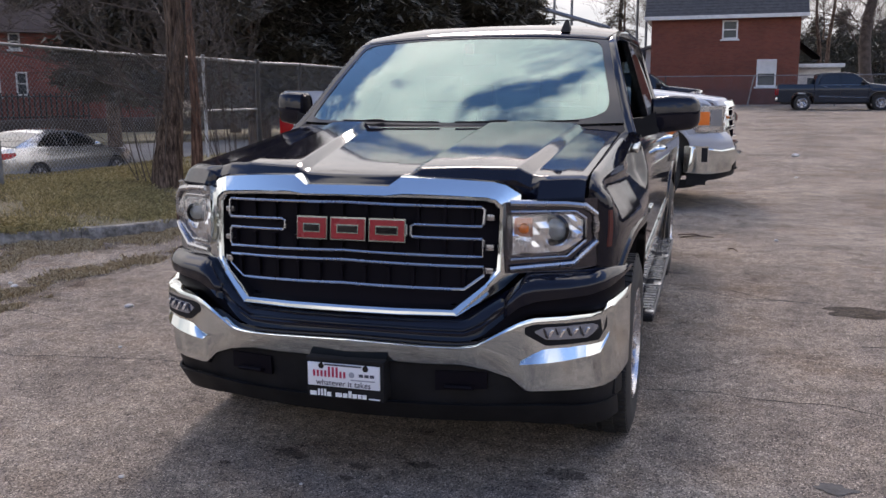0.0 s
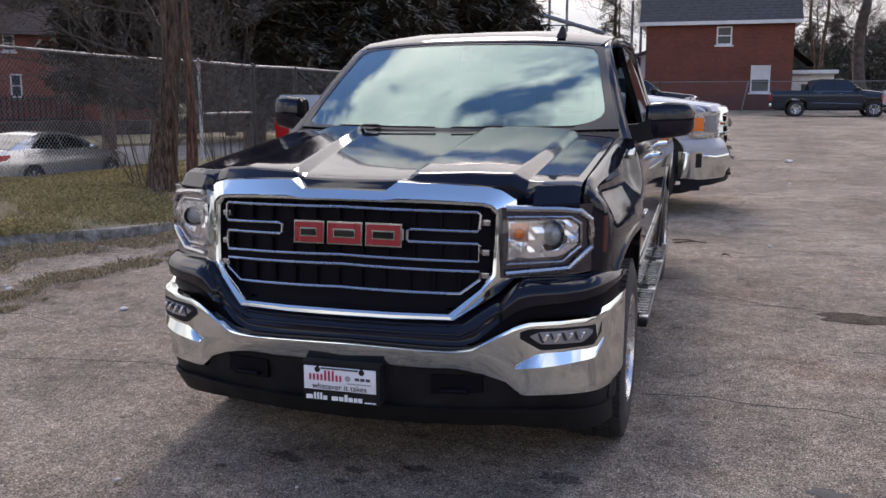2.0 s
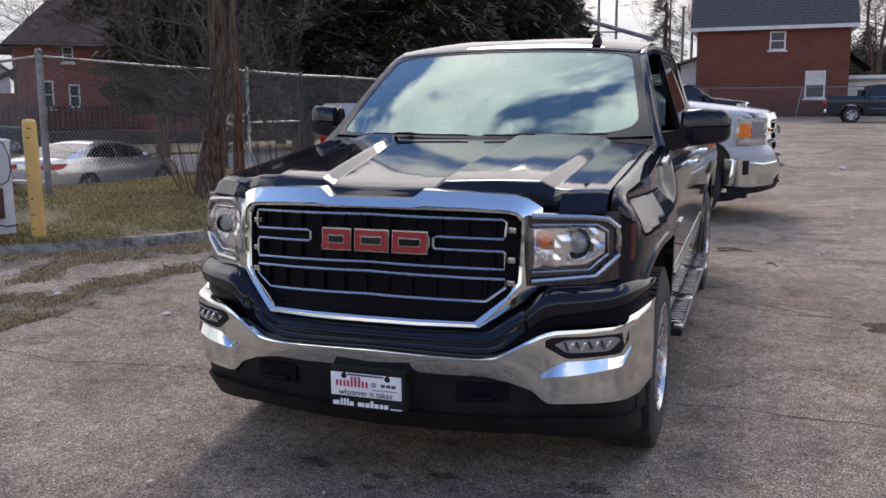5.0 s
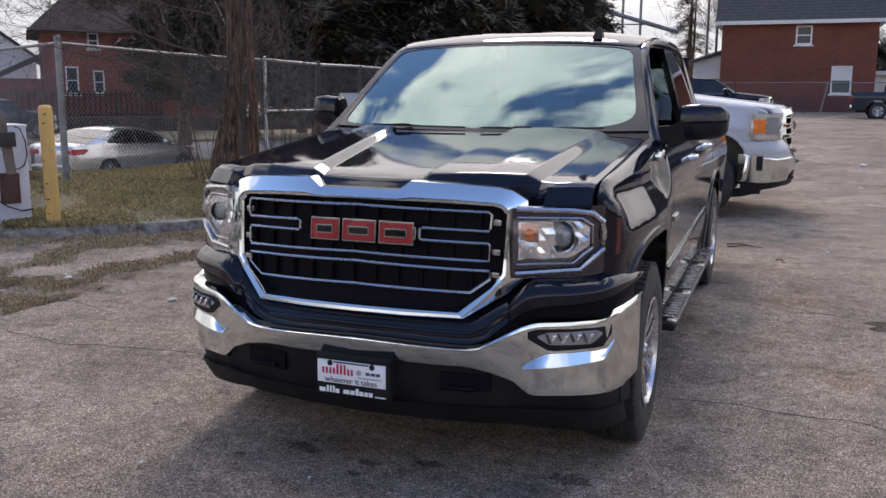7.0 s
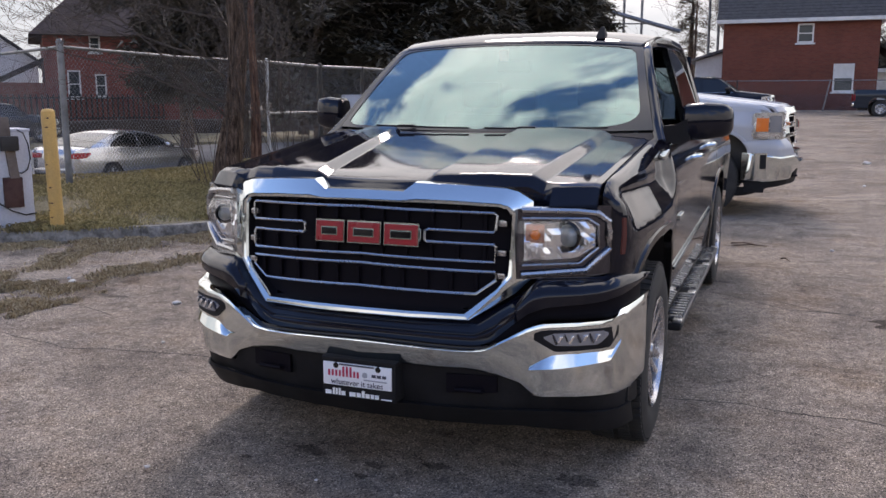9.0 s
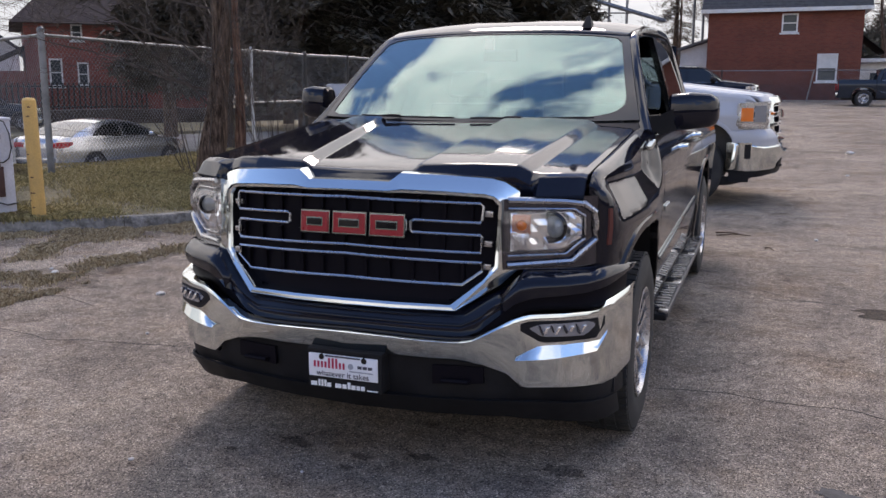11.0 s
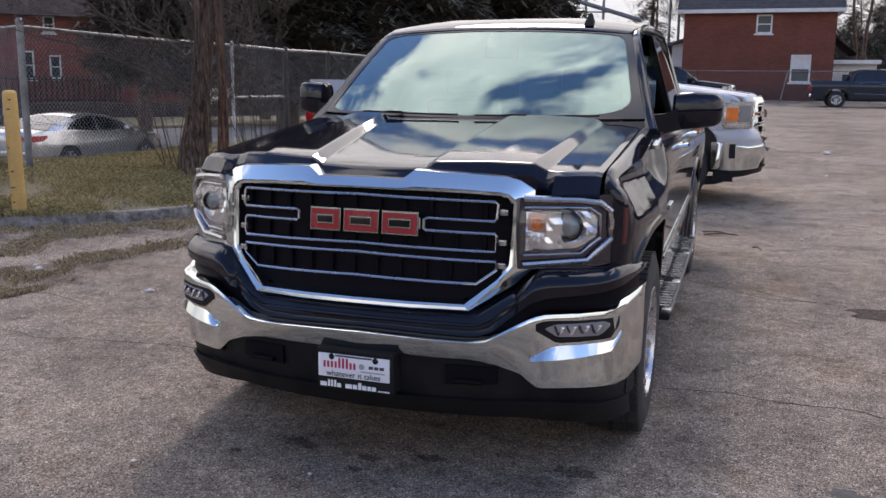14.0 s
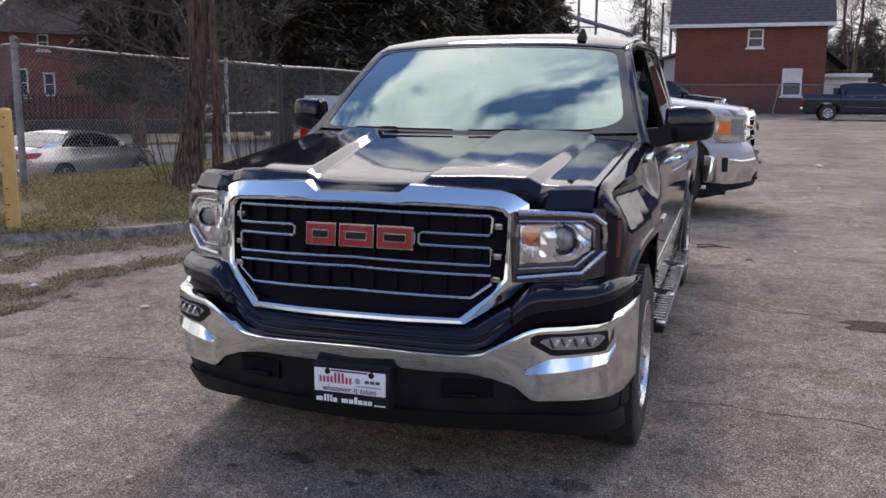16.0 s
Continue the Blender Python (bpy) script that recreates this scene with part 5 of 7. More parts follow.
def ground_z(x, y):
    """The height of the lot's sheet between its half-metre corners."""
    i, j = math.floor(x * 2) / 2, math.floor(y * 2) / 2
    f, g = (x - i) * 2, (y - j) * 2
    a, b, c, d = (0.006 * noise.noise(Vector((p * 0.7, q * 0.7, 0))) for p, q in ((i, j), (i + 0.5, j), (i, j + 0.5), (i + 0.5, j + 0.5)))
    return lot_z(x, y) + (a * (1 - f) + b * f) * (1 - g) + (c * (1 - f) + d * f) * g


def along(line, n):
    """n + 1 points spread evenly over a line."""
    pts = [Vector((*p, 0)) for p in line]
    lengths = [0]
    for a, b in zip(pts, pts[1:]):
        lengths.append(lengths[-1] + (b - a).length)
    return [(float(np.interp(lengths[-1] * k / n, lengths, [p.x for p in pts])), float(np.interp(lengths[-1] * k / n, lengths, [p.y for p in pts]))) for k in range(n + 1)]


def matched(line, k):
    """A point at index k (not whole) of a line of points."""
    i = min(int(k), len(line) - 2)
    f = k - i
    return line[i][0] + (line[i + 1][0] - line[i][0]) * f, line[i][1] + (line[i + 1][1] - line[i][1]) * f


def lawn_point(k, s):
    """k along the lawn, s from the kerb (0) over the crest (1) down to the street (2)."""
    a, b, c = matched(KERB, k), matched(CREST, k), matched(STREET, k)
    p, q, f = (a, b, s) if s <= 1 else (b, c, s - 1)
    x, y = p[0] + (q[0] - p[0]) * f, p[1] + (q[1] - p[1]) * f
    z = 0.11 + 0.27 * f * f * (3 - 2 * f) if s <= 1 else 0.38 - 1.25 * f * f * (3 - 2 * f)
    return x, y, z + 0.03 * noise.noise(Vector((x * 0.8, y * 0.8, 3)))


def build_lawn():
    verts, faces = [], []
    ks, ss = frange(0, len(KERB) - 1, 96), frange(0.02, 2, 36)
    for k in ks:
        for s in ss:
            verts.append(lawn_point(k, s))
    n = len(ss)
    for i in range(len(ks) - 1):
        for j in range(n - 1):
            faces.append((i * n + j, i * n + j + 1, (i + 1) * n + j + 1, (i + 1) * n + j))
    tagged(mesh_from("lawn", verts, faces, M_LAWN, None, 60), "patchy dry winter lawn behind the kerb", "lawn", kind="structure")


def blades(name, spots, material, label, category, height, width):
    """Many thin bent blades in one mesh."""
    verts, faces = [], []
    for x, y, z, tall in spots:
        a, lean = random.uniform(0, math.tau), random.uniform(0.2, 1.1)
        h = height * tall * random.uniform(0.5, 1.2)
        w = width * random.uniform(0.6, 1.3)
        c, s = math.cos(a), math.sin(a)
        b = random.uniform(0, math.tau)
        lx, ly = math.cos(b) * lean * h, math.sin(b) * lean * h
        i = len(verts)
        verts += [(x - c * w, y - s * w, z - 0.01), (x + c * w, y + s * w, z - 0.01), (x + lx * 0.4, y + ly * 0.4, z + h * 0.7), (x + lx, y + ly, z + h * 0.85)]
        faces += [(i, i + 1, i + 2), (i + 1, i + 3, i + 2)]
    tagged(mesh_from(name, verts, faces, material), label, category, kind="stuff")


def build_grass():
    rng = random.Random(4)
    spots = []
    while len(spots) < 60000:
        k, s = rng.uniform(0.9, 7.2), rng.uniform(0.0, 1.25)
        x, y, z = lawn_point(k, s)
        n = noise.noise(Vector((x * 0.9, y * 0.9, 9)))
        if rng.random() < 0.5 + 0.8 * n:
            spots.append((x, y, z, 0.8 + 0.5 * n))
    blades("grass", spots, M_BLADE, "short dry tufted grass on the lawn", "grass", 0.07, 0.006)
    # weeds at the kerb's foot and in strips along the broken edges of the asphalt
    main = ([(-5.08, 4.3), (-5.1, 4.7), (-5.15, 5.05), (-5.18, 5.4), (-5.15, 5.6), (-5.25, 5.9), (-5.13, 6.2), (-5.12, 6.55), (-4.95, 6.9), (-4.9, 7.6)], 0.075)
    strips = [main, main, main, ([(-6.1, 5.3), (-6.04, 5.6), (-6.0, 5.8), (-5.92, 6.0), (-6.2, 6.45), (-6.35, 6.85)], 0.085), ([(-6.35, 6.85), (-6.19, 7.08), (-6.0, 7.46), (-5.72, 7.86)], 0.13),
              ([(-5.65, 5.0), (-5.48, 5.37), (-5.4, 5.65)], 0.03), ([(-4.78, 4.3), (-4.85, 4.76), (-4.78, 5.15), (-4.72, 5.56)], 0.025)]
    spots = []
    while len(spots) < 52000:
        if rng.random() < 0.38:
            k, off = rng.uniform(1.0, 6.2), abs(rng.gauss(0, 0.2)) + 0.03
            x, y = matched(KERB, k)
            x, y = x + off * 0.62, y - off * 0.78
        else:
            line, wide = rng.choice(strips)
            x, y = matched(line, rng.uniform(0, len(line) - 1))
            x, y = x + rng.gauss(0, wide), y + rng.gauss(0, wide)
        n = noise.noise(Vector((x * 2.0, y * 2.0, 2)))
        n += 0.5 * noise.noise(Vector((x * 7.0, y * 7.0, 4)))
        if rng.random() < 0.35 + 1.0 * n:
            spots.append((x, y, 0.008, 0.4 + 0.9 * max(n, 0)))
    leaves = [(x, y, z, 0.5 + rng.random()) for x, y, z, t in rng.sample(spots, 2600)]
    blades("leaf_litter", leaves, M_LEAF, "pale dead leaves caught among the weeds", "leaves", 0.022, 0.011)
    blades("weeds", spots, M_DEAD, "dry weeds growing in the broken asphalt edge", "weeds", 0.058, 0.005)


def build_kerb():
    pts = along(KERB, 90)
    # segments with thin joints
    segs = 15
    per = 6
    for s in range(segs):
        bm = bmesh.new()
        rows = []
        for i in range(s * per, s * per + per + 1):
            x, y = pts[i]
            x0, y0 = pts[max(i - 1, 0)]
            x1, y1 = pts[min(i + 1, len(pts) - 1)]
            d = Vector((x1 - x0, y1 - y0, 0)).normalized()
            nrm = Vector((d.y, -d.x, 0))
            inset = 0.004 if i in (s * per, s * per + per) else 0
            p = Vector((x, y, 0)) + d * (inset if i == s * per else -inset)
            wob = 0.008 * noise.noise(Vector((x * 3, y * 3, 1)))
            base = lot_z(x, y)
            rows.append([p + nrm * o + Vector((0, 0, base + z)) for o, z in ((0.02, -0.15), (0.012, 0.02 + wob), (0.0, 0.105 + wob), (-0.02, 0.13 + wob), (-0.13, 0.132 + wob), (-0.15, 0.11), (-0.15, -0.15))])
        loft(bm, rows, True, True)
        tagged(part("kerb", bm, M_KERB, None, "", 40), "grey weathered concrete kerb stone beside the lawn", "kerb", "kerb stones", "structure")


def build_cracks():
    """Open cracks, tar patches and stains as thin uneven relief on the asphalt."""
    rng = random.Random(8)

    def crack(pts, w, name="crack", mat=M_TAR, label="dark open crack in the asphalt"):
        bm = bmesh.new()
        rows = []
        fine = []
        for a, b in zip(pts, pts[1:]):
            n = max(2, int(math.dist(a, b) / 0.05))
            fine += [(a[0] + (b[0] - a[0]) * i / n, a[1] + (b[1] - a[1]) * i / n) for i in range(n)]
        fine.append(pts[-1])
        for i, (x, y) in enumerate(fine):
            j = noise.noise(Vector((x * 5, y * 5, 7))) * 0.035
            ww = 0.6 * w * (0.35 + rng.random()) * min(1, i / 4, (len(fine) - 1 - i) / 4)
            zg = ground_z(x, y + j)
            rows.append([(x, y + j - ww, zg + 0.002), (x, y + j, zg + 0.004), (x, y + j + ww, zg + 0.002)])
        loft(bm, rows)
        tagged(part(name, bm, mat, None, "", 60), label, "crack", "cracks", "structure")

    crack([(-0.30, 7.16), (0.0, 6.98), (0.28, 6.72), (0.55, 6.78), (0.78, 6.66), (0.9, 6.62)], 0.012)
    crack([(0.18, 7.02), (0.45, 6.78), (0.62, 6.74)], 0.008)
    crack([(-0.30, 4.46), (0.05, 4.52), (0.3, 4.44), (0.66, 4.47), (0.82, 4.36), (1.3, 4.3), (1.9, 4.34)], 0.0035)
    crack([(0.9, 5.6), (1.3, 5.62), (1.9, 5.5)], 0.0035)
    crack([(-4.6, 4.2), (-3.9, 4.1), (-3.0, 4.25), (-2.7, 4.2)], 0.0025)
    crack([(-5.2, 4.9), (-4.6, 5.0), (-4.2, 4.85)], 0.004)
    crack([(0.6, 9.4), (1.6, 9.2), (2.8, 9.35)], 0.012)
    crack([(1.2, 10.2), (2.4, 10.6), (4.2, 10.4)], 0.014)

    def patch(x, y, rx, ry, mat, label, name="stain", z=0.008):
        bm = bmesh.new()
        c = bm.verts.new((x, y, ground_z(x, y) + z * 0.5))
        ring = []
        for k in range(48):
            a = k * math.tau / 48
            r = 1 + 0.55 * noise.noise(Vector((x + math.cos(a) * 1.6, y + math.sin(a) * 1.6, 5))) + 0.25 * noise.noise(Vector((math.cos(a) * 6, math.sin(a) * 6, x)))
            px, py = x + rx * r * math.cos(a), y + ry * r * math.sin(a)
            ring.append(bm.verts.new((px, py, ground_z(px, py) + z * 0.4)))
        for a, b in zip(ring, ring[1:] + ring[:1]):
            bm.faces.new((c, a, b))
        tagged(part(name, bm, mat, None, "", 60), label, name, "stains", "structure")

    hole = "dark broken pothole in the asphalt"
    patch(1.12, 6.50, 0.30, 0.16, M_POTHOLE, hole, "pothole")
    patch(0.50, 3.47, 0.07, 0.05, M_TAR, hole, "pothole")
    for x, y, r in ((-1.69, 3.22, 0.05), (-1.62, 3.19, 0.03), (-1.34, 3.17, 0.035), (-1.35, 3.05, 0.02), (-0.52, 3.32, 0.06), (-1.1, 3.25, 0.04), (-1.9, 3.05, 0.02)):
        patch(x, y, r * 1.4, r * 0.8, M_OILY_ASPHALT, "dark oil spot on the asphalt", "oil_spot")
    patch(1.62, 14.4, 0.25, 0.3, M_PALE_ASPHALT, "pale round utility cover set in the asphalt", "utility_cover")
    for x, y, rx, ry in ((-5.05, 5.3, 0.5, 0.25), (-5.1, 5.9, 0.28, 0.35), (-5.0, 6.6, 0.2, 0.4), (-5.0, 7.3, 0.18, 0.35), (-6.2, 7.4, 0.5, 0.2), (-7.2, 6.6, 0.6, 0.25), (-6.9, 5.6, 0.7, 0.3), (-5.7, 7.9, 0.3, 0.3), (-8.4, 5.7, 0.7, 0.4)):
        patch(x, y, rx, ry, M_DIRTY_ASPHALT, "loose brown dirt on the broken asphalt edge", "dirt", 0.007)
    patch(-5.75, 6.45, 0.38, 0.8, M_PALE_ASPHALT, "worn pale asphalt apron by the kerb", "asphalt_apron", 0.005)
    patch(-6.6, 5.9, 0.5, 0.5, M_PALE_ASPHALT, "worn pale asphalt apron by the kerb", "asphalt_apron", 0.005)


M_LEAF = two_tone("dead_leaves", (0.2, 0.12, 0.07), (0.42, 0.3, 0.19), 5, 0.85)


def build_pebbles():
    rng = random.Random(12)
    for x, y, r in ((-2.22, 2.81, 0.012), (-4.0, 5.31, 0.03), (-5.30, 5.63, 0.035), (-5.2, 5.5, 0.022), (-5.45, 5.75, 0.02), (-3.4, 4.4, 0.012), (0.68, 9.6, 0.02), (1.9, 22.0, 0.09), (-1.5, 2.95, 0.008), (1.5, 17.0, 0.03)):
        bm = bmesh.new()
        bmesh.ops.create_icosphere(bm, subdivisions=2, radius=r)
        for v in bm.verts:
            v.co *= 1 + 0.35 * noise.noise(v.co * (1.2 / r) + Vector((x, y, 0)))
            v.co.z *= 0.55
        tagged(part("pebble", bm, M_STONE, None, "", 60, Matrix.Translation((x, y, lot_z(x, y) + r * 0.3))), "small pale stone lying on the asphalt", "stone", "loose stones")
    for a, b in (((-0.30, 9.70), (0.0, 9.62)), ((-0.28, 9.52), (0.06, 9.60)), ((0.2, 8.9), (0.28, 8.78))):
        bm = bmesh.new()
        mid = ((a[0] + b[0]) / 2, (a[1] + b[1]) / 2 + 0.03, 0.025)
        tube(bm, [(*a, 0.012), mid, (*b, 0.012)], 0.008, 5, radii=[0.008, 0.007, 0.004])
        tagged(part("twig", bm, M_BARK), "thin fallen twig on the asphalt", "twig", "fallen twigs")


def build_street():
    verts = [(-60, -30, -0.87), (-12, -30, -0.87), (-10, 16, -0.87), (-10, 60, -0.87), (-60, 60, -0.87)]
    tagged(mesh_from("road", verts, [(0, 1, 2, 3, 4)], M_ROAD), "pale grey side street below the lawn", "road", kind="structure")
    # far verge beyond the street
    bm = bmesh.new()
    a, b = Vector((-44, 15, -0.87)), Vector((-16, 58, -0.87))
    d = (b - a).normalized()
    n = Vector((-d.y, d.x, 0))
    rows = [[a + d * (52 * k / 20) + n * o + Vector((0, 0, z)) for o, z in ((0, 0), (0.05, 0.14), (3, 0.3), (9, 0.5), (60, 0.9))] for k in range(21)]
    loft(bm, rows)
    tagged(part("far_verge", bm, M_FARLAWN, None, "", 60), "pale dry grass across the street", "lawn", kind="structure")
    bm = bmesh.new()
    rows = []
    for k in range(61):
        p = a + d * (52 * k / 60) + n * 6
        h = 1.15 + 0.12 * noise.noise(Vector((k * 0.7, 0, 0)))
        rows.append([p + n * o + Vector((0, 0, z)) for o, z in ((-0.5, 0.2), (-0.55, 0.6), (-0.4, h), (0.4, h + 0.05), (0.5, 0.2))])
    loft(bm, rows, True, True)
    tagged(part("low_wall", bm, M_HEDGE, None, "", 60), "dark clipped low hedge across the street", "hedge")
    # iron fence above the hedge
    fence = thing("iron_fence", pose(0, 0, 0), "black iron fence in front of the brick house", "fence")
    for k in range(90):
        p = a + d * (8 + 26 * k / 90) + n * 7.4
        part("picket", boxed(p.x - 0.035, p.x + 0.035, p.y - 0.035, p.y + 0.035, -0.3, 1.75), M_DARK_STEEL, fence, "", 0)
    bm = bmesh.new()
    for z in (0.5, 1.62):
        tube(bm, [a + d * 8 + n * 7.4 + Vector((0, 0, z + 0.8)), a + d * 34 + n * 7.4 + Vector((0, 0, z + 0.8))], 0.04, 4)
    part("rail", bm, M_DARK_STEEL, fence)


M_BRIGHT = two_tone("bright_galvanised_steel", (0.42, 0.43, 0.44), (0.55, 0.56, 0.57), 5, 0.5, 0.4)


# ---- fence ----
def chain_link(name, a, b, z0, z1, pitch, r, label):
    """Woven wire between two points: crossing zigzag wires."""
    a, b = Vector(a), Vector(b)
    length = (b - a).length
    d = (b - a) / length
    n = Vector((-d.y, d.x, 0)).normalized()
    verts, faces = [], []
    h = z1 - z0
    steps = int(h / pitch)
    for s in (-1, 1):
        k = -steps if s > 0 else 0
        while k * pitch < length + (0 if s > 0 else h):
            u0 = k * pitch
            pts = [(u0 + s * h * t, z0 + h * t) for t in (0.0, 1.0)]
            (ua, za), (ub, zb) = pts
            # clip to the panel
            def clip(u, z, uu, zz):
                for lim in (0.0, length):
                    if (u < lim) == (lim == 0.0) and u != lim and ((u < 0) or (u > length)):
                        f = (lim - u) / (uu - u)
                        u, z = lim, z + (zz - z) * f
                return u, z
            ok = max(ua, ub) > 0 and min(ua, ub) < length
            if ok:
                ua2, za2 = clip(ua, za, ub, zb)
                ub2, zb2 = clip(ub, zb, ua, za)
                p, q = a + d * ua2, a + d * ub2
                p.z, q.z = za2 + a.z + (b.z - a.z) * ua2 / length, zb2 + a.z + (b.z - a.z) * ub2 / length
                i = len(verts)
                for e in (p, q):
                    for oz, on in ((r, 0), (-r * 0.5, r * 0.87), (-r * 0.5, -r * 0.87)):
                        verts.append(e + Vector((0, 0, oz)) + n * (on + s * r))
                faces += [(i, i + 1, i + 4, i + 3), (i + 1, i + 2, i + 5, i + 4), (i + 2, i, i + 3, i + 5)]
            k += 1
    return tagged(mesh_from(name, verts, faces, M_WIRE), label, "chain-link", kind="stuff")


def build_fence():
    post_a, post_b = (-8.88, 9.37), (-9.0, 14.6)
    top = 2.19
    frame_ = thing("wire_fence", pose(0, 0, 0), "galvanised chain-link fence frame of posts and rails along the lawn", "fence")
    posts = [(post_a, 0.045, 0.40, top + 0.06, M_GALV), (post_b, 0.03, 0.40, top + 0.04, M_BRIGHT), ((-8.93, 16.5), 0.05, 0.35, top, M_DARK_STEEL), ((-8.85, 18.3), 0.04, 0.35, top, M_DARK_STEEL), ((-8.7, 21.5), 0.04, 0.35, top, M_DARK_STEEL), ((-8.7, 25.0), 0.04, 0.35, top, M_DARK_STEEL), ((-12.3, 10.95), 0.045, 0.3, top, M_GALV), ((-15.7, 12.5), 0.045, -0.6, top, M_GALV)]
    for (x, y), r, z0, z1, mat in posts:
        bm = bmesh.new()
        tube(bm, [(x, y, z0 - 0.1), (x, y, z1)], r, 10)
        post = part("post", bm, mat, frame_, "steel fence post")
        bm = bmesh.new()
        bmesh.ops.create_uvsphere(bm, u_segments=10, v_segments=6, radius=r * 1.15)
        part("post_cap", bm, mat, post, "", 40, Matrix.Translation((x, y, z1)))
    for pts, mat, r in (((post_a, (-8.95, 12.0), post_b), M_GALV, 0.022), ((post_b, (-8.93, 16.5), (-8.85, 18.3), (-8.7, 21.5), (-8.7, 25.0)), M_GALV, 0.03), ((post_a, (-12.3, 10.95), (-15.7, 12.5)), M_GALV, 0.022)):
        bm = bmesh.new()
        tube(bm, [(x, y, top - 0.02 * (k % 2)) for k, (x, y) in enumerate(pts)], r, 8)
        part("top_rail", bm, mat, frame_, "round top rail")
    bm = bmesh.new()
    tube(bm, [(*post_b, 1.24), (-8.93, 16.5, 1.24)], 0.022, 8)
    part("mid_rail", bm, M_GALV, frame_)
    label = "woven chain-link wire of the lawn fence"
    chain_link("chain_link", (*post_a, 0), (*post_b, 0), 0.4, top, 0.075, 0.0028, label)
    chain_link("chain_link", (*post_b, 0), (-8.7, 21.5, 0), 0.4, top, 0.075, 0.0028, label)
    chain_link("chain_link", (*post_a, 0), (-12.3, 10.95, 0), 0.45, top, 0.075, 0.0028, label)


# ---- bollard and cabinet by the kerb ----
BOLLARD, CABINET = (-7.08, 7.30), (-7.5, 7.4)
def build_bollard():
    b = thing("bollard", pose(BOLLARD[0], BOLLARD[1], 0.05, 0, -1.0, 0), "yellow painted steel bollard standing on the kerb edge", "bollard")
    bm = bmesh.new()
    lathe(bm, [(0.0, 1.36), (0.05, 1.355), (0.069, 1.33), (0.071, 1.25), (0.071, 0.0), (0.0, 0.0)], 28, Matrix.Rotation(radians(-90), 4, "Y"))
    for v in bm.verts:
        v.co = Vector((v.co.x, v.co.y, abs(v.co.z)))
    part("post", bm, M_YELLOW, b, "chipped yellow post")
    rng = random.Random(3)
    for k in range(9):
        a, z = rng.uniform(-2.6, -0.6), rng.uniform(0.2, 1.3)
        bm = bmesh.new()
        bmesh.ops.create_icosphere(bm, subdivisions=1, radius=0.014)
        for v in bm.verts:
            v.co = Vector((v.co.x * rng.uniform(0.8, 1.8), v.co.y * 0.3, v.co.z * 0.6))
        part("chip", bm, M_RUST, b, "", 40, Matrix.Translation((0.071 * math.cos(a), 0.071 * math.sin(a), z)) @ Matrix.Rotation(a + math.pi / 2, 4, "Z"))


def build_cabinet():
    c = thing("charger_cabinet", pose(*CABINET, 0.12, 0, 0, 60), "white metal service cabinet with a hanging black cable", "cabinet")
    part("body", boxed(-0.75, 0.0, -0.05, 0.42, 0.0, 1.06, 0.02), M_CABINET, c, "white cabinet body")
    part("base", boxed(-0.8, 0.03, -0.1, 0.46, -0.1, 0.012, 0.01), M_KERB, c, "concrete footing")
    part("rim", boxed(-0.76, 0.008, -0.058, 0.43, 1.045, 1.075, 0.008), M_CABINET, c, "white lid edge")
    part("side_panel", boxed(-0.305, -0.11, -0.085, -0.045, 0.235, 0.56, 0.008), M_RUST, c, "rusty brown plate on the cabinet")
    bm = bmesh.new()
    rows = [[(x - w, -0.105, z), (x + w, -0.105, z), (x + w, -0.05, z), (x - w, -0.05, z)] for x, z, w in ((-0.185, 0.55, 0.045), (-0.215, 0.86, 0.045), (-0.25, 1.0, 0.05), (-0.26, 1.2, 0.05))]
    loft(bm, rows, True, True)
    part("bracket", bm, M_WEATHERED, c, "weathered brown upright post", 0)
    part("meter_box", boxed(-0.315, -0.135, -0.16, -0.05, 0.845, 1.0, 0.015), M_DARK_STEEL, c, "dark box on the post")
    part("meter_lid", boxed(-0.345, -0.28, -0.15, -0.06, 0.95, 0.985, 0.01), M_DARK_STEEL, c)
    bm = bmesh.new()
    tube(bm, [(-0.13, -0.09, 1.06), (-0.07, -0.075, 1.03), (-0.025, -0.07, 0.9), (-0.015, -0.07, 0.75), (-0.05, -0.07, 0.64), (-0.11, -0.075, 0.6), (-0.16, -0.08, 0.61)], 0.007, 6)
    tube(bm, [(-0.5, -0.075, 0.42), (-0.36, -0.075, 0.29), (-0.24, -0.08, 0.2), (-0.1, -0.075, 0.145), (0.01, -0.065, 0.16)], 0.008, 6)
    part("cable", bm, M_RUBBER, c, "hanging black cable")


# ---- trees ----
LIMB = 0.13  # a limb's share of the trunk's thickness


def limb(bm, p, d, length, r, depth, rng, spread=0.6, droop=0.0, sides=6, thin=0.0024):
    """A tapered limb that bends and forks."""
    pts, radii = [p], [r]
    n = 5
    for k in range(n):
        d = (d + Vector((rng.uniform(-1, 1), rng.uniform(-1, 1), rng.uniform(-0.6, 0.6))) * 0.16 + Vector((0, 0, -droop))).normalized()
        p = p + d * length / n
        pts.append(p)
        radii.append(max(r * (1 - 0.62 * (k + 1) / n), thin))
    tube(bm, pts, r, sides if r > 0.02 else 3, radii=radii)
    if depth <= 0:
        return
    for k in range(rng.choice((3, 4, 5)) if depth > 1 else 4):
        i = rng.randint(1, n)
        q = Vector((rng.uniform(-1, 1), rng.uniform(-1, 1), rng.uniform(-0.3, 0.8))).normalized()
        limb(bm, pts[i], (d + q * spread * 1.6).normalized(), length * rng.uniform(0.45, 0.75), radii[i] * 0.62, depth - 1, rng, spread, droop, 5, thin)


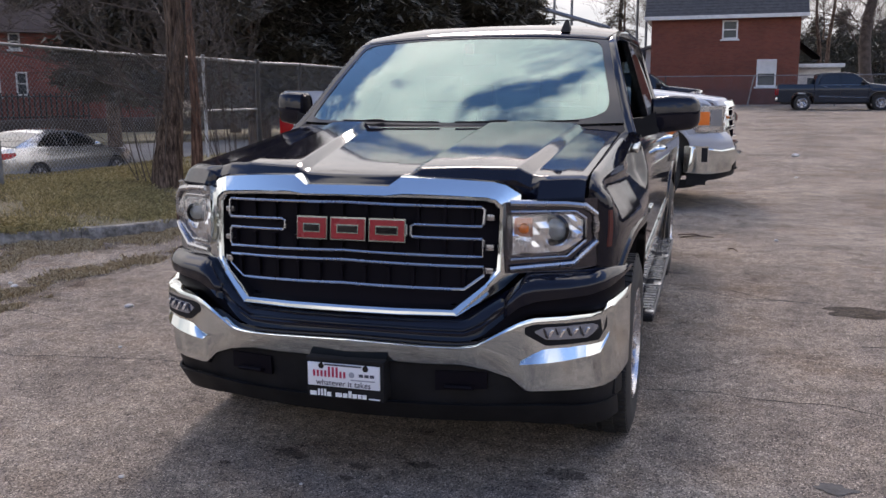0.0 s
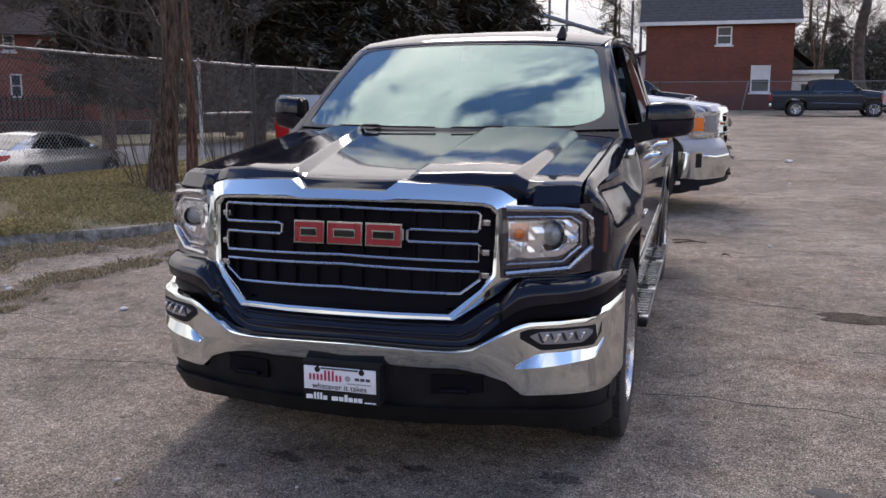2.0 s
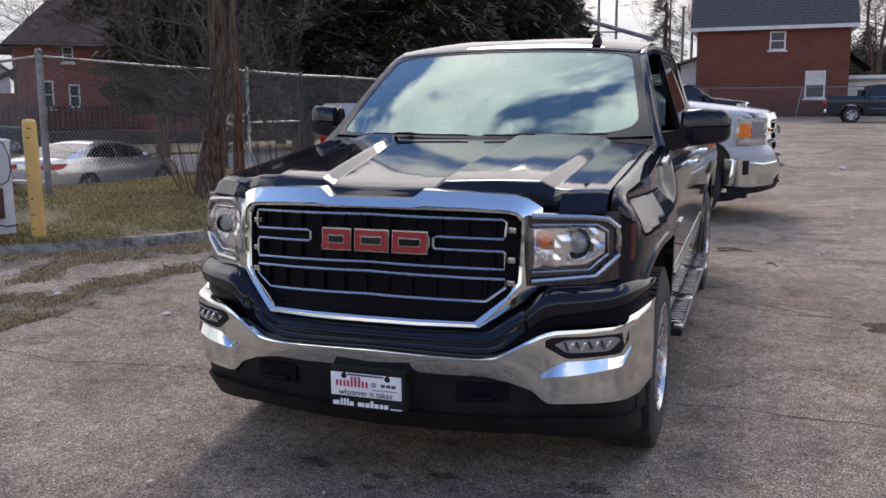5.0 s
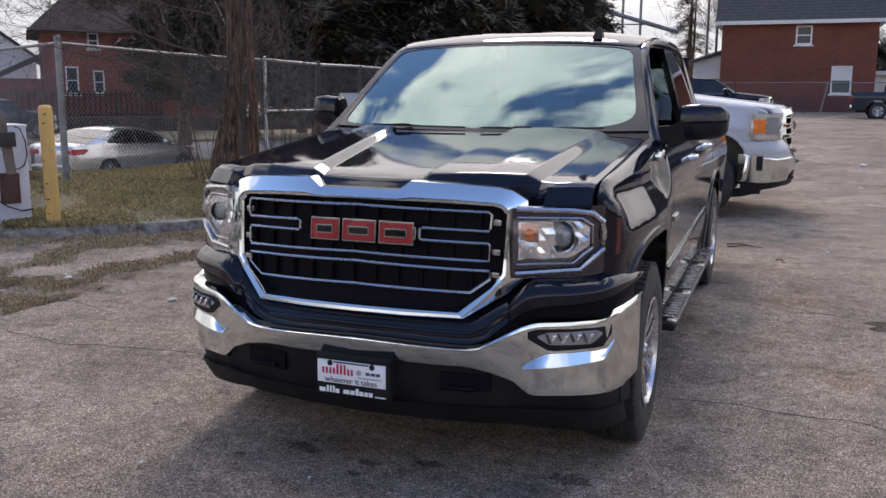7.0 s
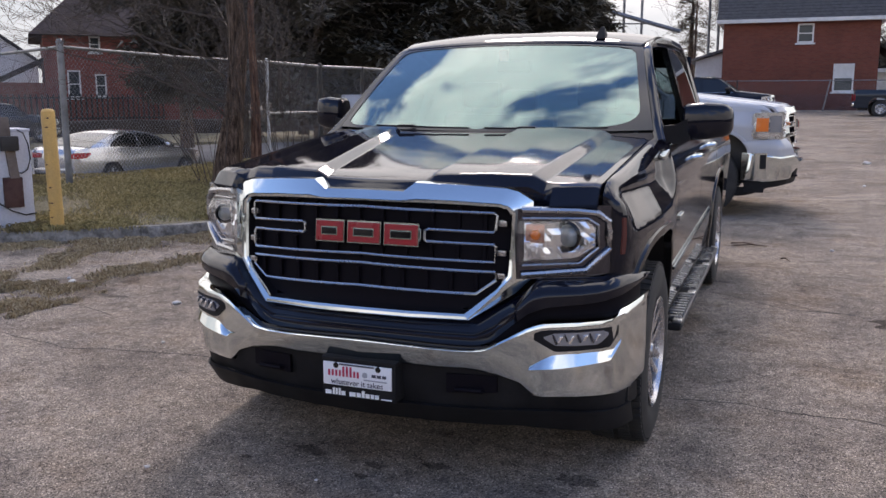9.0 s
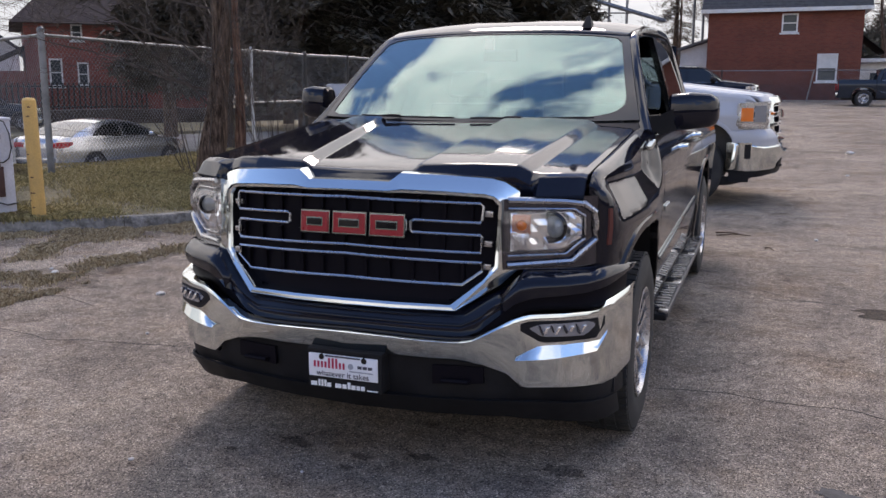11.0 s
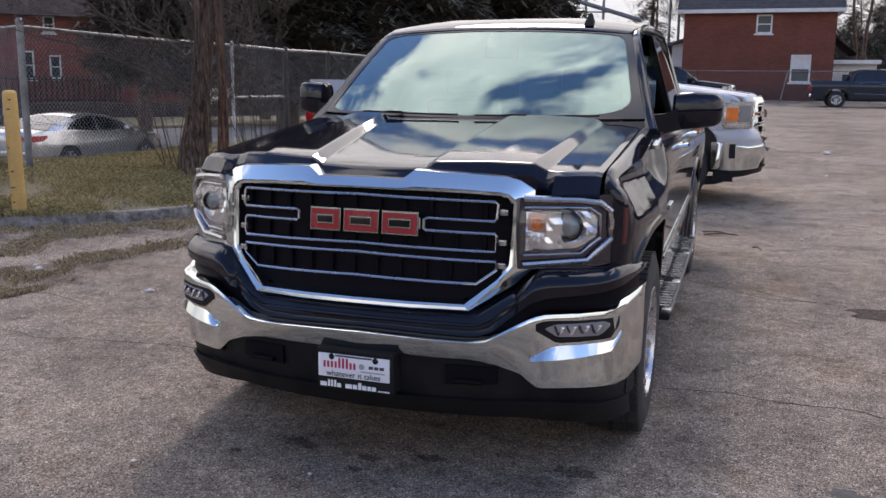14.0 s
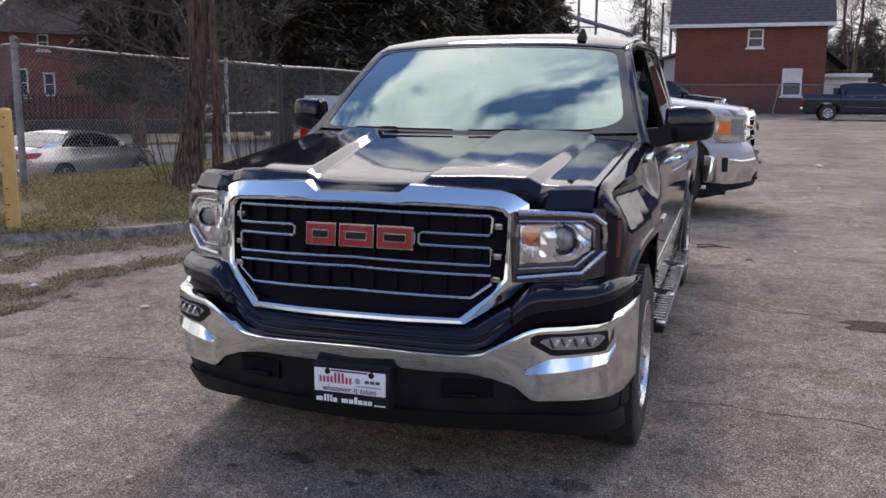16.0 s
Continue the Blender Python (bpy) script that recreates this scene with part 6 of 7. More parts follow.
def bare_tree(at, label, height, r, seed, limbs=9, depth=3, droop=0.0, low=0.35, material=M_BARK, thin=0.007):
    rng = random.Random(seed)
    tree = thing("bare_tree", at, label, "tree")
    bm = bmesh.new()
    pts, radii = [Vector((0, 0, -0.2))], [r * 1.45]
    for k in range(1, 25):
        f = k / 24
        pts.append(Vector((0.05 * height * noise.noise(Vector((f * 2, seed, 0))), 0.05 * height * noise.noise(Vector((seed, f * 2, 0))), f * height)))
        radii.append(r * (1.0 + 0.4 * max(0.0, 1 - f * 8)) * (1 - 0.75 * f))
    tube(bm, pts, r, 26, radii=radii)
    for v in bm.verts:
        v.co += Vector((v.co.x, v.co.y, 0)).normalized() * r * (0.2 * noise.noise(Vector((math.atan2(v.co.y, v.co.x) * 1.5, v.co.z * 0.5, seed))) + 0.14 * noise.noise(Vector((math.atan2(v.co.y, v.co.x) * 6, v.co.z * 1.2, seed)))) if r > 0.12 else Vector()
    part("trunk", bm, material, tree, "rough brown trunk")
    bm = bmesh.new()
    for k in range(limbs):
        f = low + (1 - low) * k / limbs
        p = Vector([float(np.interp(f, frange(0, 1, 24), [q[c] for q in pts])) for c in range(3)])
        a = rng.uniform(0, math.tau)
        d = Vector((math.cos(a), math.sin(a), rng.uniform(0.15, 0.9))).normalized()
        limb(bm, p, d, height * (rng.uniform(0.19, 0.33) if thin < 0.005 else rng.uniform(0.28, 0.5)) * (1.1 - 0.5 * f), r * LIMB * (1 - 0.5 * f), depth, rng, 0.6, droop, 6, thin)
    part("crown", bm, M_TWIG, tree, "bare tangled branches")
    return tree


def shrub_stems(at, label, count, height, seed):
    """Thin bare stems that rise and arch from one stool."""
    rng = random.Random(seed)
    s = thing("bare_shrub", at, label, "shrub")
    for k in range(count):
        bm = bmesh.new()
        a = rng.uniform(0, math.tau)
        d = Vector((math.cos(a) * rng.uniform(0.1, 0.5), math.sin(a) * rng.uniform(0.1, 0.5), 1)).normalized()
        limb(bm, Vector((math.cos(a) * 0.2, math.sin(a) * 0.2, -0.1)), d, height * rng.uniform(0.5, 1), rng.uniform(0.004, 0.008), 2, rng, 0.45, 0.02, 4)
        part("stem", bm, M_TWIG, s, "thin bare stem")


def conifer(at, label, height, width, seed, clumps=9000, name="spruce_tree", low=0.06):
    """A spruce: trunk, drooping boughs and very many needle sprays."""
    rng = random.Random(seed)
    tree = thing(name, at, label, "tree")
    bm = bmesh.new()
    tube(bm, [(0, 0, -0.3), (0, 0, height * 0.5), (0, 0, height)], 0.25, 10, radii=[0.028 * height, 0.018 * height, 0.01])
    part("trunk", bm, M_BARK, tree)
    bm = bmesh.new()
    verts, faces = [], []
    boughs = []
    for k in range(70):
        f = (k + rng.random()) / 70
        a = rng.uniform(0, math.tau)
        ln = width * (1 - f) ** 0.75 * rng.uniform(0.65, 1.1) + 0.3
        z = height * (low + (1 - low) * f)
        pts = [Vector((math.cos(a) * ln * t, math.sin(a) * ln * t, z - 0.35 * ln * t * t + 0.12 * ln * t)) for t in (0, 0.35, 0.7, 1)]
        boughs.append(pts)
        tube(bm, pts, 0.03, 3, radii=[0.04, 0.03, 0.018, 0.006])
    part("bough_frame", bm, M_BARK, tree)
    for k in range(clumps):
        pts = rng.choice(boughs[: 70]) if rng.random() < 0.6 else boughs[min(int(70 * rng.random() ** 1.4), 69)]
        t = rng.uniform(0.12, 1.0) * 2.999
        i = int(t)
        p = pts[i].lerp(pts[i + 1], t - i) + Vector((rng.gauss(0, 0.16), rng.gauss(0, 0.16), rng.gauss(-0.1, 0.12))) * (width / 3)
        a = rng.uniform(0, math.tau)
        for _ in range(4):
            a += rng.uniform(0.9, 2.2)
            L, W = rng.uniform(0.16, 0.42) * width / 2.6, rng.uniform(0.02, 0.05) * width / 2.6
            d = Vector((math.cos(a), math.sin(a), rng.uniform(-0.7, 0.25))).normalized()
            w = d.cross(Vector((0, 0, 1))).normalized() * W
            b = len(verts)
            verts += [p - w, p + w, p + d * L * 0.6 + w * 0.7 + Vector((0, 0, -0.02)), p + d * L]
            faces += [(b, b + 1, b + 2), (b, b + 2, b + 3)]
    mesh_from("crown", verts, faces, M_NEEDLE, tree)["label"] = "dark green needle sprays"
    return tree


def build_trees():
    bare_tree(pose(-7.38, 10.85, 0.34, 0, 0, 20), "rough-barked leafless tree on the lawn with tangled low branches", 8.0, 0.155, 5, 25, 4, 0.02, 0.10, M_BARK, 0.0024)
    # second torn stem beside the trunk
    t = thing("broken_stem", pose(-6.97, 11.0, 0.34), "reddish torn stem growing beside the trunk", "tree")
    bm = bmesh.new()
    tube(bm, [(0, 0, -0.2), (0.03, 0, 1.0), (-0.02, 0.03, 2.2), (0.06, 0, 4.2)], 0.1, 9, radii=[0.095, 0.06, 0.05, 0.025])
    for v in bm.verts:
        v.co.x += 0.02 * noise.noise(v.co * 3)
    part("stem", bm, M_RED_BARK, t, "peeling reddish bark")
    shrub_stems(pose(-7.5, 10.7, 0.45), "thin leafless suckers at the foot of the tree", 16, 3.0, 21)
    shrub_stems(pose(-6.5, 11.2, 0.5), "thin leafless suckers at the foot of the tree", 15, 2.6, 22)
    label = "tall dark green spruce beyond the fence"
    for x, y, h, w, seed in ((-15.5, 29.0, 10.6, 4.6, 31), (-12.3, 31.0, 10.0, 4.6, 32), (-9.4, 33.0, 9.5, 3.8, 33), (-18.6, 28.0, 11.5, 4.4, 34), (-11.0, 28.5, 8.8, 3.8, 35), (-14.2, 26.0, 9.0, 3.8, 36), (-17.0, 25.0, 9, 3.2, 37), (-7.7, 34.0, 8.5, 3.2, 39)):
        conifer(pose(x, y, -0.6, 0, 0, seed * 40), label, h, w, seed, 15000, "spruce_tree", 0.3)
    conifer(pose(-27.4, 36.4, -0.6), label, 12.4, 4.6, 38, 7000, "spruce_tree", 0.58)
    # dark shrubs by the brick house and behind the hedge
    for x, y, h, w, seed in ((-25.5, 44.5, 11, 3.6, 42), (-22.5, 45.0, 12, 4.2, 43)):
        conifer(pose(x, y, -0.2, 0, 0, seed * 30), "dark evergreen tree across the street", h, w, seed, 3600, "evergreen_tree")
    bare_tree(pose(-3.6, 64.0, 0.7), "leafless tree behind the brick house", 8.5, 0.12, 51, 12, 3)
    bare_tree(pose(-6.4, 68.0, 0.7), "leafless tree behind the brick house", 9.5, 0.14, 52, 12, 3)
    bare_tree(pose(11.4, 74.0, 0.6), "large leafless tree beside the yard", 19, 0.5, 53, 14, 4, 0, 0.2, M_TWIG)
    bare_tree(pose(6.6, 66.0, 0.6), "leafless tree beside the brick house", 11, 0.16, 54, 12, 4)
    bare_tree(pose(8.0, 70.0, 0.6), "leafless tree beside the brick house", 12, 0.18, 55, 12, 4)
    conifer(pose(-7.1, 72.0, 0.6), "thin-crowned spruce behind the brick house", 10.5, 3.0, 61, 1500)
    for k in range(14):
        conifer(pose(7 + k * 2.8, 92 + (k % 3) * 5, 0.5, 0, 0, k * 50), "evergreen in the far tree line", 7.6 + (k * 37 % 5) * 0.5, 4.6, 70 + k, 1700, "evergreen_tree")
    for k in range(5):
        bare_tree(pose(9 + k * 5, 86 + (k % 2) * 4, 0.5), "leafless tree in the far tree line", 9 + k % 3, 0.16, 90 + k, 9, 3)


def build_far_wood():
    """A brown winter thicket behind the yard."""
    rng = random.Random(77)
    verts, faces = [], []
    for k in range(30000):
        x, y = rng.uniform(7.5, 52), rng.uniform(84, 98)
        top = 6.0 + 1.8 * noise.noise(Vector((x * 0.25, 0, 3))) + 1.2 * noise.noise(Vector((x * 0.9, y * 0.5, 5)))
        p = Vector((x, y, 0.5 + top * rng.random() ** 0.8))
        d = Vector((rng.gauss(0, 0.5), rng.gauss(0, 0.3), rng.gauss(0.3, 0.7))).normalized()
        w = d.cross(Vector((rng.gauss(0, 1), 1, rng.gauss(0, 1)))).normalized() * rng.uniform(0.03, 0.16)
        L = rng.uniform(0.3, 0.9)
        b = len(verts)
        verts += [p - w, p + w, p + d * L]
        faces.append((b, b + 1, b + 2))
    tagged(mesh_from("far_thicket", verts, faces, M_FARWOOD), "brown leafless thicket behind the yard", "thicket", kind="stuff")


# ---- houses ----
def house_window(parent, x0, x1, z0, z1, y, blind=0.4):
    """A sash window set in a wall that faces -y."""
    w = new("window")
    w.parent = parent
    t = 0.09
    bm = bmesh.new()
    box(bm, x0, x0 + t, y - 0.05, y + 0.12, z0, z1), box(bm, x1 - t, x1, y - 0.05, y + 0.12, z0, z1), box(bm, x0 + t, x1 - t, y - 0.05, y + 0.12, z1 - t, z1), box(bm, x0 + t, x1 - t, y - 0.05, y + 0.12, z0, z0 + t)
    part("frame", bm, M_TRIM, w, "white window frame", 0)
    zm = (z0 + z1) / 2
    part("meeting_rail", boxed(x0 + t, x1 - t, y - 0.03, y + 0.06, zm - 0.03, zm + 0.03), M_TRIM, w, "", 0)
    part("sill", boxed(x0 - 0.1, x1 + 0.1, y - 0.14, y + 0.02, z0 - 0.1, z0, 0.01), M_TRIM, w, "white sill")
    part("pane", boxed(x0 + t, x1 - t, y + 0.03, y + 0.05, zm + 0.03, z1 - t), M_HOUSE_GLASS, w, "", 0)
    part("pane", boxed(x0 + t, x1 - t, y + 0.03, y + 0.05, z0 + t, zm - 0.03), M_HOUSE_GLASS, w, "", 0)
    if blind:
        part("blind", boxed(x0 + t, x1 - t, y + 0.012, y + 0.02, z1 - t - (z1 - z0) * blind, z1 - t), M_SCREEN, w, "", 0)


def wall_with_holes(parent, x0, x1, z0, z1, y, thick, holes, mat):
    """A wall facing -y, with openings through it."""
    xs = sorted({x0, x1, *(v for h in holes for v in h[:2])})
    zs = sorted({z0, z1, *(v for h in holes for v in h[2:])})
    bm = bmesh.new()
    for a, b in zip(xs, xs[1:]):
        for c, d in zip(zs, zs[1:]):
            mx, mz = (a + b) / 2, (c + d) / 2
            if not any(h[0] < mx < h[1] and h[2] < mz < h[3] for h in holes):
                box(bm, a, b, y, y + thick, c, d)
    bmesh.ops.remove_doubles(bm, verts=bm.verts, dist=1e-4)
    return part("wall", bm, mat, parent, "brick wall", 0)


def gable_roof(parent, x0, x1, y0, y1, z, rise, over=0.4):
    """A ridge that runs along x, with shingle courses."""
    bm = bmesh.new()
    ym = (y0 + y1) / 2
    n = 22
    slope = []
    for s, ya in ((-1, y0 - over), (1, y1 + over)):
        rows = []
        for k in range(n):
            f0, f1 = k / n, (k + 1) / n
            za, zb = z - 0.1 + (rise + 0.1) * f0, z - 0.1 + (rise + 0.1) * f1
            rows.append([(x, ya + (ym - ya) * f0, za + 0.046) for x in (x0 - over, x1 + over)])
            rows.append([(x, ya + (ym - ya) * f1, zb + 0.03) for x in (x0 - over, x1 + over)])
        loft(bm, rows)
        loft(bm, [[(x, ya, z - 0.16) for x in (x0 - over, x1 + over)], [(x, ya, z - 0.04) for x in (x0 - over, x1 + over)]])
    roof = part("roof", bm, M_SHINGLE, parent, "dark shingle roof", 0)
    for ya in (y0 - over, y1 + over):
        part("gutter", boxed(x0 - over - 0.02, x1 + over + 0.02, ya - 0.06, ya + 0.06, z - 0.24, z - 0.03, 0.01), M_TRIM, roof, "white eaves gutter")
    bm = bmesh.new()
    box(bm, x0 - over, x1 + over, y0 - over, y1 + over, z - 0.18, z - 0.14)
    part("soffit", bm, M_TRIM, roof, "", 0)
    for x in (x0, x1):
        bm = bmesh.new()
        vs = [bm.verts.new(p) for p in ((x, y0, z - 0.15), (x, y1, z - 0.15), (x, ym, z + rise - 0.02))]
        bm.faces.new(vs)
        bmesh.ops.solidify(bm, geom=bm.faces, thickness=0.1)
        part("gable", bm, M_BRICK, parent, "", 0)


def build_house():
    h = thing("brick_house", pose(0, 56.0, 0.7), "two-storey red brick house with white windows and a dark roof", "house")
    x0, x1 = -3.65, 4.75
    lower, upper = (2.45, 3.55, 1.2, 2.78), (0.42, 1.30, 3.98, 5.06)
    wall_with_holes(h, x0, x1, -0.6, 5.3, 0, 0.3, [lower, upper], M_BRICK)
    bm = bmesh.new()
    box(bm, x0, x0 + 0.3, 0.3, 9.0, -0.6, 5.3), box(bm, x1 - 0.3, x1, 0.3, 9.0, -0.6, 5.3), box(bm, x0, x1, 9.0, 9.3, -0.6, 5.3)
    part("wall", bm, M_BRICK, h, "brick wall", 0)
    house_window(h, *lower, 0.04, 0.45)
    house_window(h, *upper, 0.04, 0)
    gable_roof(h, x0, x1, 0, 9.3, 5.38, 4.2)
    bm = bmesh.new()
    box(bm, 4.8, 7.2, 1.5, 5.0, -0.6, 2.3), part("porch", bm, M_TRIM, h, "white side porch", 0)
    part("porch_roof", boxed(4.74, 7.35, 0.9, 5.2, 2.3, 2.52, 0.02), M_TRIM, h, "white flat porch roof")
    part("porch_window", boxed(5.4, 6.6, 1.44, 1.52, 0.6, 1.7), M_HOUSE_GLASS, h, "", 0)
    bm = bmesh.new()
    loft(bm, [[(4.74, 1.0, 3.9), (4.74, 5.2, 3.9)], [(6.0, 1.0, 2.9), (6.0, 5.2, 2.9)], [(6.0, 1.0, 2.75), (6.0, 5.2, 2.75)], [(4.74, 1.0, 2.6), (4.74, 5.2, 2.6)]], False)
    part("side_roof", bm, M_SHINGLE, h, "", 0)
    # small fence at the foot of the house
    f = thing("yard_fence", pose(0, 0, 0), "thin chain-link yard fence in front of the brick house", "fence")
    for x, lean in ((-8.0, 0), (-2.6, 0), (2.0, 0), (6.5, 0), (11.0, 0), (16, 0)):
        bm = bmesh.new()
        tube(bm, [(x - 0.1 * (x == 2.0), 53.5, 0.6), (x + 0.25 * (x == 2.0), 53.5, 2.55)], 0.04, 6)
        part("post", bm, M_GALV if x != -2.6 else M_DARK_STEEL, f)
    bm = bmesh.new()
    tube(bm, [(-8, 53.5, 2.5), (16, 53.5, 2.5)], 0.025, 5)
    part("top_rail", bm, M_GALV, f)
    chain_link("chain_link", (-8, 53.52, 0), (16, 53.52, 0), 0.65, 2.5, 0.16, 0.0035, "thin woven wire of the yard fence")
    # low brown boards below
    fb = thing("board_fence", pose(0, 55.2, 0.6), "weathered dark red boards at the foot of the brick house", "fence")
    for k in range(44):
        x = -3.6 + k * 0.19
        part("board", boxed(x, x + 0.175, 0, 0.03, 0, 1.15 + 0.03 * math.sin(k * 2.7)), M_BOARD, fb, "", 0)


M_BOARD = two_tone("dark_red_board", (0.09, 0.035, 0.028), (0.14, 0.05, 0.04), 2.5, 0.85)


M_BROWN_ROOF = two_tone("brown_shingle", (0.034, 0.021, 0.019), (0.058, 0.036, 0.032), 3, 0.85, 0, 0.6, 20, 0.02)


def build_left_house():
    h = thing("brick_house", pose(-38.7, 38.9, -0.2, 0, 0, 46), "weathered two-storey brick house behind the iron fence", "house")
    wins = [(1.15, 1.85, 1.75, 3.3), (2.62, 3.22, 1.8, 3.1), (2.4, 3.0, 4.3, 5.2)]
    wall_with_holes(h, 0, 11, -0.6, 5.3, 0, 0.3, wins, M_BRICK_DARK)
    bm = bmesh.new()
    box(bm, 0, 0.3, 0.3, 9, -0.6, 5.3), box(bm, 10.7, 11, 0.3, 9, -0.6, 5.3), box(bm, 0, 11, 9, 9.3, -0.6, 5.3)
    part("wall", bm, M_BRICK_DARK, h, "brick wall", 0)
    for wdw in wins:
        house_window(h, *wdw, 0.04, 0)
    bm = bmesh.new()
    a, b, c, d = -0.7, 11.7, -0.7, 10.0
    r0, r1, zr = (3.4, 4.65, 9.5), (7.4, 4.65, 9.5), 5.2
    ring = [(a, c, zr), (b, c, zr), (b, d, zr), (a, d, zr)]
    for quad in ((ring[0], ring[1], r1, r0), (ring[2], ring[3], r0, r1), (ring[1], ring[2], r1), (ring[3], ring[0], r0), tuple(reversed(ring))):
        bm.faces.new([bm.verts.new(p) for p in quad])
    bmesh.ops.remove_doubles(bm, verts=bm.verts, dist=1e-4)
    part("roof", bm, M_BROWN_ROOF, h, "brown hipped roof", 0)
    bm = bmesh.new()
    box(bm, -2.4, -0.02, 0.5, 6, -0.6, 2.6), part("wing", bm, M_BRICK_DARK, h, "low side wing", 0)
    bm = bmesh.new()
    loft(bm, [[(-3.0, 0.0, 2.55), (-3.0, 6.4, 2.55)], [(0.0, 0.0, 4.0), (0.0, 6.4, 4.0)], [(0, 0, 3.85), (0, 6.4, 3.85)], [(-3.0, 0, 2.4), (-3.0, 6.4, 2.4)]])
    part("wing_roof", bm, M_SHINGLE, h, "", 0)
    g = thing("pale_house", pose(-50, 44, -0.5, 0, 0, 46), "pale house far behind the brick one", "house")
    gable = [(-10.2, 0), (4.0, 0), (4.0, 4.4), (-3.1, 9.6), (-10.2, 4.4)]
    bm = bmesh.new()
    loft(bm, [[(x, y, z) for x, z in gable] for y in (0, 8)], True, True)
    part("wall", bm, M_PALE_SIDING, g, "pale siding wall", 0)
    for xe in (4.5, -10.7):
        bm = bmesh.new()
        loft(bm, [[(xe, y, 4.05), (-3.1, y, 9.62), (-3.1, y, 9.85), (xe, y, 4.28)] for y in (-0.4, 8.4)], True, True)
        part("roof", bm, M_SHINGLE, g, "", 0)


M_GREY_ROOF = two_tone("grey_roofing", (0.10, 0.10, 0.105), (0.15, 0.15, 0.155), 2, 0.8)


def build_shed():
    s = thing("garage", pose(-5.6, 60.5, 0.6), "grey sided garage with a pale roof edge behind the brick house", "garage")
    bm = bmesh.new()
    outline = [(0, -0.5), (7, -0.5), (7, 3.3), (3.5, 4.4), (0, 3.3)]
    loft(bm, [[(x, y, z) for x, z in outline] for y in (0, 6)], True, True)
    part("wall", bm, M_PALE_SIDING, s, "pale grey siding", 0)
    for k in range(17):
        part("siding_board", boxed(0.0, 7.0, -0.025, 0.0, 0.1 + k * 0.19, 0.1 + k * 0.19 + 0.165), M_PALE_SIDING, s, "", 0)
    for sx, name in ((-1, "roof"), (1, "roof")):
        bm = bmesh.new()
        a, b = (3.5 + sx * 3.95, 3.2), (3.5, 4.48)
        loft(bm, [[(a[0], -0.4, a[1]), (b[0], -0.4, b[1]), (b[0], -0.4, b[1] + 0.16), (a[0], -0.4, a[1] + 0.16)], [(a[0], 6.4, a[1]), (b[0], 6.4, b[1]), (b[0], 6.4, b[1] + 0.16), (a[0], 6.4, a[1] + 0.16)]], True, True)
        part(name, bm, M_GREY_ROOF, s, "grey roof", 0)
    part("garage_door", boxed(0.5, 3.0, -0.05, 0.0, -0.4, 1.9), M_SIDING, s, "grey door", 0)


def build_pylons():
    p = thing("steel_gantry", pose(0, 0, 0), "grey steel switchyard gantry behind the trees", "gantry")
    for x, z in ((-13.0, 9.5), (-11.9, 10.5), (-10.6, 9.5), (-9.4, 9.2), (-5.0, 8.0), (-4.4, 8.4)):
        bm = bmesh.new()
        tube(bm, [(x, 62, 0), (x, 62, z)], 0.09, 6)
        part("post", bm, M_GALV, p)
    bm = bmesh.new()
    tube(bm, [(-13.6, 61.8, 8.0), (-6.8, 61.8, 5.9)], 0.16, 6)
    part("beam", bm, M_GALV, p, "slanting steel beam")
    for z in (5.4, 6.6):
        bm = bmesh.new()
        tube(bm, [(-13.2, 62.1, z), (-9.0, 62.1, z - 0.1)], 0.05, 5)
        part("cross_bar", bm, M_GALV, p)


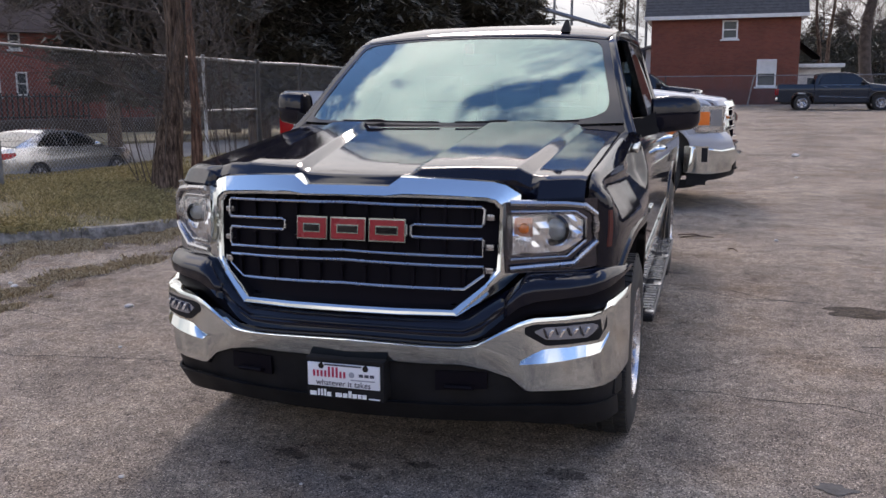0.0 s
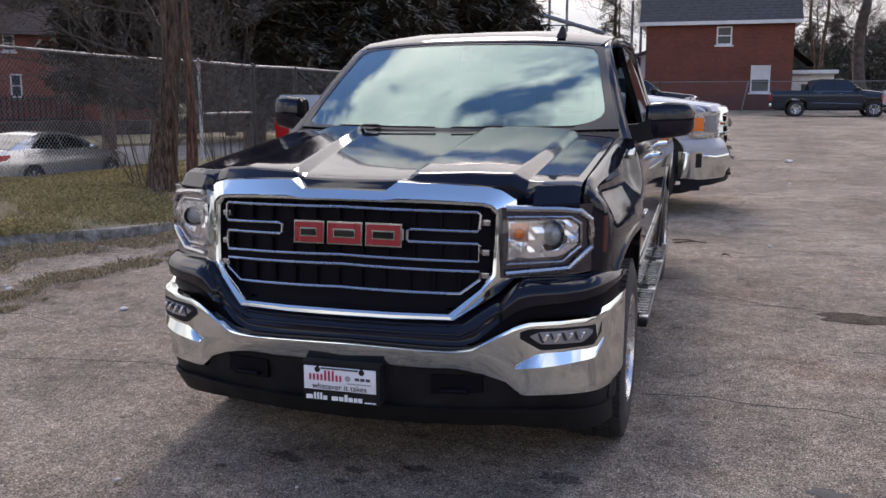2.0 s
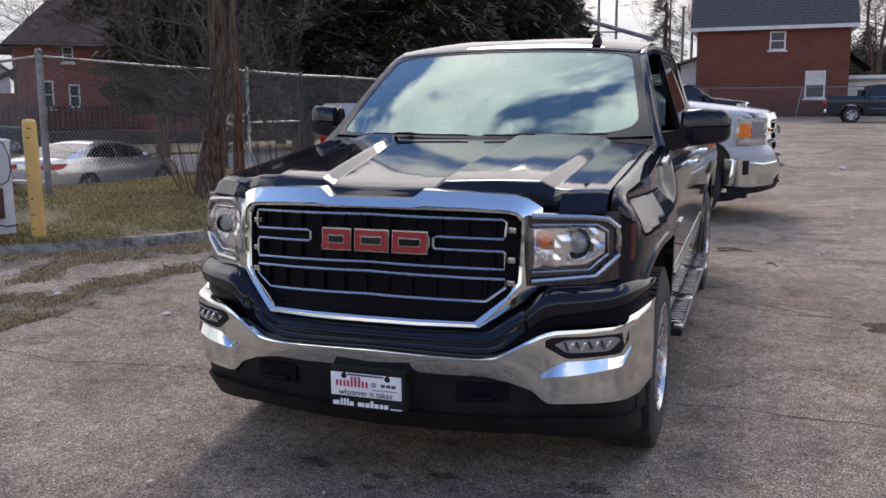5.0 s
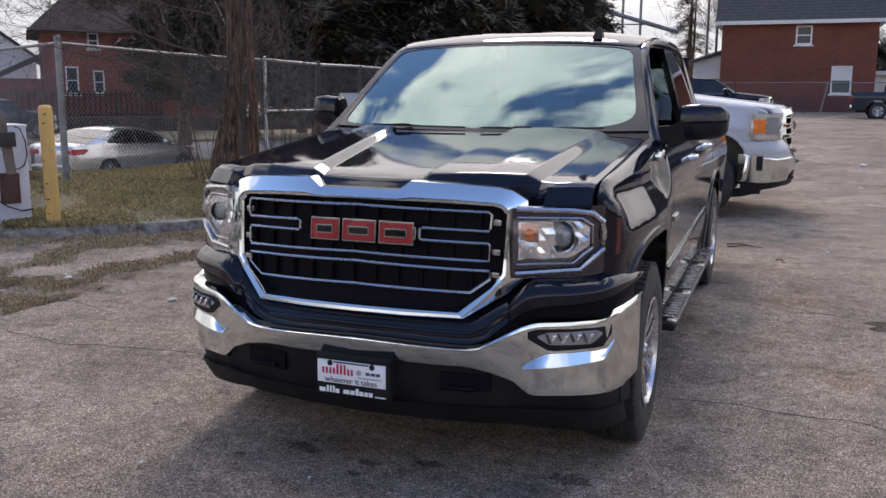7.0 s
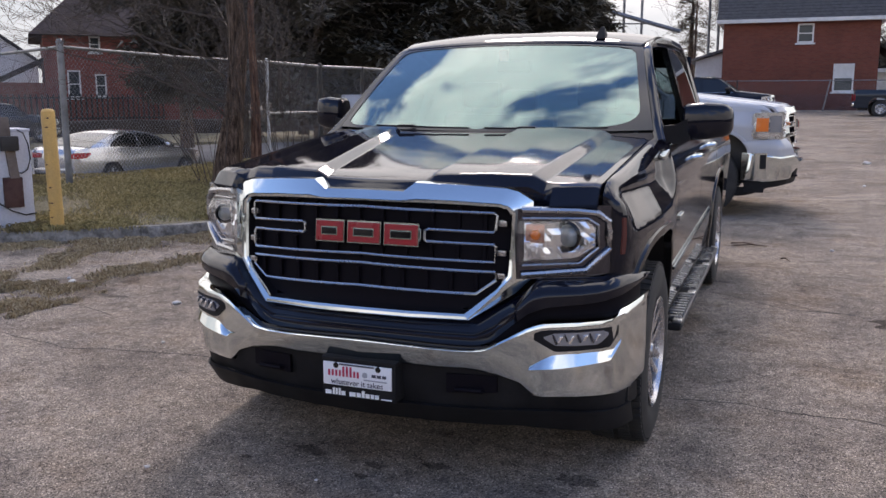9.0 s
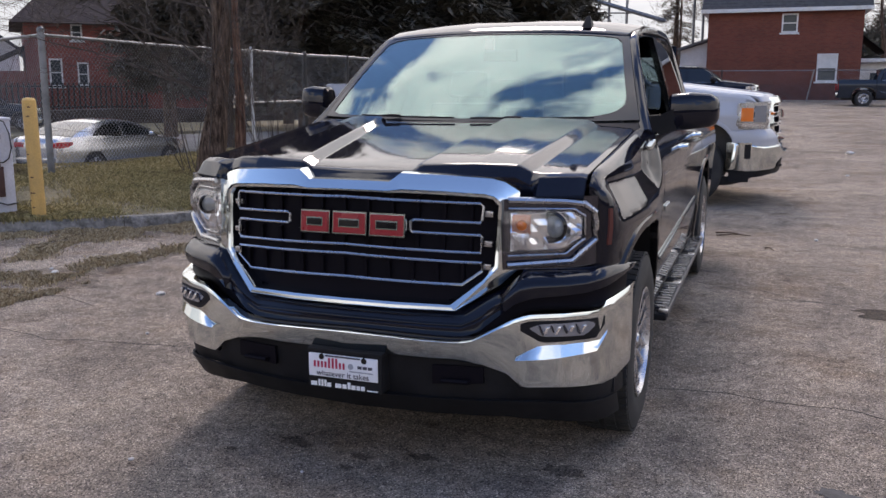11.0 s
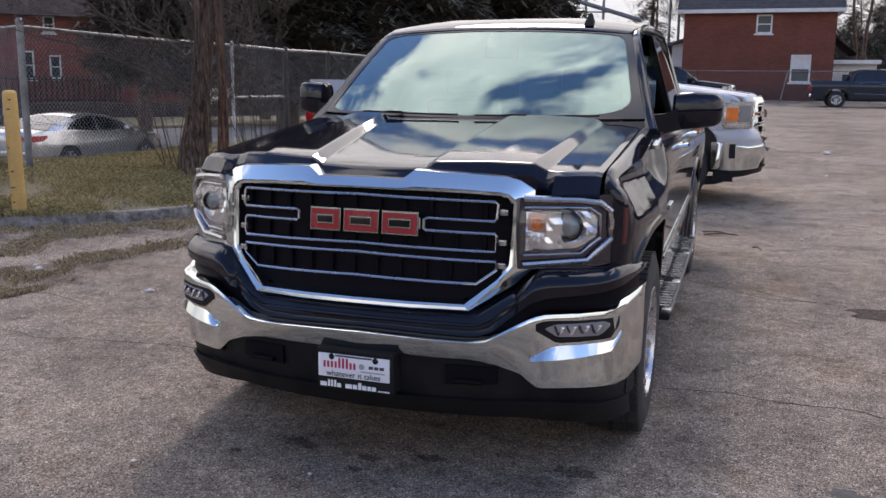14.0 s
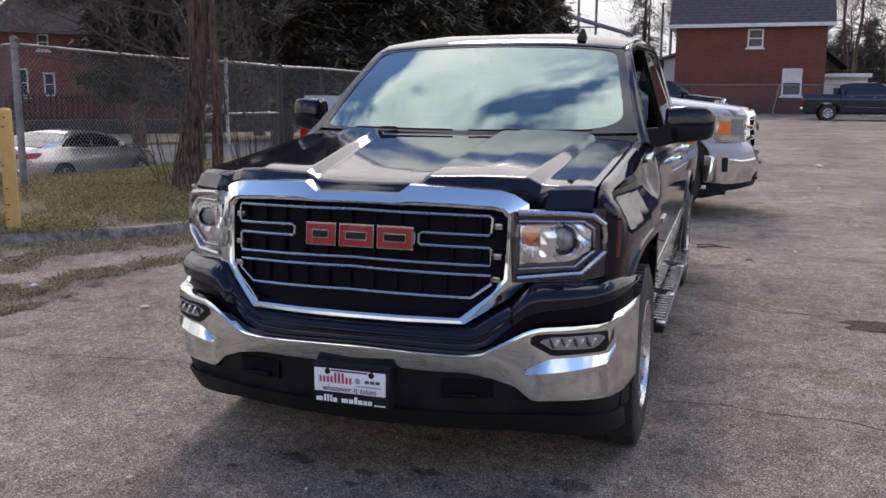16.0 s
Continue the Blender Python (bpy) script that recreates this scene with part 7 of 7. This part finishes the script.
# ---- saloon cars ----
def build_saloon(at, label, paint):
    """A four-door saloon with an arched roof: own axes as for the pickup; length 4.75 m."""
    car = thing("saloon_car", at, label, "car")
    belt = poly([(0, 0.66), (0.06, 0.72), (0.2, 0.78), (0.5, 0.84), (1.0, 0.91), (1.5, 0.96), (2.5, 1.0), (3.4, 1.03), (4.0, 1.06), (4.4, 1.065), (4.6, 1.05), (4.7, 1.0), (4.75, 0.93)])
    wide = poly([(0, 0.58), (0.04, 0.66), (0.12, 0.74), (0.3, 0.82), (0.6, 0.88), (1.0, 0.91), (2.0, 0.925), (3.4, 0.93), (4.0, 0.915), (4.4, 0.875), (4.6, 0.82), (4.7, 0.765), (4.75, 0.70)])
    crest = poly([(1.28, 0.98), (1.5, 1.10), (1.8, 1.26), (2.05, 1.36), (2.3, 1.415), (2.6, 1.445), (2.9, 1.445), (3.2, 1.42), (3.5, 1.36), (3.8, 1.27), (4.05, 1.18), (4.28, 1.085)])
    wheels = (0.95, 3.72)

    def z_belt(y):
        return float(np.interp(y, *belt))

    def side(y, z):
        return float(np.interp(y, *wide)) * float(np.interp(z, [0.2, 0.3, 0.5, 0.7, 0.8, 0.95, 1.06], [0.93, 0.965, 1.0, 0.995, 0.985, 0.96, 0.93]))

    def cab_x(y, z):
        return float(np.interp(z, [0.95, 1.05, 1.25, 1.38, 1.45], [0.86, 0.835, 0.745, 0.665, 0.60])) - 0.07 * max(0, (y - 3.4) / 0.9) ** 2 - 0.04 * max(0, (2.0 - y) / 0.7) ** 2

    def hem(y):
        low = float(np.interp(y, [0, 0.15, 0.4, 4.2, 4.6, 4.75], [0.34, 0.24, 0.22, 0.22, 0.28, 0.38]))
        for wy in wheels:
            if abs(y - wy) < 0.38:
                low = max(low, 0.33 + math.sqrt(0.38 ** 2 - (y - wy) ** 2))
        return low

    ys = sorted(set(frange(0, 4.75, 70) + [wy + d for wy in wheels for d in (-0.379, -0.365, 0.365, 0.379)]))
    for s in (-1, 1):
        bm = bmesh.new()
        sheet(bm, ys, belt, poly([(y, hem(y)) for y in ys]), lambda y, z, v: (s * side(y, z), y, z), 12, (-s * 0.04, 0, 0))
        part("body_side", bm, paint, car, "", 40)
        for name, y0, y1, top, bot, off, mat, lab in (
                ("cab_side", 1.3, 4.25, poly([(y, z - 0.006) for y, z in zip(*crest)]), poly([(1.3, 0.95), (4.25, 1.04)]), 0.0, paint, "painted window surround"),
                ("front_window", 1.62, 2.62, poly([(1.62, 1.06), (1.9, 1.215), (2.2, 1.335), (2.62, 1.385)]), poly([(1.62, 1.0), (2.62, 1.025)]), 0.006, M_TINT, "dark side window"),
                ("rear_window", 2.68, 3.66, poly([(2.68, 1.385), (3.0, 1.37), (3.3, 1.30), (3.55, 1.18), (3.66, 1.09)]), poly([(2.68, 1.025), (3.66, 1.07)]), 0.006, M_TINT, "dark side window")):
            bm = bmesh.new()
            sheet(bm, frange(y0, y1, 20), top, bot, lambda y, z, v: (s * (cab_x(y, z) + off), y, z), 8, (-s * 0.02, 0, 0))
            part(name, bm, mat, car, lab, 40)
    # hood, boot lid and the two ends as crowned panels between the sides
    for name, path, mat in (("front_end", [(0.03, 0.3), (0.0, 0.42), (0.0, 0.56), (0.0, None), (0.06, None), (0.2, None), (0.5, None), (1.0, None), (1.45, None)], paint),
                            ("rear_end", [(4.0, None), (4.4, None), (4.6, None), (4.7, None), (4.75, None), (4.755, 0.8), (4.75, 0.6), (4.72, 0.36)], paint)):
        bm = bmesh.new()
        rows = []
        for y, z in path:
            zz = z_belt(y) if z is None else z
            yy = min(max(y, 0), 4.75)
            half = side(yy, zz) - 0.012
            bow = 0.10 if y < 0.3 else (0.06 if y > 4.5 else 0.0)
            rows.append([(half * u, y + (bow * u * u if y < 1 else -bow * u * u), zz + (0.035 * (1 - u * u) if z is None and 0.05 < y < 4.65 else 0.0)) for u in frange(-1, 1, 12)])
        loft(bm, [r + [(x * 0.97, y + (0.03 if path[0][0] < 1 else -0.03), z - 0.03) for x, y, z in reversed(r)] for r in rows], True, True)
        part(name, bm, mat, car, "", 50)
    for name, y0, y1, mat, lab in (("windscreen", 1.28, 2.08, M_TINT, "raked dark windscreen"), ("roof", 2.07, 3.42, paint, "arched roof"), ("rear_screen", 3.41, 4.29, M_TINT, "sloping dark rear screen")):
        bm = bmesh.new()
        rows = []
        for y in frange(y0, y1, 12):
            z = float(np.interp(y, *crest))
            rows.append([(cab_x(y, z) * u, y, z + 0.03 * (1 - u * u)) for u in frange(-1, 1, 10)])
        loft(bm, [r + [(x, y, z - 0.02) for x, y, z in reversed(r)] for r in rows], True, True)
        part(name, bm, mat, car, lab, 50)
    part("underbody", boxed(-0.8, 0.8, 0.2, 4.6, 0.2, 0.6), M_DARK_STEEL, car, "", 0)
    for s in (-1, 1):
        for y in wheels:
            wheel = new("wheel")
            wheel.parent = car
            wheel.location = (s * 0.80, y, 0.33)
            bm = bmesh.new()
            lathe(bm, [(0.22, -0.10), (0.30, -0.11), (0.33, -0.07), (0.33, 0.07), (0.30, 0.11), (0.22, 0.10)], 28)
            part("tyre", bm, M_RUBBER, wheel)
            bm = bmesh.new()
            lathe(bm, [(0.0, s * 0.02), (0.19, s * 0.02), (0.2, s * 0.09), (0.225, s * 0.11), (0.225, -s * 0.05)], 20)
            for k in range(5):
                m = Matrix.Rotation(k * math.tau / 5, 4, "X")
                rows = [[m @ Vector((s * a, b, r)) for a, b in ((0.10, -w), (0.10, w), (0.05, w), (0.05, -w))] for r, w in ((0.0, 0.05), (0.1, 0.035), (0.21, 0.045))]
                loft(bm, rows, True, True)
            part("rim", bm, M_ALLOY, wheel, "silver five-spoke rim", 40)
        bm = bmesh.new()
        sheet(bm, frange(4.36, 4.74, 8), ([0, 9], [0.955, 0.955]), poly([(4.36, 0.90), (4.5, 0.83), (4.74, 0.81)]), lambda y, z, v: (s * (side(y, z) + 0.008), y, z), 3, (-s * 0.02, 0, 0))
        part("tail_light", bm, M_TAIL, car, "red tail light")
        bm = boxed(min(s * 0.42, s * 0.68), max(s * 0.42, s * 0.68), 4.70, 4.765, 0.82, 0.94, 0.015)
        part("boot_light", bm, M_TAIL, car, "red lamp on the boot")
        bm = bmesh.new()
        sheet(bm, frange(0.05, 0.42, 8), poly([(0.05, 0.70), (0.42, 0.79)]), poly([(0.05, 0.60), (0.42, 0.70)]), lambda y, z, v: (s * (side(y, z) + 0.008), y, z), 3, (-s * 0.02, 0, 0))
        part("headlight", bm, M_REFLECTOR, car, "clear headlight")
        bm = bmesh.new()
        bmesh.ops.create_uvsphere(bm, u_segments=14, v_segments=8, radius=0.1)
        for v in bm.verts:
            v.co = Vector((s * (0.98 + v.co.x), 1.74 + v.co.y * 0.6, 1.05 + v.co.z * 0.65))
        part("mirror", bm, paint, car)
        for y in (2.35, 3.3):
            bm = bmesh.new()
            tube(bm, [(s * 0.905, y, 0.87), (s * 0.94, y + 0.1, 0.875), (s * 0.905, y + 0.2, 0.87)], 0.014, 5)
            part("handle", bm, M_CHROME, car)
    part("bumper_step", boxed(-0.62, 0.62, 4.72, 4.79, 0.50, 0.56, 0.015), paint, car)
    part("lower_valance", boxed(-0.6, 0.6, 4.66, 4.765, 0.30, 0.42, 0.02), M_PLASTIC, car, "black lower valance")
    return car


build_ground()
build_street()
build_lawn()
build_kerb()
build_house()
build_left_house()
build_shed()
build_pylons()
build_fence()
build_bollard()
build_cabinet()
build_trees()
build_far_wood()
build_pickup(pose(0.42, 13.05, 0.02, 0, 0, 90) @ Matrix.Diagonal((1.16, 1.12, 1.16, 1.0)), "white pickup truck with a chrome bumper parked on the asphalt", M_WHITE, False, False, None, 1.1)
build_pickup(pose(9.0, 49.5, 0.62, 0, 0, 90), "dark blue crew-cab pickup truck parked by the brick house", M_NAVY, False)
build_pickup(pose(13.7, 45.0, 0.58, 0, 0, 90), "white pickup truck parked near the far fence", M_WHITE, False)
build_saloon(pose(-17.25, 22.75, -0.87, 0, 0, 177) @ Matrix.Scale(1.05, 4), "silver four-door saloon parked on the side street", M_SILVER)
build_pickup(pose(-34.0, 35.1, -0.62, 0, 0, 136), "dark blue pickup truck parked before the brick house", M_NAVY, False)
build_pickup(pose(-0.23, 37.9, 0.46, 0, 0, 90), "black pickup truck parked behind the white one", M_BLACK, False)
# unseen plain walls added behind and beside the lot, to darken the paint's reflections
for name, m in (("unseen_wall_south", pose(0, -16, 0)), ("unseen_wall_east", pose(34, 10, 0, 0, 0, 90))):
    w = part(name, boxed(-34, 34, -0.2, 0.2, -0.5, 2.2), M_BLOCK, None, "", 0, m)
    tagged(w, "unseen plain grey block wall added to darken reflections", "wall", kind="structure")
build_cracks()
build_pebbles()
build_grass()
